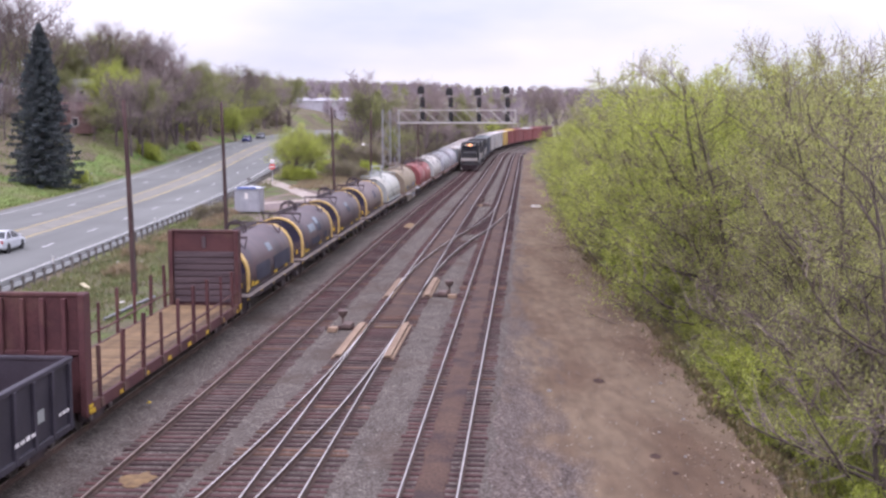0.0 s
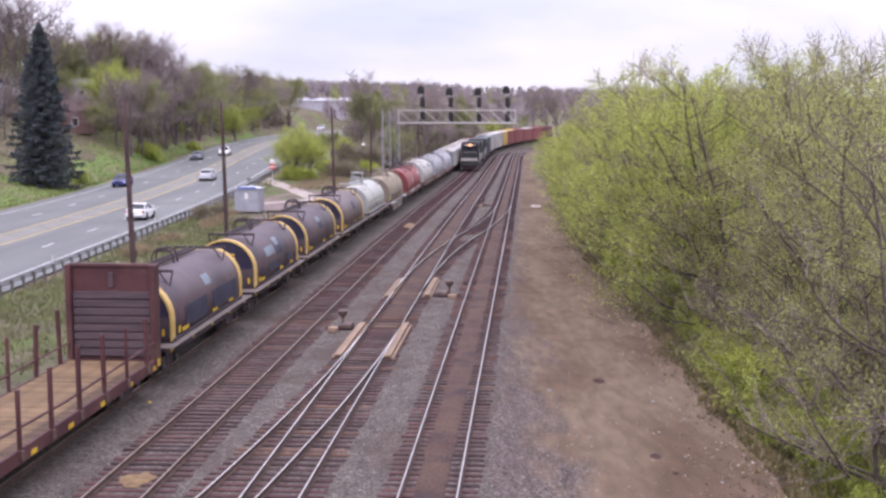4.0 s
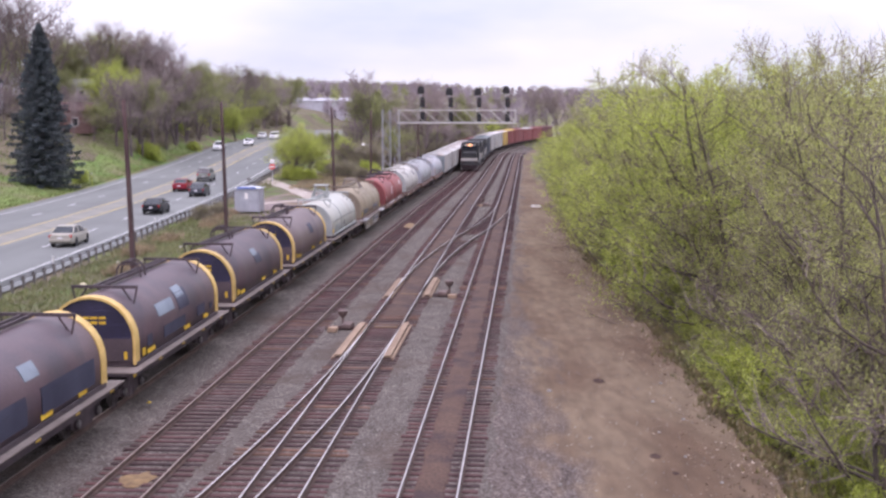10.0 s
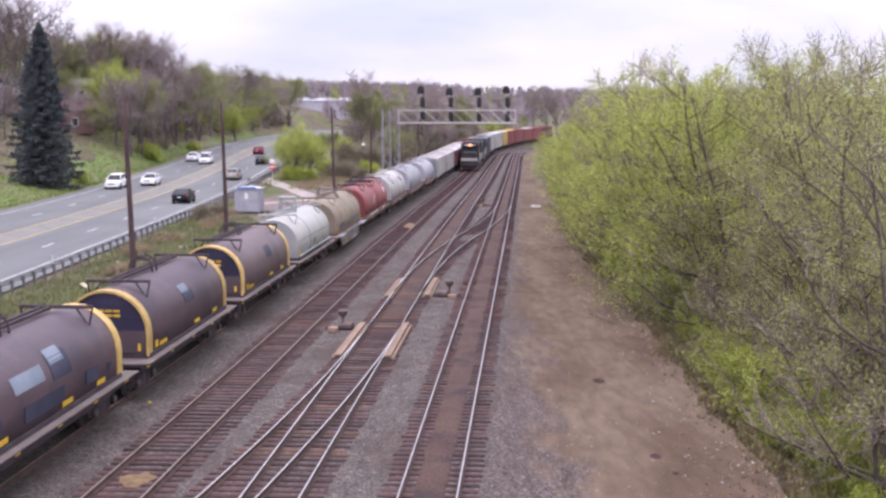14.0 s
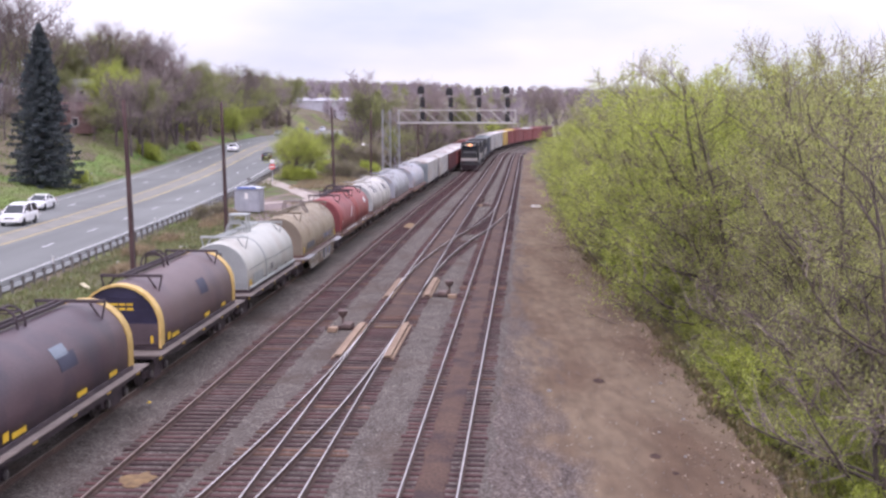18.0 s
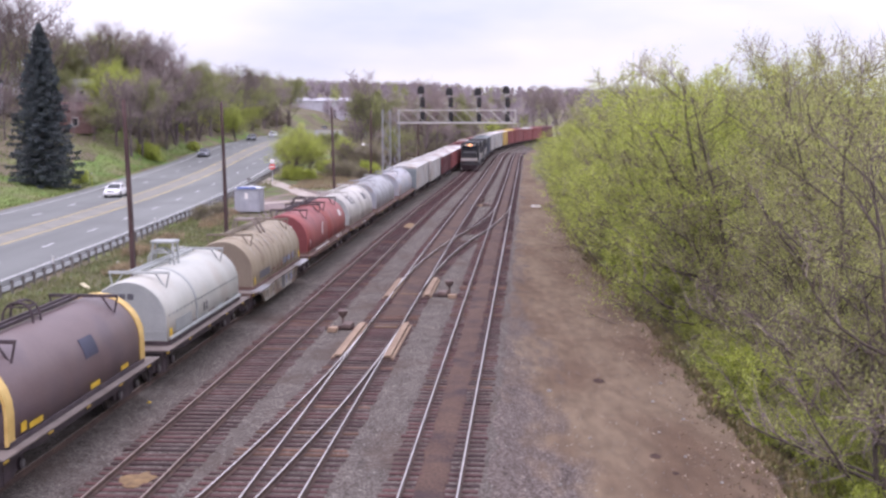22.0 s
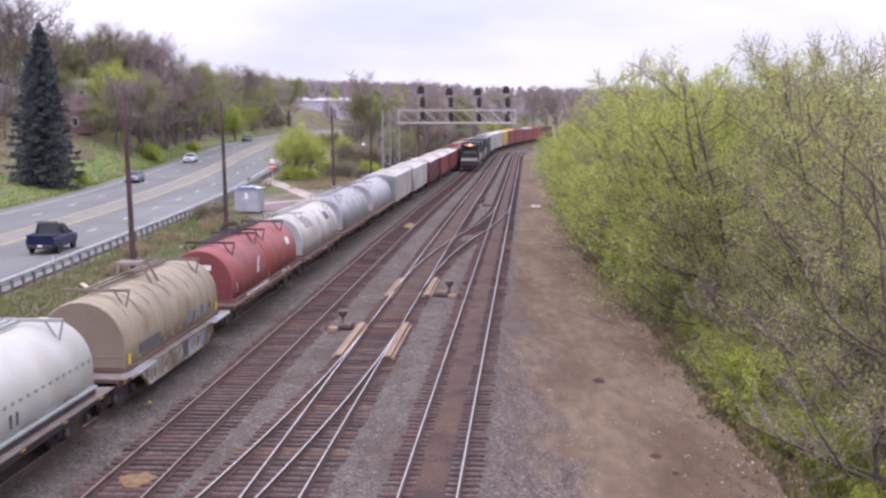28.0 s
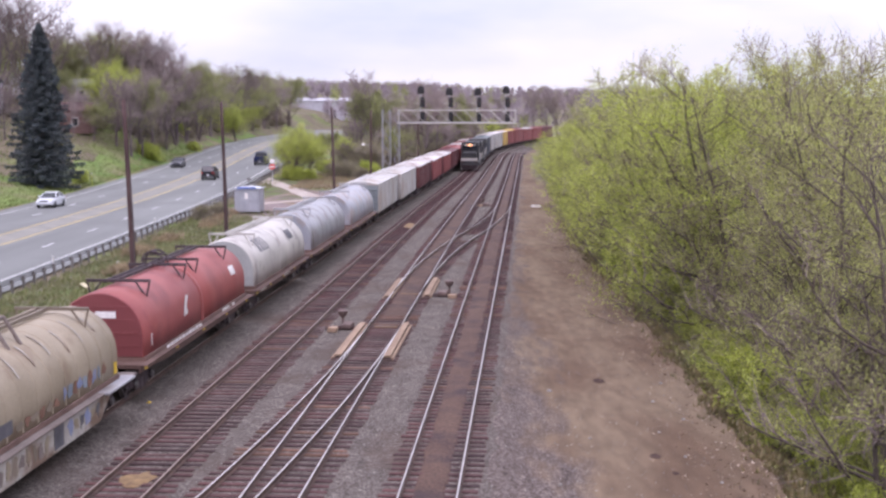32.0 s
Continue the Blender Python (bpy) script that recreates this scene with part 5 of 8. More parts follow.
for s in (-1, 1):
    side_mark(tan, "reflector", s * 5.7 - 0.12, s * 5.7 + 0.12, 1.5, 1.85, 1.5, "mark_yellow")
part("hoop_frame", Build().pipe([(-0.9, 0.4, 3.4), (-0.7, 0.4, 4.15), (0.25, 0.4, 4.15), (0.7, 0.4, 3.4)], 0.06).pipe([(-0.9, -0.4, 3.4), (-0.7, -0.4, 4.15), (0.25, -0.4, 4.15), (0.7, -0.4, 3.4)], 0.06).box(-0.7, 0.25, -0.45, 0.45, 4.1, 4.2), "walk", tan)
red = coil_car(141.6, 159.1, "hood_red", "hood_red_dark", None, "frame_brown", "faded red coil car with two overlapping round hoods", split=True, r=1.5, walk_mat="frame_brown", hood2="hood_red_mid", gap=1.2,
               patches=[("hood", 5.2, 6.0, 16, 32, "letter_white")])
TRAIN.append((red, 150.35))
ring = [[(x * (1 + d), y, 2.12 + (z - 2.12) * (1 + d) if z > 2.12 else z) for x, z in arch(1.5, 1.42, 2.12)] for y, d in ((-0.12, 0.0), (-0.1, 0.03), (0.1, 0.03), (0.12, 0.0))]
part("hood_joint", Build().loft(ring), "hood_red", red)
for y in (-0.9, 0.9):
    lift_frame(red, y, 1.5, 3.62, "frame_black")
lettering("1", 0.62, pose(1.512, -6.7, 1.85, 90, 0, 90), "letter_white", red)
part("logo_shape", Build().loft([[(1.51 + d, -2.6 + u, 2.0 + w) for u, w in ((0, 0), (0.5, 0.05), (0.35, 0.4), (0.55, 0.75), (0.2, 0.8), (0.05, 0.35))] for d in (0, 0.01)]), "letter_white", red, "white lettering shape")
part("logo_shape", Build().box(-0.15, 0.55, -7.61, -7.595, 2.75, 2.98), "letter_white", red, "white shape on the hood end")
bars(red, "letter_bar", -5.2, 0.2, 1.24, 0.16, 1.57, "letter_white", 11, 7)
bars(red, "letter_bar", 3.0, 5.2, 1.24, 0.16, 1.57, "letter_white", 5, 8)
cream = coil_car(159.1, 174.3, "hood_cream", "hood_grey_end", None, "frame_brown", "cream coil car with dark logo panels on two round hoods", split=True, rack_mat="hood_cream", walk_mat="frame_brown", gap=0.95,
                 patches=[("hood", -4.4, -2.4, 28, 58, "letter_dark"), ("hood", 2.6, 3.9, 24, 46, "letter_dark")])
TRAIN.append((cream, 166.7))
for y in (-4.0, -3.4, -2.9):
    hood_mark(cream, "logo_bar", y, y + 0.22, 30, 56, 1.488, 2.12, "hood_cream")
side_mark(cream, "letter_panel", -5.6, -4.4, 1.02, 1.18, 1.562, "letter_white")
side_mark(cream, "letter_panel", 0.2, 1.8, 1.02, 1.18, 1.562, "letter_white")
TRAIN.append((coil_car(174.3, 191.0, "hood_silver", "hood_bluegrey", None, "frame_brown", "silver coil car with a ribbed round hood", ribs=8, rack_mat="hood_silver", walk_mat="frame_brown"), 182.6))
TRAIN.append((coil_car(191.0, 207.3, "hood_bluegrey", "hood_bluegrey", None, "frame_brown", "pale blue-grey coil car with a ribbed round hood", ribs=10, rack_mat="hood_silver", walk_mat="frame_brown"), 199.1))


def boxcar(off, s0, s1, wall, end, roof, label, group, height=4.75, kind="boxcar", ribs=14):
    L = s1 - s0
    half = L / 2 - 0.5
    car = thing(kind, rail_pose(off, (s0 + s1) / 2), label, "freight car", group)
    running_gear(car, L / 2)
    w = 1.52
    part("underframe", Build().box(-1.2, 1.2, -half, half, 0.75, 1.05, 0.03), "frame_black", car)
    part("body", Build().box(-w, w, -half, half, 1.03, height - 0.25, 0.03), wall, car)
    for s in (-1, 1):
        part("car_end", Build().box(-w + 0.02, w - 0.02, s * half - 0.03, s * half + 0.03, 1.08, height - 0.28, 0.02), end, car)
        for k in range(int((height - 1.5) / 0.52)):
            part("end_corrugation", Build().box(-w + 0.12, w - 0.12, s * (half + 0.03) - 0.05, s * (half + 0.03) + 0.05, 1.4 + k * 0.52, 1.56 + k * 0.52, 0.04), end, car)
    for k in range(ribs):
        y = -half + 0.3 + k * (2 * half - 0.6) / (ribs - 1)
        if abs(y) > 1.6 or height < 4:
            for s in (-1, 1):
                part("side_post", Build().box(s * w - 0.045, s * w + 0.045, y - 0.06, y + 0.06, 1.06, height - 0.3, 0.01), wall, car)
    for s in (-1, 1) if height > 4 else ():
        d = part("sliding_door", Build().box(s * (w + 0.04) - 0.04, s * (w + 0.04) + 0.04, -1.5, 1.5, 1.1, height - 0.4, 0.02), wall, car)
        for k in range(5):
            part("door_rib", Build().box(s * (w + 0.09) - 0.025, s * (w + 0.09) + 0.025, -1.45, 1.45, 1.4 + k * 0.6, 1.48 + k * 0.6, 0.01), wall, d)
        part("door_rail", Build().box(s * (w + 0.05) - 0.05, s * (w + 0.05) + 0.05, -3.2, 1.7, 1.03, 1.1), "frame_black", car)
    part("roof", Build().loft([[(-w - 0.03, y, height - 0.28), (w + 0.03, y, height - 0.28), (w + 0.02, y, height - 0.18), (0.3, y, height), (-0.3, y, height), (-w - 0.02, y, height - 0.18)] for y in (-half - 0.05, half + 0.05)]), roof, car)
    for k in range(10):
        y = -half + 0.6 + k * (2 * half - 1.2) / 9
        part("roof_seam", Build().loft([[(-w, y + d, height - 0.17), (w, y + d, height - 0.17), (0.3, y + d, height + 0.035), (-0.3, y + d, height + 0.035)] for d in (-0.05, 0.05)]), roof, car)
    part("ladder", Build().pipe([(1.58, half - 0.1, 0.6), (1.58, half - 0.1, height - 0.4)], 0.02, 4).pipe([(1.58, half - 0.55, 0.6), (1.58, half - 0.55, height - 0.4)], 0.02, 4), "frame_black", car)
    return car


moving = "cars of the moving train"
s = 207.3
for wall, end, roof, words in (("box_white", "box_grey", "box_white", "dingy white low covered car with a grey end and rust streaks"), ("box_white", "box_white", "box_white", "white low covered car with a ribbed roof"),
                               ("box_brown", "box_brown", "roof_pale", "dark maroon low covered car with a galvanised roof"), ("box_red", "box_brown", "roof_pale", "oxide red low covered car with a pale roof"), ("box_red", "box_brown", "roof_pale", "oxide red low covered car with a pale roof"),
                               ("box_brown", "box_brown", "box_brown", "dark maroon low covered car with a matching roof"), ("box_red", "box_red", "box_red", "oxide red low covered car with a matching roof"), ("box_white", "box_white", "roof_pale", "dingy white low covered car with a pale roof"),
                               ("box_red", "box_red", "box_red", "oxide red low covered car with a matching roof"), ("box_red", "box_red", "roof_pale", "oxide red low covered car with a pale roof"), ("box_brown", "box_brown", "box_brown", "dark maroon low covered car with a matching roof")):
    TRAIN.append((boxcar(-12, s, s + 17.2, wall, end, roof, words, moving, 3.7, "covered_car"), s + 8.6))
    s += 17.2

# bulkhead flat car
flat = thing("bulkhead_flat_car", rail_pose(-12, 46.0), "red-brown bulkhead flat car with an empty plank deck and stakes", "freight car", moving)
running_gear(flat, 10.25, 2.2)
FH = 9.85
part("underframe", Build().box(-0.4, 0.4, -FH, FH, 0.6, 1.0, 0.03), "frame_black", flat)
b = Build()
for sd in (-1, 1):
    b.box(sd * 1.5 - 0.05, sd * 1.5 + 0.05, -FH, FH, 0.72, 1.12, 0.02)
part("side_sill", b, "bulk_red", flat)
dk = Build().box(-1.46, 1.46, -0.125, 0.125, -0.06, 0.0, 0.01).mesh("deck_plank")
dk.materials.append(M["deck_wood"])
for k in range(72):
    y = -FH + 0.65 + k * (2 * FH - 1.3) / 71
    o = new("deck_plank", dk)
    o.parent = flat
    o.matrix_basis = pose(random.uniform(-0.01, 0.01), y, 1.1 + random.uniform(-0.006, 0.006))
for sd in (-1, 1):
    y = sd * (FH - 0.15)
    bulk = part("bulkhead", Build().box(-1.55, 1.55, y - 0.06, y + 0.06, 0.85, 4.42, 0.02), "bulk_red", flat, "red-brown steel bulkhead")
    for sx in (-1, 1):
        part("corner_post", Build().box(sx * 1.5 - 0.1, sx * 1.5 + 0.1, y - 0.28, y + 0.28, 0.8, 4.45, 0.03), "bulk_red", bulk)
    part("cap_rail", Build().box(-1.55, 1.55, y - 0.12, y + 0.12, 4.34, 4.46, 0.02), "bulk_red", bulk)
    for k in range(8):
        part("board", Build().box(-1.38, 1.38, y - sd * 0.1 - 0.05, y - sd * 0.1 + 0.05, 1.2 + k * 0.29, 1.45 + k * 0.29, 0.02), "bulk_board", bulk)
    for x in (-0.95, -0.3, 0.3, 0.95):
        part("stiffener", Build().box(x - 0.07, x + 0.07, y + sd * 0.14 - 0.1, y + sd * 0.14 + 0.1, 0.9, 4.3, 0.02), "bulk_red", bulk)
    part("cross_stiffener", Build().box(-1.4, 1.4, y + sd * 0.12 - 0.05, y + sd * 0.12 + 0.05, 2.6, 2.75, 0.02), "bulk_red", bulk)
    part("winch_rack", Build().box(-0.08, 0.08, y - sd * 0.1 - 0.05, y - sd * 0.1 + 0.05, 3.65, 4.15, 0.02), "bulk_board", bulk)
for k in range(9):
    y = -8.6 + k * 2.15
    for sx in (-1, 1):
        part("stake", Build().beam((sx * 1.52, y, 0.9), (sx * 1.52 + random.uniform(-0.05, 0.05), y + random.uniform(-0.08, 0.08), 2.85 + random.uniform(-0.2, 0.15)), 0.11, 0.11), "bulk_red", flat)
        part("stake_pocket", Build().box(sx * 1.57 - 0.05, sx * 1.57 + 0.05, y - 0.11, y + 0.11, 0.8, 1.08, 0.01), "frame_brown", flat)
for sx in (-1, 1):
    part("side_bar", Build().pipe([(sx * 1.5, -9.5, 1.62), (sx * 1.5, -4.2, 1.72), (sx * 1.5, 1.0, 1.58), (sx * 1.5, 9.5, 1.70)], 0.04, 5), "bulk_red", flat)
for k in range(8):
    y = -FH + 0.5 + k * (2 * FH - 1.0) / 7
    side_mark(flat, "reflector", y - 0.2, y + 0.2, 0.77, 0.91, 1.552, "mark_yellow")
for sd in (-1, 1):
    for z in (0.86, 1.0):
        side_mark(flat, "reflector", sd * (FH - 0.2) - 0.16, sd * (FH - 0.2) + 0.16, z, z + 0.11, 1.61, "mark_yellow")
TRAIN.append((flat, 46.0))

# gondola
gond = thing("gondola_car", rail_pose(-12, 27.2), "charcoal gondola car with a rusty empty inside", "freight car", moving)
running_gear(gond, 8.4)
GH = 7.9
part("floor", Build().box(-1.45, 1.45, -GH, GH, 0.95, 1.1), "gond_in", gond)
for sx in (-1, 1):
    w = part("side_wall", Build().box(sx * 1.47 - 0.03, sx * 1.47 + 0.03, -GH, GH, 0.85, 2.7), "gond", gond)
    part("inner_lining", Build().box(sx * 1.435 - 0.005, sx * 1.435 + 0.005, -GH + 0.05, GH - 0.05, 1.1, 2.68), "gond_in", w, "rusty inner face")
    part("top_chord", Build().box(sx * 1.49 - 0.09, sx * 1.49 + 0.09, -GH, GH, 2.66, 2.8, 0.02), "gond", w)
    for k in range(13):
        y = -GH + 0.25 + k * (2 * GH - 0.5) / 12
        part("rib", Build().box(sx * 1.54 - 0.06, sx * 1.54 + 0.06, y - 0.09, y + 0.09, 0.8, 2.68, 0.02), "gond", w)
    part("bottom_sill", Build().box(sx * 1.5 - 0.08, sx * 1.5 + 0.08, -GH, GH, 0.72, 0.92, 0.02), "gond", w)
    e = part("end_wall", Build().box(-1.5, 1.5, sx * GH - 0.05, sx * GH + 0.05, 0.85, 2.75, 0.02), "gond", gond)
    part("end_chord", Build().box(-1.5, 1.5, sx * GH - 0.09, sx * GH + 0.09, 2.68, 2.8, 0.02), "gond", e)
bars(gond, "letter_bar", 6.6, 7.4, 1.35, 0.09, 1.61, "letter_white", 3, 9)
bars(gond, "letter_bar", 3.6, 5.0, 1.25, 0.13, 1.61, "letter_white", 4, 10)
part("logo_shape", Build().box(1.605, 1.613, 5.15, 5.6, 1.5, 1.85), "hood_grey_end", gond, "pale worn emblem")
TRAIN.append((gond, 27.2))

# ---- the standing train on track b ----
standing = "standing train"


def locomotive(s_front, label, lit):
    lo = thing("locomotive", rail_pose(-8, s_front), label, "locomotive", "locomotives")
    L = 21.5
    part("platform", Build().box(-1.5, 1.5, 0.3, L, 1.35, 1.6, 0.03), "loco_black", lo)
    part("fuel_tank", Build().box(-1.35, 1.35, 7.5, 13.5, 0.35, 1.3, 0.15), "loco_black", lo)
    for y in (4.2, 17.3):
        t = part("truck", Build().box(-1.2, 1.2, y - 2.5, y + 2.5, 0.35, 0.95, 0.08), "frame_black", lo)
        for w in (-1.8, 0, 1.8):
            shared("wheelset", "wheelset", wheel_pair, "wheel", t, "", pose(0, y + w, 0.46))
    part("pilot", Build().loft([[(-1.5, 0.05, 1.55), (1.5, 0.05, 1.55), (1.5, 0.0, 1.0), (-1.5, 0.0, 1.0)], [(-1.5, 0.3, 1.55), (1.5, 0.3, 1.55), (1.5, 0.3, 1.0), (-1.5, 0.3, 1.0)]]), "loco_black", lo)
    part("plow", Build().loft([[(-1.4, -0.1, 1.0), (1.4, -0.1, 1.0), (1.3, 0.25, 0.15), (-1.3, 0.25, 0.15)], [(-1.4, 0.2, 1.0), (1.4, 0.2, 1.0), (1.3, 0.35, 0.15), (-1.3, 0.35, 0.15)]]), "frame_black", lo)
    part("front_stripe", Build().box(-1.42, 1.42, -0.09, -0.02, 1.62, 2.08, 0.02), "loco_white", lo, "cream panel across the front railing")
    for k in range(6):
        part("railing_post", Build().box(-1.42 + k * 0.56, -1.38 + k * 0.56, -0.1, -0.05, 1.5, 2.6), "loco_black", lo)
    part("coupler", Build().box(-0.15, 0.15, -0.6, 0.1, 0.75, 1.0, 0.04), "frame_black", lo)
    part("nose", Build().loft([[(-1.1, y, 1.6), (1.1, y, 1.6), (1.1, y, z), (0.8, y, z + 0.15), (-0.8, y, z + 0.15), (-1.1, y, z)] for y, z in ((1.0, 2.75), (1.15, 2.9), (2.2, 3.0))]), "loco_black", lo)
    cab = part("cab", Build().box(-1.5, 1.5, 2.2, 4.4, 1.6, 4.35, 0.1), "loco_black", lo)
    part("cab_roof", Build().loft([[(-1.5, y, 4.3), (1.5, y, 4.3), (1.2, y, 4.65), (-1.2, y, 4.65)] for y in (2.1, 4.5)]), "loco_black", cab)
    for x in (-0.95, -0.33, 0.33, 0.95):
        part("windshield", Build().box(x - 0.27, x + 0.27, 2.17, 2.2, 3.35, 4.0, 0.02), "glass", cab)
    part("side_window", Build().box(1.49, 1.52, 2.6, 4.0, 3.3, 4.0, 0.02), "glass", cab)
    part("side_window", Build().box(-1.52, -1.49, 2.6, 4.0, 3.3, 4.0, 0.02), "glass", cab)
    for x in (-0.7, 0.7):
        part("number_board", Build().box(x - 0.3, x + 0.3, 2.16, 2.2, 4.08, 4.28, 0.01), "loco_white", cab)
    for x in (-0.17, 0.17):
        part("headlight", Build().lathe([(-0.06, 0.15), (0.0, 0.17)], (x, 2.14, 4.17), "y", 12), "headlight" if lit else "lamp_off", cab, "lit amber-white headlight" if lit else "")
    for x in (-1.05, 1.05):
        part("ditch_light", Build().lathe([(-0.05, 0.12), (0, 0.14)], (x, -0.08, 1.45), "y", 10), "lamp_off", lo)
    part("hood", Build().box(-0.95, 0.95, 4.4, L - 1.6, 1.6, 4.1, 0.1), "loco_black", lo)
    part("radiator", Build().box(-1.5, 1.5, L - 6.5, L - 2.4, 3.35, 4.5, 0.15), "loco_black", lo)
    for y in (6.5, 9.5, 12.5):
        part("roof_fan", Build().lathe([(0, 0.55), (0.2, 0.55), (0.25, 0.4)], (0, y, 4.1), "z", 12), "frame_black", lo)
    part("exhaust_stack", Build().box(-0.3, 0.3, 10.6, 11.4, 4.1, 4.5, 0.03), "frame_black", lo)
    for sx in (-1, 1):
        part("handrail", Build().pipe([(sx * 1.45, 4.6, 2.55), (sx * 1.45, L - 0.3, 2.55)], 0.025, 5), "loco_white", lo)
        for k in range(9):
            part("stanchion", Build().tube((sx * 1.45, 4.8 + k * 1.95, 1.6), (sx * 1.45, 4.8 + k * 1.95, 2.55), 0.02, 0.02, 4), "loco_white", lo)
        part("step", Build().box(sx * 1.3 - 0.2, sx * 1.3 + 0.2, 0.1, 0.8, 0.35, 0.42).box(sx * 1.3 - 0.2, sx * 1.3 + 0.2, 0.1, 0.8, 0.75, 0.82), "loco_white", lo)
        part("side_stripe", Build().box(sx * 0.96 - 0.006, sx * 0.96 + 0.006, 9.5, 14.5, 2.4, 3.4), "loco_white", lo, "white emblem panel")
    return lo


locomotive(205.0, "black diesel locomotive with cream front stripes and lit headlights", True)
locomotive(227.5, "black diesel locomotive coupled behind the first", False)
boxcar(-8, 250.5, 268, "box_dark", "box_dark", "box_grey", "dark grey boxcar behind the locomotives", standing, 4.6)
boxcar(-8, 268, 291, "box_white", "box_white", "box_white", "white boxcar in the standing train", standing, 4.7)
boxcar(-8, 291, 318, "box_white", "box_white", "roof_pale", "white boxcar with stained roof", standing, 4.7)
boxcar(-8, 318, 331, "box_yellow", "box_yellow", "roof_pale", "mustard yellow boxcar in the standing train", standing, 4.7)
for k, (wall, roof) in enumerate((("box_red", "box_yellow"), ("box_red", "box_red"), ("box_red", "roof_pale"), ("box_red", "box_red"), ("box_brown", "box_brown"))):
    boxcar(-8, 331 + k * 19, 350 + k * 19, wall, wall, roof, "oxide red boxcar in the standing train", standing, 4.8)


# ---- road vehicles ----
def paint(name, c):
    return mat(name, tuple(v * 0.9 for v in c), tuple(min(1, v * 1.08) for v in c), 0.34, 1.5, 12, bump=0.02, vary=0.02, coat=0.05, spec=0.2)


PAINT = {"silver": paint("silver_car_paint", (0.52, 0.55, 0.58)), "blue": paint("blue_car_paint", (0.04, 0.05, 0.17)), "grey": paint("grey_car_paint", (0.15, 0.165, 0.19)), "white": paint("white_car_paint", (0.78, 0.78, 0.78)),
         "red": paint("red_car_paint", (0.22, 0.018, 0.03)), "dark_grey": paint("dark_grey_car_paint", (0.05, 0.053, 0.062)), "black": paint("black_car_paint", (0.009, 0.010, 0.013)), "tan": paint("champagne_car_paint", (0.33, 0.31, 0.26)),
         "navy": paint("navy_car_paint", (0.010, 0.016, 0.055)), "olive": paint("grey_green_car_paint", (0.22, 0.235, 0.21))}
# stations along the car: y, underside, shoulder height, half width
SHAPES = {
    "sedan": dict(L=4.7, W=0.88, lower=[(-2.35, 0.42, 0.62, 0.70), (-2.25, 0.28, 0.72, 0.82), (-1.6, 0.22, 0.84, 0.88), (-0.9, 0.2, 0.93, 0.885), (0.5, 0.2, 0.95, 0.885), (1.6, 0.22, 0.98, 0.88), (2.2, 0.3, 0.96, 0.82), (2.35, 0.42, 0.86, 0.72)],
                  cabin=[(-1.05, 0.92, 0.93, 0.78), (-0.25, 1.36, 0.95, 0.62), (0.55, 1.42, 0.95, 0.62), (1.1, 1.36, 0.96, 0.62), (1.75, 0.99, 0.97, 0.74)]),
    "suv": dict(L=4.7, W=0.92, lower=[(-2.35, 0.5, 0.75, 0.76), (-2.25, 0.38, 0.9, 0.86), (-1.5, 0.32, 1.02, 0.92), (-0.8, 0.3, 1.1, 0.92), (1.5, 0.32, 1.12, 0.92), (2.2, 0.4, 1.1, 0.88), (2.33, 0.5, 1.0, 0.82)],
                cabin=[(-1.0, 1.09, 1.09, 0.82), (-0.4, 1.62, 1.1, 0.70), (0.6, 1.74, 1.11, 0.70), (1.9, 1.70, 1.11, 0.70), (2.25, 1.14, 1.1, 0.80)]),
    "van": dict(L=4.9, W=0.95, lower=[(-2.45, 0.45, 0.7, 0.78), (-2.35, 0.3, 0.85, 0.88), (-1.6, 0.25, 1.0, 0.95), (-0.8, 0.25, 1.05, 0.95), (1.6, 0.25, 1.07, 0.95), (2.3, 0.3, 1.05, 0.92), (2.43, 0.45, 0.95, 0.86)],
                cabin=[(-1.5, 1.02, 1.03, 0.84), (-0.6, 1.62, 1.05, 0.72), (0.5, 1.74, 1.06, 0.72), (2.1, 1.70, 1.06, 0.72), (2.38, 1.1, 1.05, 0.84)]),
    "pickup": dict(L=5.6, W=0.98, lower=[(-2.8, 0.55, 0.85, 0.84), (-2.7, 0.42, 1.0, 0.94), (-1.6, 0.38, 1.1, 0.98), (-0.9, 0.36, 1.15, 0.98), (0.9, 0.36, 1.15, 0.98), (2.6, 0.42, 1.14, 0.97), (2.8, 0.55, 1.1, 0.94)],
                   cabin=[(-1.05, 1.13, 1.14, 0.84), (-0.4, 1.74, 1.15, 0.72), (0.3, 1.84, 1.15, 0.74), (0.75, 1.80, 1.15, 0.74), (0.95, 1.15, 1.15, 0.86)]),
}


def car_wheel(parent, x, y, r):
    w = shared("wheel", ("tyre", r), lambda: Build().lathe([(-0.11, r * 0.62), (-0.11, r * 0.93), (-0.07, r), (0.07, r), (0.11, r * 0.93), (0.11, r * 0.62)], (0, 0, 0), "x", 18), "rubber", parent, "", pose(x, y, r))
    s = 1 if x > 0 else -1
    def rim():
        b = Build().lathe([(0.05 * s, r * 0.64), (0.085 * s, r * 0.62), (0.06 * s, r * 0.5), (0.09 * s, r * 0.14), (0.1 * s, 0.02)], (0, 0, 0), "x", 14)
        return b
    shared("rim", ("rim", r, s), rim, "alloy", w)


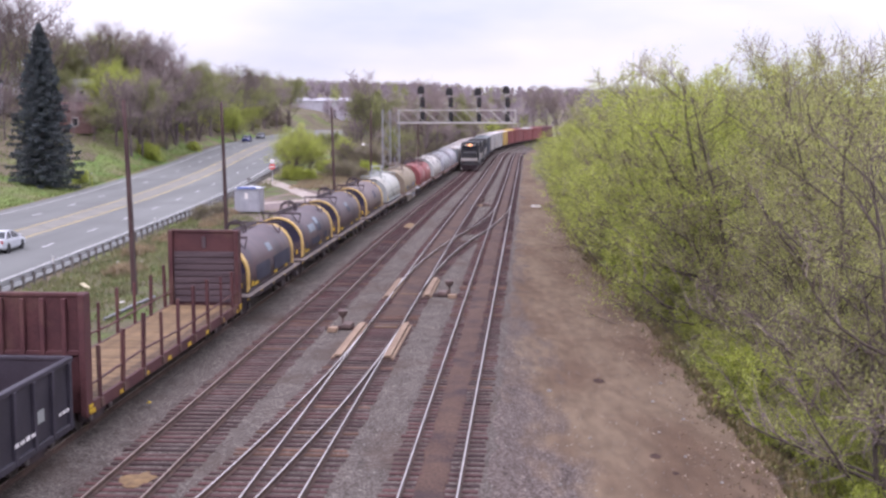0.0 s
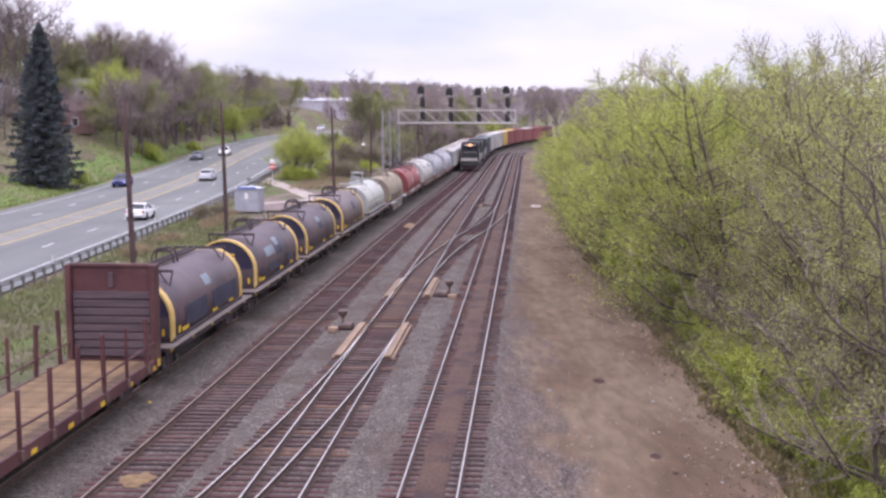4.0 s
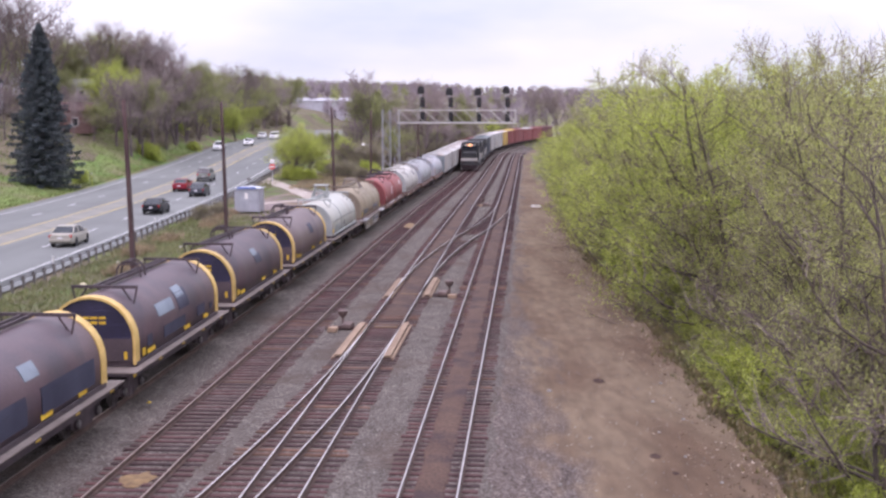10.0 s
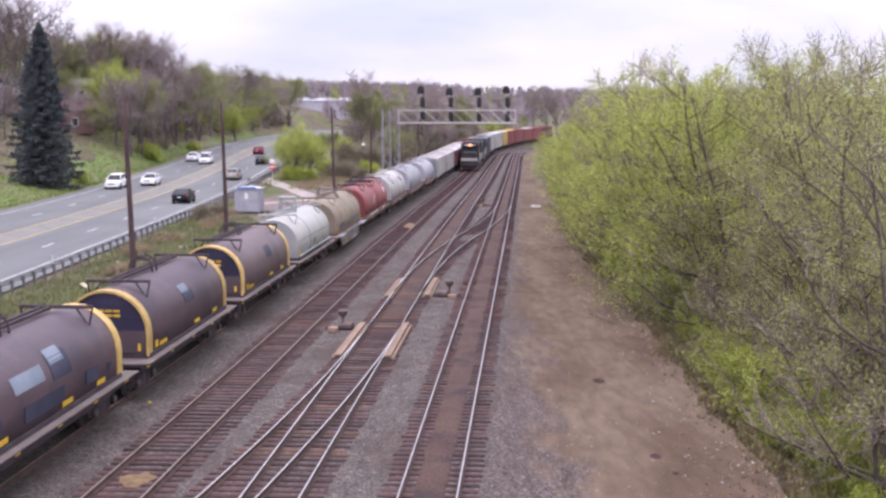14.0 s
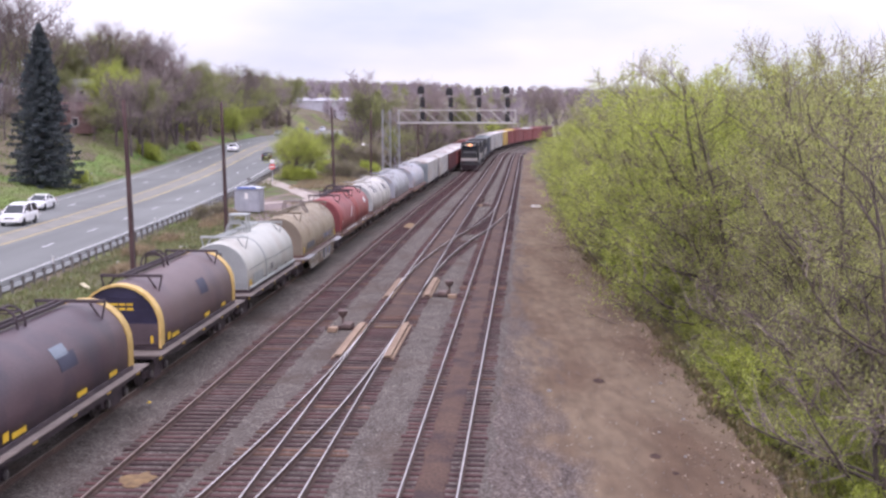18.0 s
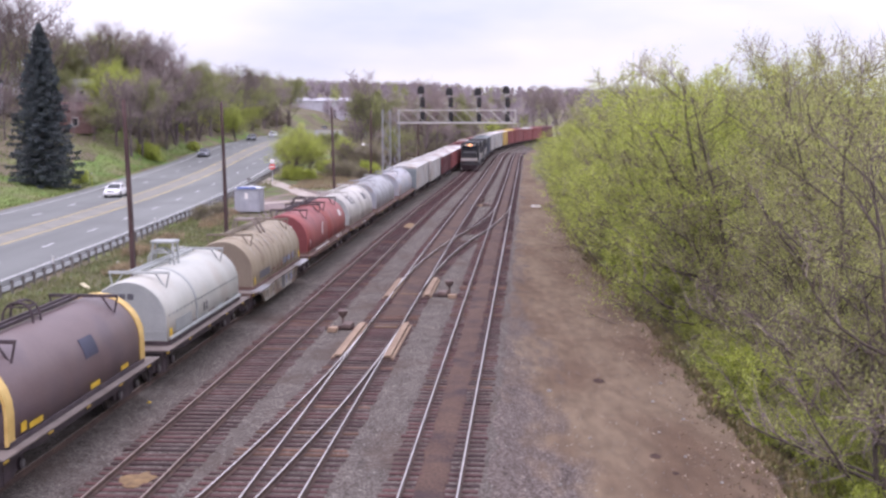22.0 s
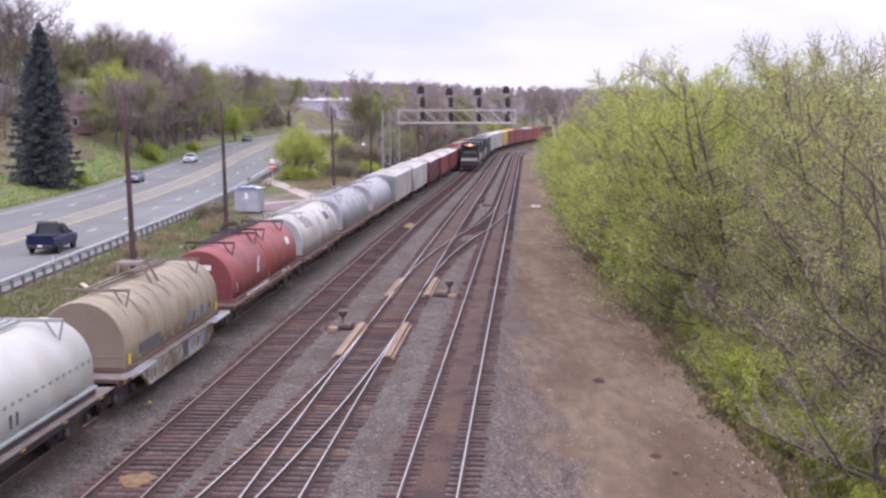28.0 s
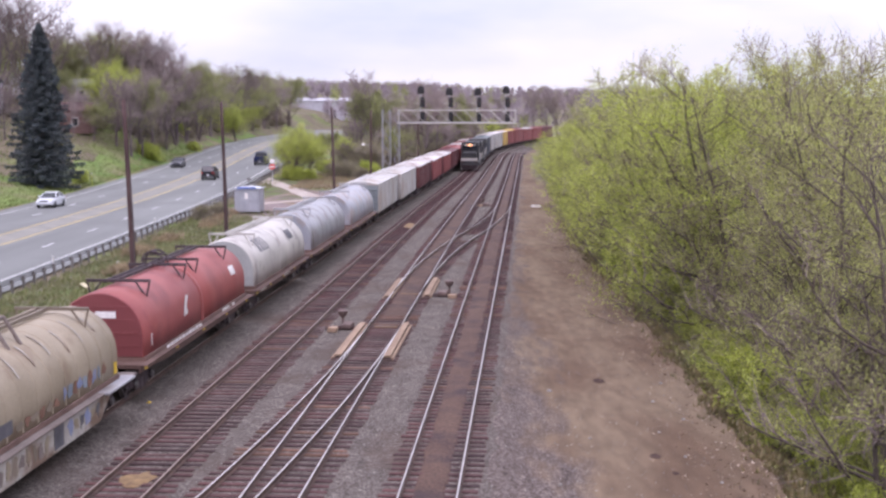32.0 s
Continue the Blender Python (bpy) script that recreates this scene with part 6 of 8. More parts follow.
def vehicle(style, colour, label):
    """A road vehicle that points along -y in its own space."""
    sh = SHAPES[style]
    name = {"sedan": "car", "suv": "sport_utility_car", "van": "minivan", "pickup": "pickup_truck"}[style]
    v = thing(name, pose(0, 0, 0), label, "pickup truck" if style == "pickup" else "car", "traffic on the highway")
    p = PAINT[colour]
    rings = []
    for y, z0, z1, w in sh["lower"]:
        rings.append([(-w * 0.9, y, z0), (w * 0.9, y, z0), (w, y, z0 + 0.12), (w, y, z1 - 0.2), (w * 0.93, y, z1 - 0.04), (w * 0.82, y, z1), (-w * 0.82, y, z1), (-w * 0.93, y, z1 - 0.04), (-w, y, z1 - 0.2), (-w, y, z0 + 0.12)])
    b = Build().loft(rings)
    body = part("body", b, p, v)
    cab = sh["cabin"]
    rings = []
    for y, zt, zb, w in cab:
        base = sh["W"] * 0.9
        rings.append([(-base, y, zb - 0.05), (base, y, zb - 0.05), (w + 0.04, y, max(zb - 0.02, zt - 0.08)), (w - 0.06, y, zt), (-w + 0.06, y, zt), (-w - 0.04, y, max(zb - 0.02, zt - 0.08))])
    part("window_glass", Build().loft(rings), "glass", v, "dark tinted glass")
    top = [c for c in cab[1:-1]]
    rings = [[(-w - 0.01, y, zt - 0.03), (w + 0.01, y, zt - 0.03), (w - 0.05, y, zt + 0.02), (-w + 0.05, y, zt + 0.02)] for y, zt, zb, w in top]
    part("roof", Build().loft(rings), p, v)
    for s in (-1, 1):
        b = Build()
        for (y0, t0, b0, w0), (y1, t1, b1, w1) in ((cab[0], cab[1]), (cab[-1], cab[-2])):
            part("pillar", Build().beam((s * sh["W"] * 0.9, y0, b0), (s * (w1 + 0.01), y1, t1 - 0.04), 0.08, 0.06), p, v)
        ym = (cab[1][0] + cab[-2][0]) / 2 + 0.1
        b.beam((s * sh["W"] * 0.91, ym, cab[1][2]), (s * (cab[1][3] + 0.04), ym, cab[2][1] - 0.06), 0.09, 0.05)
        part("pillar", b, p, v)
        part("mirror", Build().box(s * (sh["W"] + 0.1) - 0.09, s * (sh["W"] + 0.1) + 0.09, cab[0][0] + 0.35, cab[0][0] + 0.5, cab[0][2], cab[0][2] + 0.16, 0.03), p, v)
        h = sh["L"] / 2
        zf, zr = sh["lower"][1][2], sh["lower"][-2][2]
        part("headlight", Build().box(s * 0.62 - 0.19, s * 0.62 + 0.19, -h + 0.02, -h + 0.2, zf - 0.2, zf - 0.04, 0.03), "head_clear", v)
        part("tail_light", Build().box(s * (sh["W"] - 0.2) - 0.15, s * (sh["W"] - 0.2) + 0.15, h - 0.14, h - 0.005, zr - 0.28, zr - 0.08, 0.03), "tail_red", v)
        r = 0.37 if style in ("suv", "pickup") else 0.32
        wb = h - (0.95 if style != "pickup" else 1.05)
        for y in (-wb, wb - 0.05):
            car_wheel(v, s * (sh["W"] - 0.1), y, r)
            part("wheel_arch", Build().lathe([(-0.02, r * 1.12), (0.02, r * 1.12)], (s * (sh["W"] - 0.015), y, r), "x", 16), "trim_black", v)
    h = sh["L"] / 2
    part("rear_bumper", Build().box(-sh["W"] * 0.9, sh["W"] * 0.9, h - 0.12, h + 0.05, 0.38, 0.62, 0.05), "trim_black" if style in ("pickup", "suv") else p, v)
    part("front_bumper", Build().box(-sh["W"] * 0.88, sh["W"] * 0.88, -h - 0.05, -h + 0.14, 0.34, 0.58, 0.05), p, v)
    part("grille", Build().box(-0.4, 0.4, -h - 0.02, -h + 0.14, 0.6, 0.74, 0.02), "trim_black", v)
    part("rear_plate", Build().box(-0.16, 0.16, h + 0.05, h + 0.062, 0.5 if style == "pickup" else 0.62, 0.62 if style == "pickup" else 0.74), "plate", v)
    if style == "pickup":
        # no hollow bed: a flat dark sheet lies where it would open
        part("bed_opening", Build().box(-0.8, 0.8, 1.05, 2.7, 1.135, 1.152), "trim_black", v, "load bed drawn as a flat dark sheet")
        for s in (-1, 1):
            part("bed_rail", Build().box(s * 0.89 - 0.06, s * 0.89 + 0.06, 1.0, 2.78, 1.13, 1.24, 0.02), p, v)
        part("tailgate", Build().box(-0.84, 0.84, 2.72, 2.82, 0.7, 1.24, 0.02), p, v)
        part("light_bar", Build().pipe([(-0.78, 1.0, 1.2), (-0.7, 1.0, 1.92), (0.7, 1.0, 1.92), (0.78, 1.0, 1.2)], 0.04), "trim_black", v)
    grow = Matrix.Diagonal((1.06, 1.05, 1.14 if style == "pickup" else 1.09, 1))
    for c in v.children:
        c.matrix_basis = grow @ c.matrix_basis
    return v


CARS = [vehicle("sedan", "silver", "silver four-door car driving away"), vehicle("sedan", "blue", "dark blue small car driving nearer"), vehicle("sedan", "grey", "grey four-door car driving nearer"),
        vehicle("sedan", "white", "white four-door car driving nearer"), vehicle("sedan", "white", "white two-door car driving away"), vehicle("suv", "white", "white sport utility car driving nearer"),
        vehicle("suv", "olive", "grey-green sport utility car with dark trim"), vehicle("sedan", "red", "dark red four-door car driving away"), vehicle("sedan", "dark_grey", "dark grey four-door car driving away"),
        vehicle("sedan", "black", "black four-door car driving away"), vehicle("sedan", "white", "white low car driving nearer"), vehicle("sedan", "tan", "champagne four-door car driving away"),
        vehicle("sedan", "white", "white four-door car in the outer lane"), vehicle("van", "white", "white minivan driving nearer"), vehicle("sedan", "black", "black two-door car driving away"),
        vehicle("sedan", "white", "white long car driving nearer"), vehicle("sedan", "grey", "grey small car driving nearer"), vehicle("sedan", "grey", "grey-blue car driving nearer"),
        vehicle("sedan", "silver", "pale silver car driving nearer"), vehicle("sedan", "dark_grey", "dark car driving nearer"), vehicle("pickup", "navy", "navy blue pickup truck with a roll bar"), vehicle("suv", "black", "black boxy sport utility car driving away")]


# ---- trees ----
class Tree:
    """Grows a skeleton of limbs, branches and twigs, and hangs leaves on it."""

    def __init__(self, seed, height, trunk_r, spread, limbs=11, first=0.18, upward=0.55, branch=6, twig=5, droop=0.0, stems=1, twig_r=0.009, vase=False):
        self.r = random.Random(seed)
        self.wood, self.twigs, self.ends = Build(), Build(), []
        self.height, self.spread, self.droop = height, spread, droop
        self.branch, self.twig, self.upward, self.twig_r, self.vase = branch, twig, upward, twig_r, vase
        for k in range(stems):
            a = self.r.uniform(0, 6.28)
            lean = 0.05 if stems == 1 else 0.28
            d = Vector((math.cos(a) * lean, math.sin(a) * lean, 1)).normalized()
            h = height * (1 if k == 0 else self.r.uniform(0.7, 0.95))
            self.trunk(Vector((0.25 * k * math.cos(a), 0.25 * k * math.sin(a), -0.4)), d, h, trunk_r * (1 if k == 0 else 0.75), limbs, first)

    def run(self, p, d, length, r0, r1, n, wander, up, where, sides):
        pts = [p]
        for k in range(n):
            j = Vector((self.r.gauss(0, wander), self.r.gauss(0, wander), self.r.gauss(0, wander) + up))
            d = (d + j).normalized()
            q = p + d * (length / n)
            where.tube(p, q, r0 + (r1 - r0) * k / n, r0 + (r1 - r0) * (k + 1) / n, sides, False)
            pts.append(q)
            p = q
        return pts, d

    def at(self, pts, u):
        k = min(len(pts) - 2, int(u * (len(pts) - 1)))
        f = u * (len(pts) - 1) - k
        return pts[k].lerp(pts[k + 1], f)

    def trunk(self, p, d, h, r, limbs, first):
        pts, _ = self.run(p, d, h * (0.78 if self.vase else 0.92), r, r * 0.12, 9, 0.07 if self.vase else 0.05, 0.03, self.wood, 8)
        for k in range(limbs if self.vase else 0):
            # a wide crown: long limbs that leave the stem low and sweep upwards
            u = first + (0.86 - first) * ((k + self.r.random() * 0.8) / limbs)
            a = k * 2.4 + self.r.uniform(-0.5, 0.5)
            tilt = self.upward * (0.75 + 0.45 * u) + self.r.uniform(-0.2, 0.2)
            dd = Vector((math.cos(a) * math.cos(tilt), math.sin(a) * math.cos(tilt), math.sin(tilt)))
            ln = self.spread * (1.22 - 0.8 * u) * self.r.uniform(0.8, 1.12)
            rr = max(0.03, r * (1 - 0.8 * u) * 0.5)
            lp, ld = self.run(self.at(pts, u), dd, ln, rr, rr * 0.2, 6, 0.14, 0.03 - self.droop, self.wood, 5)
            for j in range(self.branch):
                v = 0.3 + 0.7 * (j + self.r.random()) / self.branch
                self.bough(self.at(lp, min(0.99, v)), ld, ln * self.r.uniform(0.2, 0.42), rr * 0.3)
        for k in range(0 if self.vase else limbs):
            u = first + (0.97 - first) * ((k + self.r.random() * 0.8) / limbs)
            a = k * 2.4 + self.r.uniform(-0.5, 0.5)
            tilt = self.upward * (0.55 + 0.7 * u) + self.r.uniform(-0.12, 0.12)
            dd = Vector((math.cos(a) * math.cos(tilt), math.sin(a) * math.cos(tilt), math.sin(tilt)))
            ln = self.spread * (1.05 - 0.62 * u) * self.r.uniform(0.75, 1.15)
            rr = max(0.03, r * (1 - u) * 0.55 + 0.02)
            lp, ld = self.run(self.at(pts, u), dd, ln, rr, rr * 0.25, 5, 0.13, 0.05 - self.droop, self.wood, 5)
            for j in range(self.branch):
                v = 0.25 + 0.75 * (j + self.r.random()) / self.branch
                self.bough(self.at(lp, min(0.99, v)), ld, ln * self.r.uniform(0.28, 0.48), rr * 0.35)

    def bough(self, p, d, ln, r):
        s = Vector((self.r.gauss(0, 1), self.r.gauss(0, 1), self.r.gauss(0.35, 0.6))).normalized()
        dd = (d * 0.7 + s * 0.8).normalized()
        r = max(self.twig_r * 1.5, r)
        bp, bd = self.run(p, dd, ln, r, r * 0.4, 3, 0.16, 0.05 - self.droop, self.twigs, 3)
        for j in range(self.twig):
            v = 0.2 + 0.8 * (j + self.r.random()) / self.twig
            s = Vector((self.r.gauss(0, 1), self.r.gauss(0, 1), self.r.gauss(0.3, 0.7))).normalized()
            t0 = self.at(bp, min(0.99, v))
            dd = (bd * 0.6 + s + Vector((0, 0, 0.15 - self.droop))).normalized()
            t1 = t0 + dd * ln * self.r.uniform(0.4, 0.8)
            tr = max(self.twig_r, r * 0.45)
            a = dd.orthogonal().normalized() * tr
            c = dd.cross(a)
            self.twigs.add([tuple(t0 + a), tuple(t0 - a * 0.5 + c * 0.87), tuple(t0 - a * 0.5 - c * 0.87), tuple(t1)], [(0, 1, 3), (1, 2, 3), (2, 0, 3)])
            self.ends.append((t0, t0.lerp(t1, 0.5), t1))

    def leaves(self, per, size, scatter, seed, hold=1.0):
        g = np.random.default_rng(seed)
        e = np.array([[tuple(a), tuple(b), tuple(c)] for a, b, c in self.ends])
        top = e[:, 2, 2].max()
        e = e[g.random(len(e)) < hold * np.clip((1.04 - e[:, 2, 2] / top) / 0.18, 0.35, 1.0)]
        n = len(e) * per
        idx = np.repeat(np.arange(len(e)), per)
        u = g.random((n, 1))
        p = np.where(u < 0.5, e[idx, 0] + (e[idx, 1] - e[idx, 0]) * u * 2, e[idx, 1] + (e[idx, 2] - e[idx, 1]) * (u * 2 - 1))
        p = p + g.normal(0, scatter, (n, 3))
        return leaf_quads(p, size, g)


def leaf_quads(p, size, g, flat=0.6):
    n = len(p)
    a = g.normal(0, 1, (n, 3))
    a[:, 2] *= flat
    a /= np.linalg.norm(a, axis=1, keepdims=True)
    c = np.cross(a, g.normal(0, 1, (n, 3)))
    c /= np.linalg.norm(c, axis=1, keepdims=True) + 1e-9
    s = size * g.uniform(0.6, 1.35, (n, 1))
    v = np.stack([p - a * s * 0.5, p + a * s * 0.2 + c * s * 0.42, p + a * s * 0.5 - c * s * 0.25], axis=1).reshape(-1, 3)
    me = bpy.data.meshes.new("foliage")
    me.vertices.add(3 * n)
    me.vertices.foreach_set("co", v.ravel())
    me.loops.add(3 * n)
    me.loops.foreach_set("vertex_index", np.arange(3 * n))
    me.polygons.add(n)
    me.polygons.foreach_set("loop_start", np.arange(0, 3 * n, 3))
    me.polygons.foreach_set("loop_total", np.full(n, 3))
    me.update(calc_edges=True)
    return me


def tree_thing(tr, m, bark, twig, leaf, label, group, foliage=None, category="tree"):
    t = thing("tree" if category == "tree" else "bush", m, label, category, group)
    tr.wood.smooth = True
    part("trunk", tr.wood, bark, t)
    part("twig_crown", raw_mesh("twig_crown", tr.twigs.v, tr.twigs.f), twig, t)
    if foliage:
        part("foliage", foliage, leaf, t)
    return t


def place_copies(proto, spots, grow=1.0):
    """The first spot takes the tree itself, the others copies of it; spots of (x, y, scale, turn)."""
    for k, (x, y, s, rz) in enumerate(spots):
        s *= grow
        m = pose(x, y, ground_z(x, y) - 0.05, 0, 0, rz)
        ob = proto if k == 0 else copy_thing(proto, m)
        ob.matrix_basis = m @ Matrix.Diagonal((s, s, s * (0.94 + 0.12 * ((k * 37) % 10) / 10), 1))


# trees by the river, in young leaf
grove = "riverside trees"


def grove_top(x, y):
    """Height that the grove's crowns reach, falling off with the distance."""
    u = (x - 3.4) / y
    return 9.75 + y * lerp(u, (0.07, -0.02), (0.09, -0.006), (0.1, 0.006), (0.112, 0.024), (0.125, 0.042), (0.145, 0.059), (0.17, 0.067), (0.20, 0.070), (0.25, 0.070), (0.34, 0.076))


def place_grove(proto, tr, spots):
    tall = max(p[2] for p in tr.twigs.v)
    for k, (x, y, f, rz) in enumerate(spots):
        x += 0.7
        z = ground_z(x, y) - 0.1
        s = (grove_top(x, y) * f - z) / tall
        m = pose(x, y, z, 0, 0, rz)
        ob = proto if k == 0 else copy_thing(proto, m)
        w = max(0.8, min(1.3, s))
        ob.matrix_basis = m @ Matrix.Diagonal((w, w, s, 1))


ra = Tree(11, 13.5, 0.16, 5.8, limbs=13, first=0.08, branch=6, twig=6, stems=3, upward=0.34)
green_a = tree_thing(ra, pose(0, 0, 0), "bark", "twig", "leaf", "slender riverside tree in bright young green leaf", grove, ra.leaves(50, 0.082, 0.14, 1, 0.55))
rb = Tree(12, 12.5, 0.14, 5.4, limbs=15, first=0.06, branch=7, twig=6, stems=3, upward=0.38)
green_b = tree_thing(rb, pose(0, 0, 0), "bark", "twig", "leaf", "many-stemmed riverside tree in fresh green leaf", grove, rb.leaves(40, 0.082, 0.14, 2, 0.5))
rc = Tree(13, 15.0, 0.17, 5.0, limbs=16, first=0.10, branch=8, twig=7, upward=0.48, stems=2)
olive_a = tree_thing(rc, pose(0, 0, 0), "bark", "twig", "leaf_olive", "tall riverside tree with sparse olive buds on brown twigs", grove, rc.leaves(24, 0.072, 0.11, 3, 0.5))
rd_ = Tree(14, 14.0, 0.15, 4.9, limbs=14, first=0.08, branch=8, twig=7, upward=0.45, stems=3)
olive_b = tree_thing(rd_, pose(0, 0, 0), "bark", "twig", "leaf_olive", "thin riverside tree with scattered yellow-green buds", grove, rd_.leaves(17, 0.072, 0.11, 4, 0.5))
re_ = Tree(15, 4.2, 0.05, 2.3, limbs=12, first=0.05, branch=6, twig=5, upward=0.5, stems=3)
shrub = tree_thing(re_, pose(0, 0, 0), "bark", "twig", "leaf_shrub", "leafy green shrub at the edge of the dirt road", "riverside shrubs", re_.leaves(15, 0.105, 0.13, 5, 0.55), "bush")
place_grove(green_a, ra, [(13.8, 74, 0.97, 175), (14.2, 92, 0.96, 130), (13.8, 116, 1.0, 250), (15.5, 150, 1.0, 40), (19.0, 84, 0.95, 200), (16.5, 188, 0.95, 90), (20.5, 230, 0.9, 310), (17.0, 98, 0.86, 15), (13.4, 68, 0.88, 60), (13.8, 126, 0.92, 100)])
place_grove(green_b, rb, [(14.0, 62, 0.92, 20), (13.6, 104, 0.95, 80), (14.3, 132, 0.97, 300), (15.5, 168, 1.0, 170), (19.6, 120, 0.95, 60), (18.5, 210, 0.9, 15), (18.5, 66, 0.9, 250), (14.0, 83, 0.9, 190)])
place_grove(olive_a, rc, [(15.6, 51, 0.97, 0), (17.5, 57, 1.02, 100), (22, 76, 1.0, 220), (24, 96, 1.0, 330), (13.2, 42, 0.95, 140), (23.0, 64, 0.95, 70), (16.2, 70, 1.03, 300), (13.3, 79, 1.04, 30), (13.9, 97, 1.04, 210), (14.6, 121, 1.03, 120), (20.2, 56, 1.0, 50), (25.5, 75, 1.0, 180)])
place_grove(olive_b, rd_, [(12.4, 37.5, 0.95, 0), (14.4, 46, 1.0, 90), (20.0, 70, 0.97, 180), (21.0, 58, 1.03, 260), (11.6, 33.5, 0.9, 45), (17.2, 50, 0.93, 200), (13.6, 52, 0.9, 20), (13.5, 58, 0.95, 130), (13.6, 88, 1.05, 240), (14.2, 110, 1.05, 340), (22.6, 66, 1.02, 100), (17.0, 47.5, 0.98, 280)])
rn = Tree(16, 11.5, 0.15, 5.4, limbs=9, first=0.35, branch=5, twig=4, upward=0.8, twig_r=0.007, vase=True)
near_tree = tree_thing(rn, pose(10.7, 27.5, ground_z(10.7, 27.5) - 0.1, 0, 0, 200), "bark", "twig", "leaf_olive", "almost bare tree with dark twigs and scattered buds", grove, rn.leaves(5, 0.07, 0.1, 6, 0.6))
near_tree.matrix_basis = near_tree.matrix_basis @ Matrix.Diagonal((1.0, 1.0, (12.9 - ground_z(10.7, 27.5)) / max(q[2] for q in rn.twigs.v), 1))
spots = []
r5 = random.Random(9)
for k in range(46):
    y = 31 + 130 * (k / 45) ** 1.25
    o = path_edge(y) + 1.3 + r5.uniform(0, 1.6)
    x = line_x(y) + o
    spots.append((x, y, r5.uniform(0.5, 1.1), r5.uniform(0, 360)))
place_copies(shrub, spots)

# the spruce on the bank
g = np.random.default_rng(7)
sp = thing("spruce", pose(-50.4, 157, ground_z(-50.4, 157)), "tall dark blue-green spruce on the grass bank", "spruce tree")
part("trunk", Build().lathe([(-0.5, 0.32), (0, 0.28), (10, 0.16), (20.0, 0.03)], (0, 0, 0), "z", 10), "bark_dark", sp)
pts, boughs = [], Build()
for k in range(340):
    u = (k + g.random()) / 340
    z = 0.5 + 19.8 * u
    ln = (4.95 * (1 - u) ** 0.74 + 0.2) * g.uniform(0.72, 1.12) * (0.8 if u < 0.05 else 1)
    a = k * 2.399 + g.uniform(-0.3, 0.3)
    dx, dy = math.cos(a), math.sin(a)
    tip = (dx * ln, dy * ln, z - 0.22 * ln + 0.1)
    boughs.tube((0, 0, z), tip, 0.03, 0.008, 3, False)
    m = int(50 + 68 * ln)
    w = g.random(m) ** 0.7
    side = g.normal(0, 0.17, m) * ln * (1.05 - w) + g.normal(0, 0.08, m)
    hang = -np.abs(g.normal(0, 0.16, m)) - 0.22 * ln * w + 0.12 * ln * w ** 3
    pts.append(np.stack([dx * ln * w - dy * side, dy * ln * w + dx * side, z + hang + g.normal(0, 0.05, m)], axis=1))
part("bough_crown", boughs, "bark_dark", sp)
part("needle_cover", leaf_quads(np.concatenate(pts), 0.22, g, 0.5), "needle", sp)

# bare and budding trees on the hill beyond the road and along the tracks
hill = "hillside trees"
h1 = Tree(21, 14, 0.24, 7.2, limbs=15, first=0.22, branch=10, twig=10, upward=0.95, twig_r=0.017, vase=True)
bare_a = tree_thing(h1, pose(0, 0, 0), "bark_dark", "twig_purple", "bud", "bare purple-brown hillside tree with a wide twiggy crown", hill, h1.leaves(5, 0.10, 0.25, 21, 0.8))
h2 = Tree(22, 17, 0.24, 8.0, limbs=16, first=0.26, branch=10, twig=10, upward=1.0, twig_r=0.019, vase=True)
bare_b = tree_thing(h2, pose(0, 0, 0), "bark_dark", "twig", "bud", "tall bare tree with dark sweeping limbs", hill, h2.leaves(2, 0.10, 0.25, 22, 0.5))
h3 = Tree(23, 13, 0.22, 6.8, limbs=15, first=0.2, branch=10, twig=8, upward=0.9, twig_r=0.012, vase=True)
bud_a = tree_thing(h3, pose(0, 0, 0), "bark_dark", "twig", "leaf_haze", "budding hillside tree with olive-green haze", hill, h3.leaves(22, 0.14, 0.3, 23, 0.8))
h4 = Tree(24, 11, 0.18, 6.0, limbs=14, first=0.16, branch=10, twig=8, upward=0.9, stems=2, vase=True)
bud_b = tree_thing(h4, pose(0, 0, 0), "bark_dark", "twig", "leaf", "young tree in bright spring leaf", hill, h4.leaves(11, 0.15, 0.3, 24, 0.8))
h5 = Tree(25, 3.6, 0.06, 2.6, limbs=12, first=0.05, branch=6, twig=5, upward=0.5, stems=4)
bush_g = tree_thing(h5, pose(0, 0, 0), "bark_dark", "twig", "leaf", "round bright green bush", "line-side bushes", h5.leaves(20, 0.12, 0.2, 25, 0.8), "bush")
h6 = Tree(26, 3.4, 0.06, 2.6, limbs=13, first=0.05, branch=7, twig=6, upward=0.5, stems=4)
bush_b = tree_thing(h6, pose(0, 0, 0), "bark_dark", "twig_purple", "scrub", "brown thicket bush with the first olive leaves", "line-side bushes", h6.leaves(7, 0.12, 0.2, 26, 0.7), "bush")
r6 = random.Random(31)
sets = {"bare_a": [], "bare_b": [], "bud_a": [], "bud_b": [], "bush_b": []}
for k in range(105):
    y = r6.uniform(140, 430)
    d = 10 + 85 * r6.random() ** 1.4
    x = -46 + road_dx(y) - d
    if abs(x + 0.319 * y) < 5 and y < 175:
        continue
    sets[r6.choices(list(sets), (6, 2, 5.0, 0.6, 3))[0]].append((x, y, r6.uniform(0.5, 0.75), r6.uniform(0, 360)))
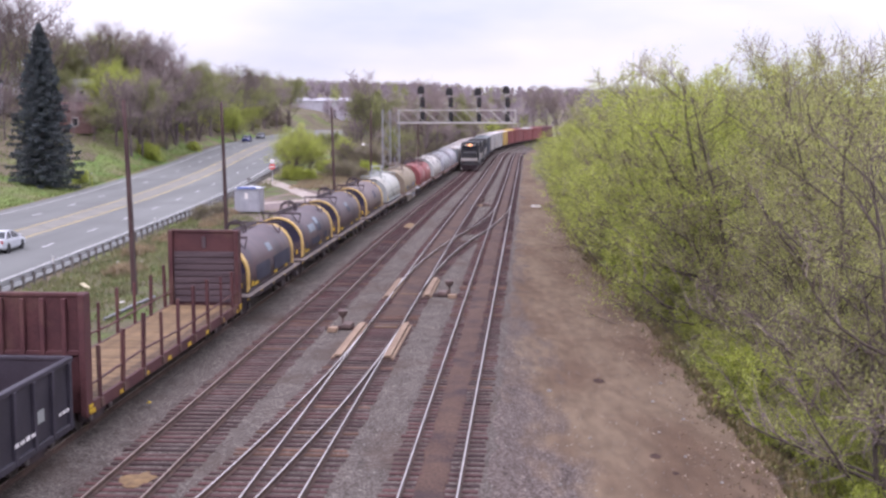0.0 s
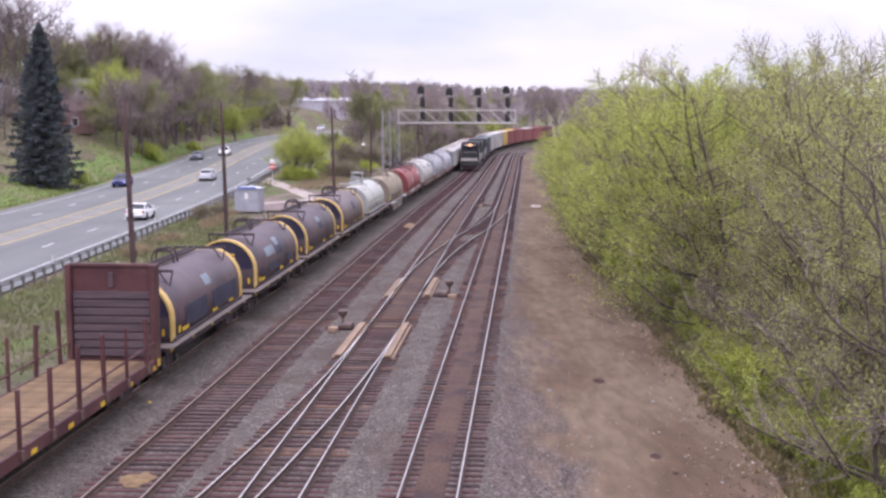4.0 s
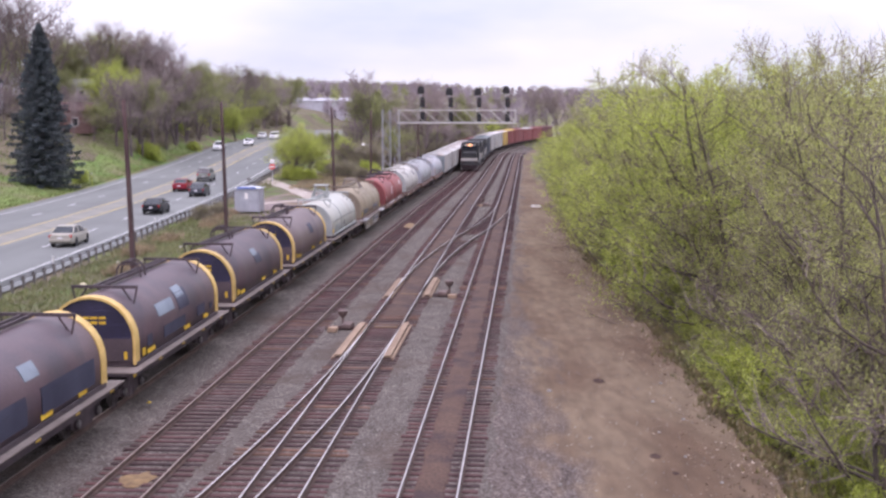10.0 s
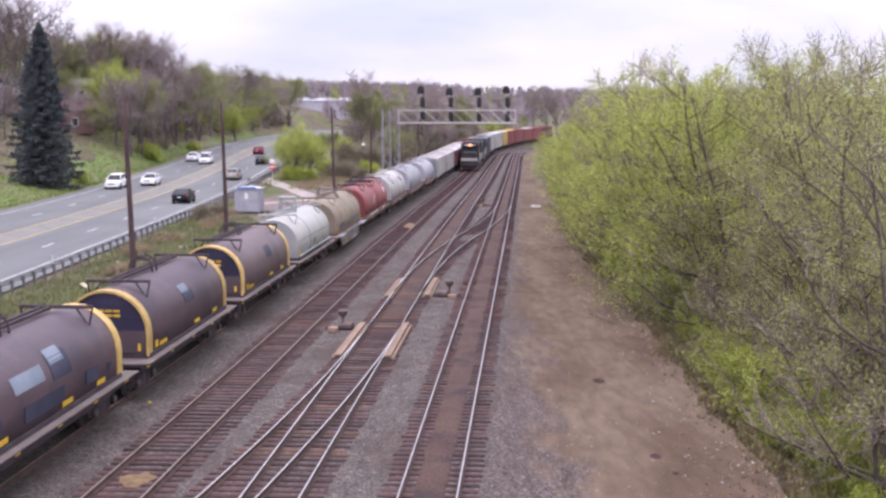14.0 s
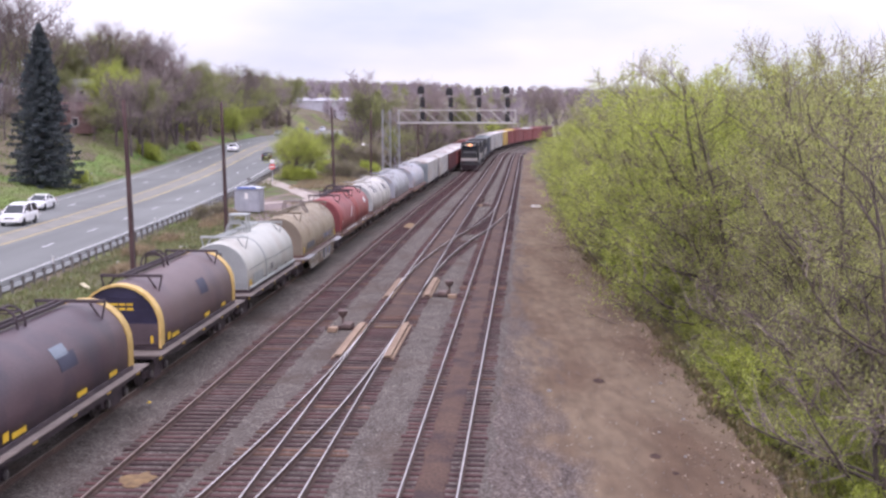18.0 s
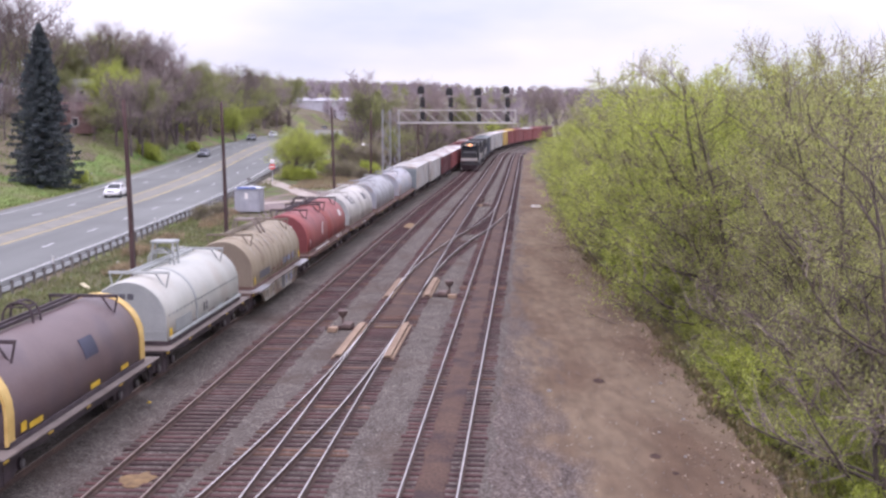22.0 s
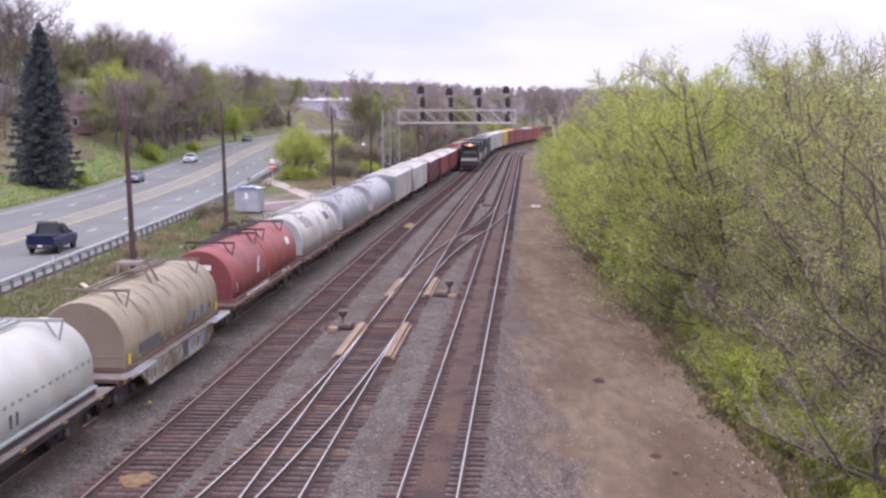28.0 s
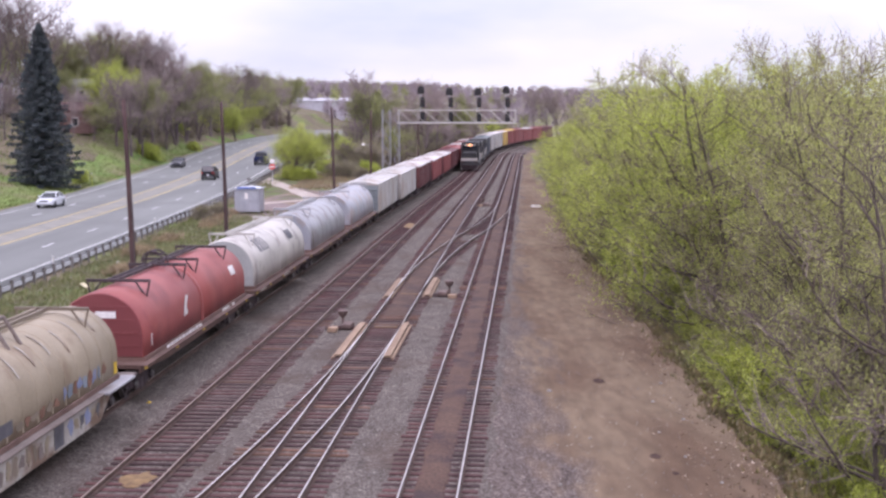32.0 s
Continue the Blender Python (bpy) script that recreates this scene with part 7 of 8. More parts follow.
for k in range(64):
    y = r6.uniform(200, 470)
    x0, x1 = -22 + road_dx(y), on_track(-12, y)[0] - 9
    if x1 - x0 < 4:
        continue
    sets[r6.choices(list(sets), (2.5, 1.0, 3, 1.2, 4))[0]].append((r6.uniform(x0, x1), y, r6.uniform(0.4, 0.75), r6.uniform(0, 360)))
for k in range(16):
    y = r6.uniform(250, 460)
    sets[r6.choices(list(sets), (2, 1, 3, 2, 0))[0]].append((line_x(y) + r6.uniform(10, 40), y, r6.uniform(0.6, 0.95), r6.uniform(0, 360)))
for k in range(46):
    y = r6.uniform(150, 300)
    x = -46 + road_dx(y) - r6.uniform(15, 32)
    if abs(x + 0.319 * y) > 4 or y > 190:
        sets[r6.choices(list(sets), (5, 1, 5, 0.6, 5))[0]].append((x, y, r6.uniform(0.5, 0.75), r6.uniform(0, 360)))
for k in range(80):
    y = r6.uniform(150, 420)
    x = -46 + road_dx(y) - 13 - 45 * r6.random()
    if abs(x + 0.319 * y) > 5 or y > 185:
        sets["bush_b"].append((x, y, r6.uniform(0.9, 1.8), r6.uniform(0, 360)))
TALL = {"bare_a": h1, "bare_b": h2, "bud_a": h3, "bud_b": h4}
TALL = {k: max(q[2] for q in v.twigs.v) for k, v in TALL.items()}
# the hill's skyline: kind, bearing, distance and the height to which the crown rises
HILL = (("bare_b", -0.333, 205, 0.110), ("bare_b", -0.356, 196, 0.104), ("bare_b", -0.314, 215, 0.086), ("bud_a", -0.350, 232, 0.066), ("bud_a", -0.336, 240, 0.064), ("bud_a", -0.325, 236, 0.060), ("bud_a", -0.313, 245, 0.060), ("bud_a", -0.302, 240, 0.060), ("bud_a", -0.291, 246, 0.060), ("bare_a", -0.281, 250, 0.066), ("bare_a", -0.288, 206, 0.022), ("bud_a", -0.280, 200, 0.012), ("bare_a", -0.296, 198, 0.014),
        ("bare_b", -0.270, 232, 0.082), ("bud_a", -0.266, 236, 0.066), ("bare_a", -0.262, 245, 0.074), ("bare_b", -0.254, 240, 0.070), ("bare_a", -0.247, 238, 0.066), ("bare_b", -0.241, 242, 0.070), ("bare_a", -0.235, 240, 0.064), ("bare_a", -0.227, 240, 0.062), ("bare_b", -0.221, 246, 0.056),
        ("bare_a", -0.213, 250, 0.052), ("bud_a", -0.205, 262, 0.044), ("bare_a", -0.197, 275, 0.040), ("bud_a", -0.186, 290, 0.043), ("bare_a", -0.176, 300, 0.039), ("bare_b", -0.163, 330, 0.047), ("bare_a", -0.152, 320, 0.036), ("bud_a", -0.143, 335, 0.034), ("bare_a", -0.133, 350, 0.031),
        ("bud_a", -0.124, 362, 0.029), ("bare_a", -0.113, 372, 0.027), ("bud_a", -0.101, 395, 0.025), ("bare_a", -0.09, 410, 0.023), ("bud_a", -0.078, 420, 0.022), ("bare_a", -0.065, 430, 0.021), ("bud_a", -0.052, 440, 0.020), ("bare_a", -0.038, 450, 0.018), ("bare_b", -0.024, 455, 0.017),
        ("bare_b", 0.05, 470, 0.018), ("bare_a", 0.073, 480, 0.024), ("bare_b", 0.091, 460, 0.021), ("bare_a", 0.103, 450, 0.019), ("bare_a", 0.083, 500, 0.022),
        ("bud_b", -0.272, 222, 0.046), ("bud_b", -0.260, 224, 0.044), ("bare_a", -0.262, 206, 0.036), ("bare_a", -0.250, 205, 0.034), ("bare_a", -0.241, 208, 0.030), ("bud_a", -0.302, 214, 0.036), ("bud_a", -0.318, 220, 0.038), ("bud_a", -0.244, 214, 0.030), ("bare_a", -0.233, 218, 0.040), ("bare_a", -0.222, 222, 0.034), ("bud_a", -0.214, 226, 0.030), ("bare_a", -0.206, 230, 0.032),
        ("bud_a", -0.196, 245, 0.024), ("bud_b", -0.176, 300, 0.016), ("bud_b", -0.163, 325, 0.015), ("bud_b", -0.154, 345, 0.013), ("bud_a", -0.168, 290, 0.026), ("bare_a", -0.187, 262, 0.026), ("bud_a", -0.154, 300, 0.024), ("bud_a", -0.139, 310, 0.018), ("bud_a", -0.118, 330, 0.014), ("bud_a", -0.093, 300, 0.010), ("bud_a", -0.07, 310, 0.010), ("bare_a", -0.105, 290, 0.012))
for kind, u, y, rise in HILL:
    while -48.5 < u * y - road_dx(y) < -23.0:
        y += 4
    sets[kind].append((u * y, y, (9.75 + rise * y - ground_z(u * y, y)) / TALL[kind], u * 9000))
sets["bush_b"] += [(-22.6, 117, 0.5, 0), (-22.0, 121.5, 0.45, 90), (-14.5, 188, 0.8, 200), (-12, 184, 0.6, 20), (-16.5, 190, 0.7, 60)]
sets["bud_a"] += [(-26.0, 206, 0.5, 20), (-25.2, 212, 0.5, 80), (-24.6, 219, 0.52, 140), (-23.4, 224, 0.5, 200), (-22.2, 229, 0.5, 260), (-21.0, 233, 0.48, 320), (-26.4, 226, 0.5, 45)]
sets["bud_b"] += [(-21.4, 179.5, 0.76, 30), (-19.9, 182, 0.66, 150), (-22.4, 187, 0.62, 270), (-66, 240, 0.8, 70), (-50, 300, 0.8, 0)]
for k in range(70):
    y = r6.uniform(212, 400)
    sets[r6.choices(["bush_b", "bare_a", "bud_a"], (6, 1.2, 1.0))[0]].append((on_track(-12, y)[0] - 5 - 17 * r6.random(), y, r6.uniform(0.45, 0.75) if k % 4 == 0 else r6.uniform(0.9, 1.3), r6.uniform(0, 360)))
for k in range(110):
    y = r6.uniform(218, 420)
    sets["bush_b"].append((-46 + road_dx(y) - r6.uniform(3.5, 10), y, r6.uniform(0.55, 1.0), r6.uniform(0, 360)))
for k in range(150):
    y = r6.uniform(185, 420)
    x = -46 + road_dx(y) - (5.5 if y > 240 else 12) - 24 * r6.random()
    sets["bush_b"].append((x, y, r6.uniform(0.8, 1.5), r6.uniform(0, 360)))
for name, tall in TALL.items():
    # low growth before the warehouse
    sets[name] = [q for q in sets[name] if not (q[1] < 495 and -0.124 < q[0] / q[1] < -0.074 and ground_z(q[0], q[1]) + q[2] * tall > 9.75 - 0.002 * q[1])]
# thickets nearer than the hill stay bushes of their own; the hill's scrub is past counting
near_bush = [q for q in sets["bush_b"] if q[0] > -30 + road_dx(q[1])]
scrub = [q for q in sets["bush_b"] if q[0] <= -30 + road_dx(q[1])]
sets["bush_b"] = near_bush
g = np.random.default_rng(41)
leaf_at, stick = [], []
for x, y, k, _ in scrub:
    n = int(760 * k)
    d = g.normal(0, 1, (n, 3))
    d[:, 2] = np.abs(d[:, 2])
    d /= np.linalg.norm(d, axis=1, keepdims=True)
    c = np.array([x, y, ground_z(x, y)])
    size = np.array([2.6, 2.6, 3.3]) * k
    tip = c + d * size * g.uniform(0.45, 1.08, (n, 1)) * (0.8 + 0.3 * np.sin(5 * np.arctan2(d[:, 1:2], d[:, 0:1]) + x))
    leaf_at.append(tip + g.normal(0, 0.12, (n, 3)))
    root = c + (tip - c) * g.uniform(0.25, 0.6, (n, 1)) * np.array([0.8, 0.8, 1])
    side = np.stack([g.normal(0, 0.045, n), g.normal(0, 0.045, n), np.zeros(n)], 1)
    stick.append(np.stack([root - side, root + side, tip + g.normal(0, 0.15, (n, 3))], 1).reshape(-1, 3))
v = np.concatenate(stick)
solid("hillside_scrub", raw_mesh("hillside_scrub", v.tolist(), [(i, i + 1, i + 2) for i in range(0, len(v), 3)]), "twig_purple", "tangled brown scrub on the hillside", "scrub", kind="stuff")
solid("scrub_leaves", leaf_quads(np.concatenate(leaf_at), 0.24, g), "scrub", "first olive leaves on the hillside scrub", "scrub", kind="stuff")
for name, proto in (("bare_a", bare_a), ("bare_b", bare_b), ("bud_a", bud_a), ("bud_b", bud_b), ("bush_b", bush_b)):
    place_copies(proto, sets[name])
place_copies(bush_g, [(-50.6, 214, 0.8, 70), (-49.4, 212, 0.65, 20), (-56, 262, 0.9, 170), (-57, 290, 0.9, 210), (-55, 320, 1.0, 250), (-60, 186, 0.9, 330), (-50, 250, 0.6, 30), (-22.2, 179, 0.6, 0), (-20.6, 177.5, 0.6, 90), (-19.2, 179, 0.5, 200), (-12.6, 206, 0.55, 120), (-52.5, 134, 0.8, 20), (-48.5, 166, 0.5, 250), (-18.3, 194, 0.7, 300), (-11.0, 199, 0.5, 10)])

# far woods: too many trees to count, each a fan of thin upright limbs
g = np.random.default_rng(17)
# the bare woods get their haze from the paled twig colour
for name, leafm, n, words in (("far_woods", "woods", 2200, "purple-brown bare woods on the far hills, haze painted into their colour"), ("far_woods", "leaf_haze", 500, "olive-green budding woods on the far hills")):
    tri = []
    for k in range(n):
        y = g.uniform(450, 1250)
        x = g.uniform(-0.50, 0.32) * y
        if abs(x - line_x(min(y, 560))) < 16 and y < 560:
            continue
        z = ground_z(x, y)
        h = g.uniform(7, 13)
        m = 90
        c = g.normal(0, 1, (m, 3))
        c /= np.linalg.norm(c, axis=1, keepdims=True)
        start = np.array([x, y, z + h * 0.48]) + c * np.array([2.6, 2.6, h * 0.5]) * g.uniform(0.15, 0.75, (m, 1))
        end = start + c * g.uniform(0.8, 1.6, (m, 1)) + np.stack([g.normal(0, 0.6, m), g.normal(0, 0.6, m), g.uniform(0.2, 1.6, m)], 1)
        w = np.stack([np.full(m, 0.17), np.zeros(m), g.uniform(-0.1, 0.1, m)], 1)
        tri.append(np.stack([start - w, start + w, end], 1).reshape(-1, 3))
    v = np.concatenate(tri)
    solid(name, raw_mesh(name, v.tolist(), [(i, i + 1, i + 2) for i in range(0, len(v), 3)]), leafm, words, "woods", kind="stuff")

# grass and weeds on the verge
g = np.random.default_rng(19)


def tufts(name, n, place, size, material, label):
    c = np.array([place() for _ in range(n)])
    k = 5
    p = np.repeat(c, k, axis=0)
    a = g.uniform(0, 6.28, len(p))
    w = size * g.uniform(0.5, 1.4, len(p))
    base = p + np.stack([np.cos(a), np.sin(a), a * 0], 1) * (0.10 * g.random(len(p)))[:, None]
    side = np.stack([-np.sin(a), np.cos(a), a * 0], 1) * 0.03
    tip = base + np.stack([np.cos(a) * 0.4, np.sin(a) * 0.4, a * 0 + 1], 1) * w[:, None]
    v = np.stack([base - side, base + side, tip], 1).reshape(-1, 3)
    f = [(i, i + 1, i + 2) for i in range(0, len(v), 3)]
    solid(name, raw_mesh(name, [tuple(q) for q in v.tolist()], f), material, label, "grass", kind="stuff")


def verge():
    y = 36 + 139 * g.random()
    x0, x1 = -24.2 + road_dx(y), on_track(-17.2, y)[0]
    x = g.uniform(x0, x1)
    if y > 128 and x > -22.5:
        y = g.uniform(60, 120)
        x = g.uniform(-24, -18)
    return (x, y, ground_z(x, y))


def bank():
    y = g.uniform(125, 260)
    x = -46 + road_dx(y) - 22 * g.random() ** 1.5
    return (x, y, ground_z(x, y))


def rim():
    y = 27 + 100 * g.random() ** 1.6
    o = path_rim(y) + g.normal(0.35, 0.45)
    x = line_x(y) + o
    return (x, y, max(ground_z(x, y), -0.9) if o > path_rim(y) + 0.3 else dirt_z(o))


tufts("rim_weeds", 3200, rim, 0.17, "blade_rim", "dry weeds along the edge of the dirt road, coloured darker for shade")
def lot():
    y = g.uniform(160, 192)
    x = g.uniform(-20, -12)
    return (x, y, ground_z(x, y) + 0.05)


tufts("dry_weeds", 1000, lot, 0.42, "blade_dry", "orange-brown dry weeds beside the gravel drive")
tufts("verge_grass", 8000, verge, 0.30, "blade", "rough green and straw grass beside the tracks")
tufts("bank_grass", 12000, bank, 0.24, "blade_bank", "green grass on the roadside bank")


def dry_patch():
    k = g.integers(0, 6)
    x, y, w = ((-21.3, 117.0, 1.0), (-21.0, 111.0, 0.8), (-22.3, 90.0, 1.0), (-20.5, 79.0, 0.9), (-22.0, 99.0, 0.9), (-21.6, 124.0, 1.1))[k]
    x, y = x + g.normal(0, 0.5) * w, y + g.normal(0, 1.3) * w
    return (x, y, ground_z(x, y))


tufts("dry_weeds", 1300, dry_patch, 0.55, "blade_dry", "orange-brown dry weeds in the verge")


def fleck_spot():
    y = 27 + 75 * g.random() ** 1.7
    o = path_rim(y) - abs(g.normal(0, 1.3)) + 0.3
    return (line_x(y) + o, y, dirt_z(o) + 0.035)


fl = leaf_quads(np.array([fleck_spot() for _ in range(3600)]), 0.095, g, 0.25)
solid("dead_leaves", fl, "dead_leaf", "dead leaves and twigs scattered on the dirt road", "leaves", kind="stuff")

# loose stones and litter
sv, sf = [], []
for k in range(4200):
    y = 27 + 40 * g.random() ** 1.4
    o = g.choice([g.uniform(1.5, 8.0), g.uniform(-2.6, -1.4), g.uniform(-11.0, -9.6), g.uniform(-6.8, -5.4)])
    x, _, _ = on_track(float(o), float(y))
    z = dirt_z(o) + 0.02 if o > 1.4 else -0.215
    r = g.uniform(0.015, 0.035)
    q = [(x + r * g.uniform(-1.2, -0.5), y, z), (x, y - r * g.uniform(0.5, 1.2), z), (x + r * g.uniform(0.5, 1.2), y, z), (x, y + r * g.uniform(0.5, 1.2), z), (x, y, z + r), (x, y, z - r)]
    i = len(sv)
    sv += q
    sf += [(i, i + 1, i + 4), (i + 1, i + 2, i + 4), (i + 2, i + 3, i + 4), (i + 3, i, i + 4)]
solid("loose_stones", raw_mesh("loose_stones", [tuple(map(float, q)) for q in sv], sf), "stones", "scattered pale ballast stones", "stones", kind="stuff")
for x, y, s in ((-22.3, 84.4, 0.24), (-19.8, 94.0, 0.26), (-18.9, 98.0, 0.18), (-20.6, 84.5, 0.16), (-17.4, 66.5, 0.2)):
    b = Build().lathe([(-s, 0.02), (-s * 0.9, s * 0.3), (0, s * 0.34), (s * 0.9, s * 0.3), (s, 0.02)], (0, 0, 0), "x", 9)
    solid("litter", b, "litter", "pale crumpled litter lying in the verge", "litter", "verge litter", m=pose(x, y, ground_z(x, y) + s * 0.25, 0, 10, x * 90))
solid("litter", Build().box(-0.5, 0.5, -0.14, 0.14, 0, 0.07, 0.02).box(0.3, 0.56, -0.08, 0.12, 0.05, 0.1, 0.02), "arch_pale", "pale yellow broken board lying in the verge", "litter", "verge litter", m=pose(-20.8, 71.6, ground_z(-20.8, 71.6) + 0.16, 0, 12, -50))
old_pipe = Build().pipe([(on_track(-18.3, y)[0] + dx, y, ground_z(on_track(-18.3, y)[0], y) + 0.16) for y, dx in ((60.5, 0.0), (62.5, 0.08), (65.0, 0.05), (68.2, 0.2))], 0.085, 8)
solid("old_pipe", old_pipe, "galv_worn", "pale grey discarded pipe lying beside the track", "pipe")
solid("stone", Build().loft([[(0.07 * math.cos(a) * k, 0.09 * math.sin(a) * k, z) for a in (0.2, 1.3, 2.5, 3.6, 4.9, 5.7)] for k, z in ((1, -0.03), (1.05, 0.03), (0.6, 0.07))]), "mark_yellow", "yellow painted stone lying on the ballast", "stone", m=pose(-10.07, 41.76, -0.2))
solid("concrete_block", Build().loft([[(-0.5, -0.3, 0), (0.5, -0.35, 0), (0.45, 0.3, 0), (-0.5, 0.35, 0)], [(-0.35, -0.2, 0.42), (0.4, -0.25, 0.38), (0.35, 0.2, 0.35), (-0.4, 0.22, 0.4)]]), "litter", "pale broken concrete block beside the dirt road", "concrete block", m=pose(9.9, 132, -0.55, 0, 0, 20))


def blot(name, x, y, rx, ry, z, material, label, category, seed):
    """A low ragged patch lying on the ground."""
    r = random.Random(seed)
    ring = [(math.cos(a) * rx * r.uniform(0.7, 1.15), math.sin(a) * ry * r.uniform(0.7, 1.15)) for a in (2 * math.pi * k / 14 for k in range(14))]
    v = [(px, py, -0.02) for px, py in ring] + [(px * 0.6, py * 0.6, 0.012) for px, py in ring] + [(0, 0, 0.018)]
    f = [(k, (k + 1) % 14, 14 + (k + 1) % 14, 14 + k) for k in range(14)] + [(14 + k, 14 + (k + 1) % 14, 28) for k in range(14)]
    return solid(name, raw_mesh(name, v, f), material, label, category, m=pose(x, y, z))


blot("spill", -8.3, 32.8, 0.55, 0.8, -0.165, "spill", "yellow-brown spill between the rails", "spill", 1)
blot("spill", -2.9, 108.0, 0.5, 3.0, -0.165, "spill", "yellow-brown spill between the far rails", "spill", 2)
# the hollows are thin, almost flat patches in a darker brown
blot("dirt_hollow", 5.94, 46.5, 0.24, 0.5, dirt_z(5.2) + 0.03, "hollow", "dark brown hollow in the dirt road", "hollow", 3)
blot("dirt_hollow", 6.33, 36.1, 0.24, 0.36, dirt_z(6.3) + 0.03, "hollow", "dark brown hollow in the dirt road", "hollow", 4)
blot("dirt_hollow", 6.6, 34.3, 0.14, 0.2, dirt_z(6.6) + 0.03, "hollow", "small dark hollow in the dirt road", "hollow", 5)
for x, y, r in ((3.87, 44.4, 0.09), (4.6, 38.0, 0.05), (7.2, 36.0, 0.05), (6.6, 31.8, 0.06), (8.0, 40.5, 0.06), (3.2, 33.0, 0.05), (7.7, 33.4, 0.05), (6.9, 38.8, 0.05), (7.4, 43.0, 0.06), (8.2, 46.0, 0.06)):
    o = x - line_x(y)
    solid("stone", Build().loft([[(r * math.cos(a) * k, r * math.sin(a) * k * 1.2, z * r) for a in (0.3, 1.5, 2.6, 3.7, 4.9, 5.8)] for k, z in ((1.0, -0.3), (1.1, 0.2), (0.6, 0.75))]), "stones", "pale stone lying on the dirt road", "stone", "stones on the dirt road", m=pose(x, y, dirt_z(o) + 0.03, 0, 0, x * 50))


# ---- buildings ----
def house(x, y, w, d, h, wall, label, turn=0, z=None, roof="roof_grey", pitch=0.35, rows=1, cols=4):
    t = thing("house" if w < 15 else "warehouse", pose(x, y, ground_z(x, y) - 0.3 if z is None else z, 0, 0, turn), label, "building", "hillside buildings")
    part("wall", Build().box(-w / 2, w / 2, -d / 2, d / 2, 0, h, 0.03), wall, t)
    rz = h + d * 0.5 * pitch
    part("roof", Build().loft([[(xx, -d / 2 - 0.4, h - 0.1), (xx, 0, rz), (xx, d / 2 + 0.4, h - 0.1), (xx, d / 2 + 0.4, h + 0.1), (xx, 0, rz + 0.22), (xx, -d / 2 - 0.4, h + 0.1)] for xx in (-w / 2 - 0.4, w / 2 + 0.4)]), roof, t)
    for r in range(rows):
        for c in range(cols):
            wx, wz = -w / 2 + (c + 0.5) * w / cols, 1.2 + r * (h / rows)
            win = part("window", Build().box(wx - 0.55, wx + 0.55, -d / 2 - 0.05, -d / 2 + 0.02, wz, wz + 1.4), "letter_white", t)
            part("pane", Build().box(wx - 0.45, wx + 0.45, -d / 2 - 0.07, -d / 2 - 0.05, wz + 0.1, wz + 1.3), "glass", win)
    return t


house(-66.9, 232, 8, 7, 6.2, "house_white", "white clapboard house on the wooded hill", 15, rows=2, cols=3)
house(-82.0, 235, 10, 8, 5.5, "house_white", "white house half hidden by the spruce", 5, rows=2, cols=4)
house(-60, 205, 4.8, 7, 3.6, "brick_red", "small brown brick house behind the trees", 10, roof="tie", cols=1)
house(-78, 205, 9, 7, 5, "house_grey", "pale grey house among bare trees", -10, rows=2, cols=3)
house(-47, 500, 26, 18, 7.5, "house_grey", "long pale grey warehouse with a low white roof", 6, z=6.2, roof="house_grey", pitch=0.12, cols=7)


# ---- what moves ----
ROLLED = [(0, 0), (1, 3.05), (2, 6.2), (3, 9.3), (3.5, 10.9), (5.5, 17.1), (6, 18.6), (7, 21.75), (8, 24.8), (9, 27.8), (10, 30.85), (11, 33.9), (12, 37.05), (13, 40.2), (14, 43.3), (14.5, 44.9), (16.5, 51.2), (17, 52.8),
          (18, 56.05), (19, 59.35), (20, 62.65), (21, 66.0), (22, 69.2), (23, 72.4), (24, 75.5), (25, 78.7), (25.5, 80.25), (27.5, 86.5), (28, 88.1), (29, 91.3), (30, 94.55), (31, 97.7), (32, 100.9)]
LANE = {"R1": -28.7, "R2": -32.3, "L1": -38.4, "L2": -41.7}


def drive(car, lane, rows, turn):
    out = []
    for t, y in rows:
        h = math.degrees(math.atan(road_dx(y + 1) - road_dx(y - 1)) / 2)
        p = math.degrees(math.atan(road_z(y + 1) - road_z(y - 1)) / 2)
        out.append((t, pose(LANE[lane] + road_dx(y), y, road_z(y) + 0.01, p if turn == 0 else -p, 0, turn - h)))
    walk(car, out)


def roll_wheels():
    """Turns the wheelsets of the near cars as the train rolls."""
    ts, ds = [r[0] for r in ROLLED], [r[1] for r in ROLLED]
    for car, s in TRAIN:
        if s > 215:
            continue
        for t in car.children:
            if not t.name.startswith("truck"):
                continue
            for w in t.children:
                at = w.location.copy()
                rows = []
                for k in range(161):
                    u = k * 0.2
                    a = -math.degrees(float(np.interp(u, ts, ds)) / 0.46)
                    rows.append((u, pose(at.x, at.y, at.z, -a, 0, 0)))
                walk(w, rows)


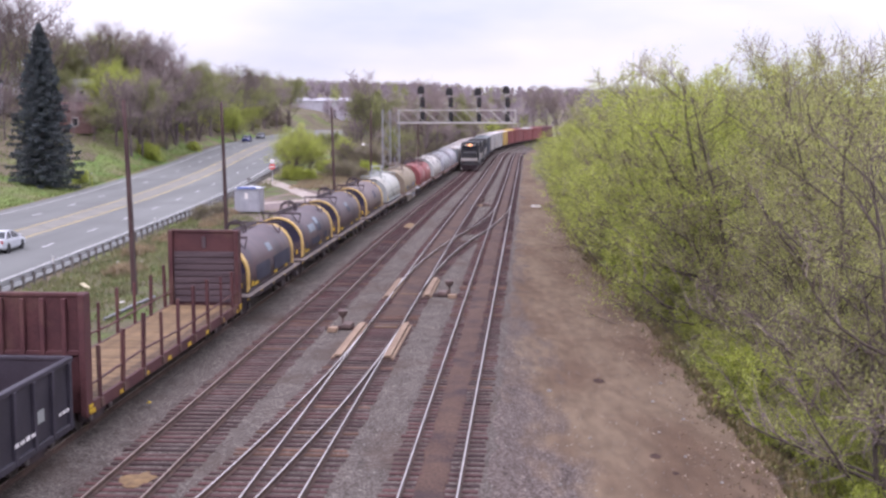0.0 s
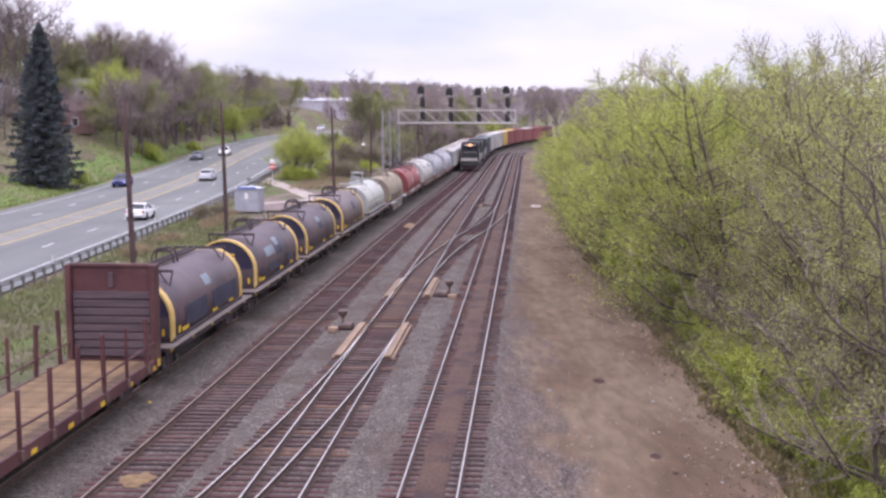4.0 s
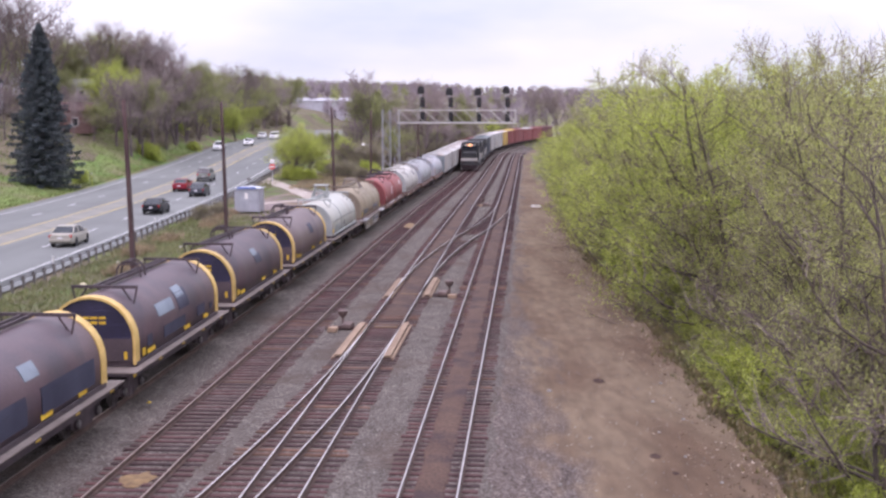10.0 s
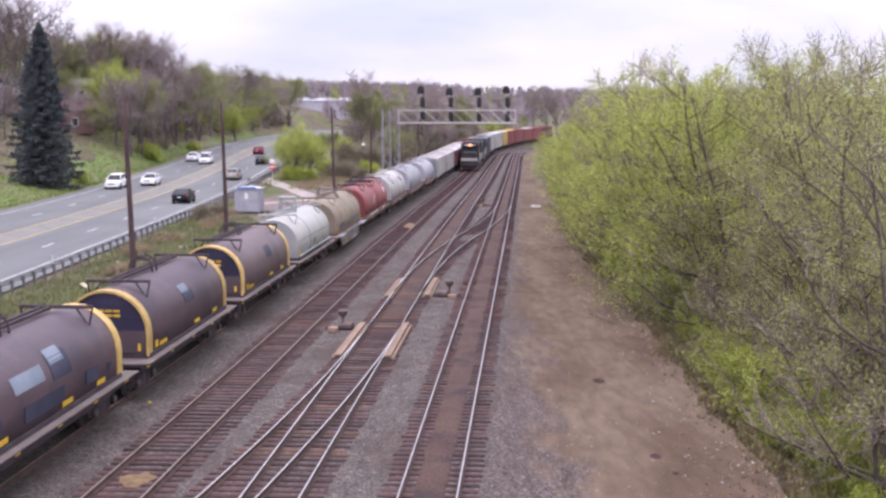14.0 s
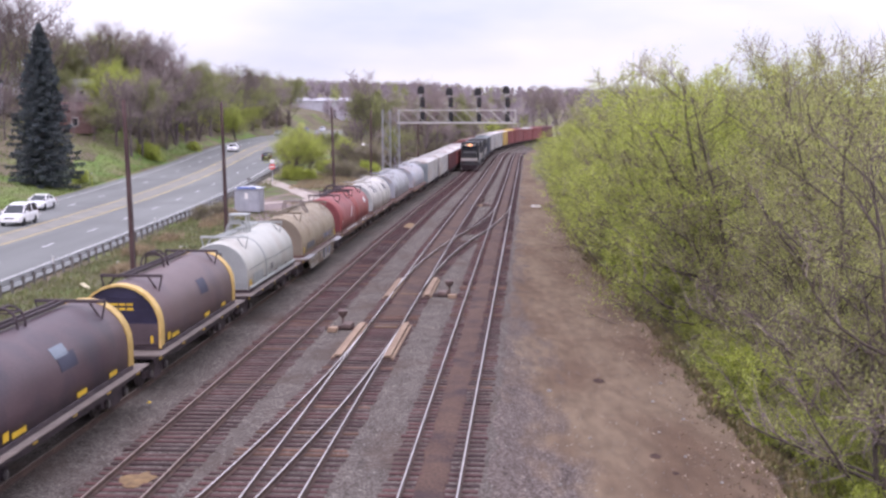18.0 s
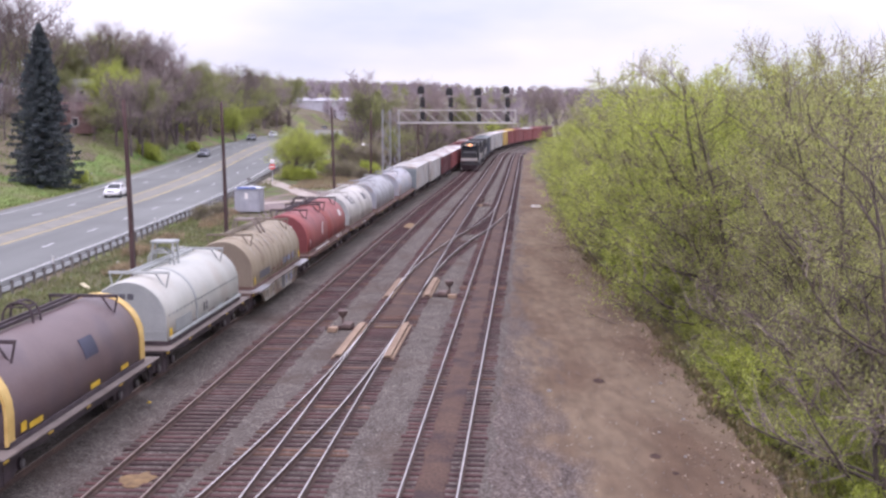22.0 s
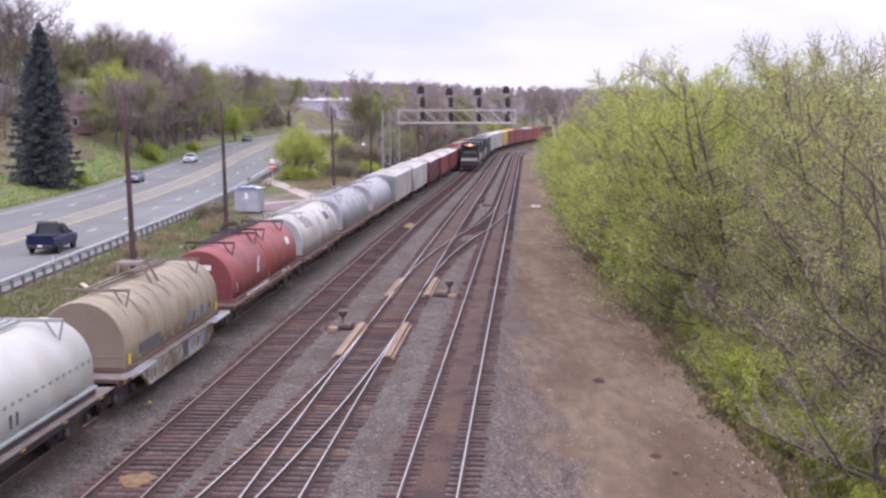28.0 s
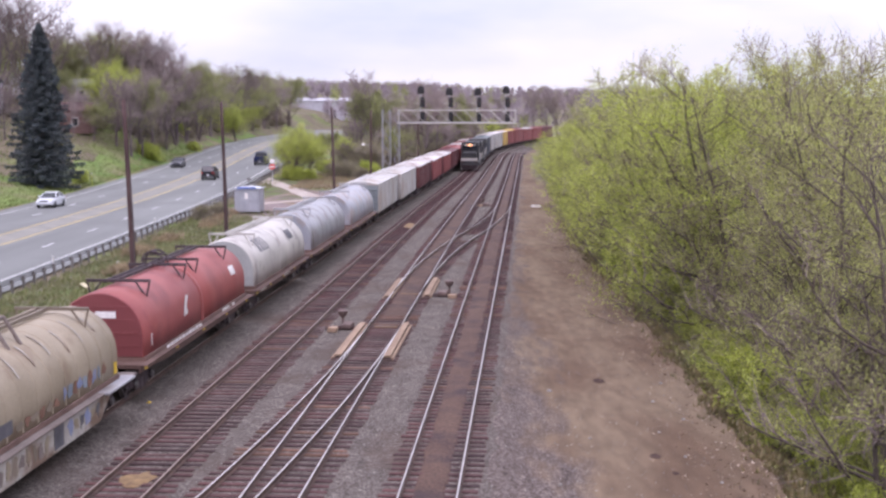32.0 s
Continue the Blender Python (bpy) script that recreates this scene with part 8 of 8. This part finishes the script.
def motions():
    roll_wheels()
    for car, s in TRAIN:
        walk(car, [(t, rail_pose(-12, s - d)) for t, d in ROLLED])
    drive(CARS[0], "R2", [(0.0, 90.7), (1.4, 118.4), (2.8, 148.2), (4.2, 179.5), (5.6, 214.0), (7.0, 248.9), (32.0, 848.9)], 180)
    drive(CARS[1], "L2", [(0.0, 298.0), (1.0, 263.5), (2.0, 230.0), (3.0, 195.0), (3.5, 178.5), (4.12, 160.0), (5.5, 123.0), (32.0, -480.8)], 0)
    drive(CARS[2], "L2", [(0.0, 320.4), (1.29, 290.1), (2.57, 259.3), (3.86, 228.6), (5.14, 198.3), (6.43, 169.1), (7.71, 141.5), (9.0, 116.0), (32.0, -339.2)], 0)
    drive(CARS[3], "L1", [(0.0, 360.0), (1.36, 314.1), (2.71, 273.9), (4.07, 237.5), (5.43, 203.5), (6.79, 171.1), (8.14, 139.8), (9.5, 110.0), (32.0, -384.0)], 0)
    drive(CARS[4], "R1", [(0.0, 23.0), (2.5, 83.0), (3.0, 94.7), (3.7, 111.0), (4.9, 137.5), (6.1, 165.8), (7.3, 195.6), (8.5, 229.3), (32.0, 793.3)], 180)
    drive(CARS[5], "L2", [(0.0, 509.1), (7.5, 329.1), (8.9, 283.8), (10.3, 248.3), (11.7, 214.9), (13.1, 180.9), (14.5, 148.4), (32.0, -258.6)], 0)
    drive(CARS[6], "R2", [(0.0, -28.1), (6.0, 94.7), (7.4, 123.4), (8.8, 149.6), (10.2, 177.7), (11.6, 210.6), (13.0, 250.1), (32.0, 706.1)], 180)
    drive(CARS[7], "R2", [(0.0, -12.5), (7.0, 101.9), (8.4, 124.7), (9.8, 151.9), (11.2, 182.1), (12.6, 213.3), (14.0, 242.9), (32.0, 623.8)], 180)
    drive(CARS[8], "R1", [(0.0, -55.2), (7.0, 87.2), (8.2, 111.7), (9.4, 135.7), (10.6, 160.2), (11.8, 186.3), (13.0, 216.0), (32.0, 672.0)], 180)
    drive(CARS[9], "R1", [(0.0, -77.7), (8.0, 84.4), (9.2, 108.7), (10.4, 132.1), (11.6, 157.1), (12.8, 184.2), (14.0, 212.5), (32.0, 637.1)], 180)
    drive(CARS[10], "L1", [(0.0, 527.0), (9.0, 311.0), (10.25, 268.0), (11.5, 230.3), (12.75, 196.4), (14.0, 165.7), (15.25, 138.0), (16.5, 114.2), (32.0, -180.8)], 0)
    drive(CARS[11], "R1", [(0.0, -104.7), (9.5, 84.9), (10.75, 109.9), (12.0, 134.8), (13.25, 160.5), (14.5, 187.7), (32.0, 568.4)], 180)
    drive(CARS[12], "L2", [(0.0, 559.5), (10.0, 323.2), (11.21, 294.6), (12.43, 262.8), (13.64, 230.6), (14.86, 199.6), (16.07, 170.8), (17.29, 143.9), (18.5, 117.8), (32.0, -172.4)], 0)
    drive(CARS[13], "L1", [(0.0, 560.8), (11.0, 296.8), (12.4, 262.8), (13.8, 220.3), (15.2, 178.6), (16.6, 142.5), (18.0, 112.2), (32.0, -190.3)], 0)
    drive(CARS[14], "R1", [(0.0, -116.6), (11.0, 84.2), (12.4, 109.7), (13.8, 134.4), (15.2, 161.8), (16.6, 192.4), (18.0, 223.6), (32.0, 535.2)], 180)
    drive(CARS[15], "L1", [(0.0, 691.9), (16.5, 295.9), (17.9, 254.4), (19.3, 215.7), (20.7, 178.8), (22.1, 144.3), (23.5, 115.0), (32.0, -63.2)], 0)
    drive(CARS[16], "L2", [(0.0, 777.1), (19.0, 321.1), (20.3, 279.4), (21.6, 244.2), (22.9, 211.9), (24.2, 180.4), (25.5, 148.9), (32.0, -7.1)], 0)
    drive(CARS[17], "L2", [(0.0, 825.8), (21.5, 317.2), (22.8, 286.5), (24.1, 257.0), (25.4, 227.9), (26.7, 199.0), (28.0, 170.8), (29.3, 144.2), (30.6, 121.0), (32.0, 96.1)], 0)
    drive(CARS[18], "L2", [(0.0, 795.1), (23.5, 308.0), (24.71, 282.9), (25.93, 261.5), (27.14, 236.5), (28.36, 209.6), (29.57, 182.5), (30.79, 156.6), (32.0, 132.2)], 0)
    drive(CARS[19], "L2", [(0.0, 970.5), (27.5, 310.5), (29.0, 272.7), (30.5, 238.6), (32.0, 204.9)], 0)
    drive(CARS[20], "R1", [(0.0, -581.1), (28.0, 90.9), (29.33, 129.8), (30.67, 167.7), (32.0, 212.1)], 180)
    drive(CARS[21], "R2", [(0.0, -594.1), (28.6, 92.3), (30.3, 133.5), (32.0, 177.1)], 180)


motions()
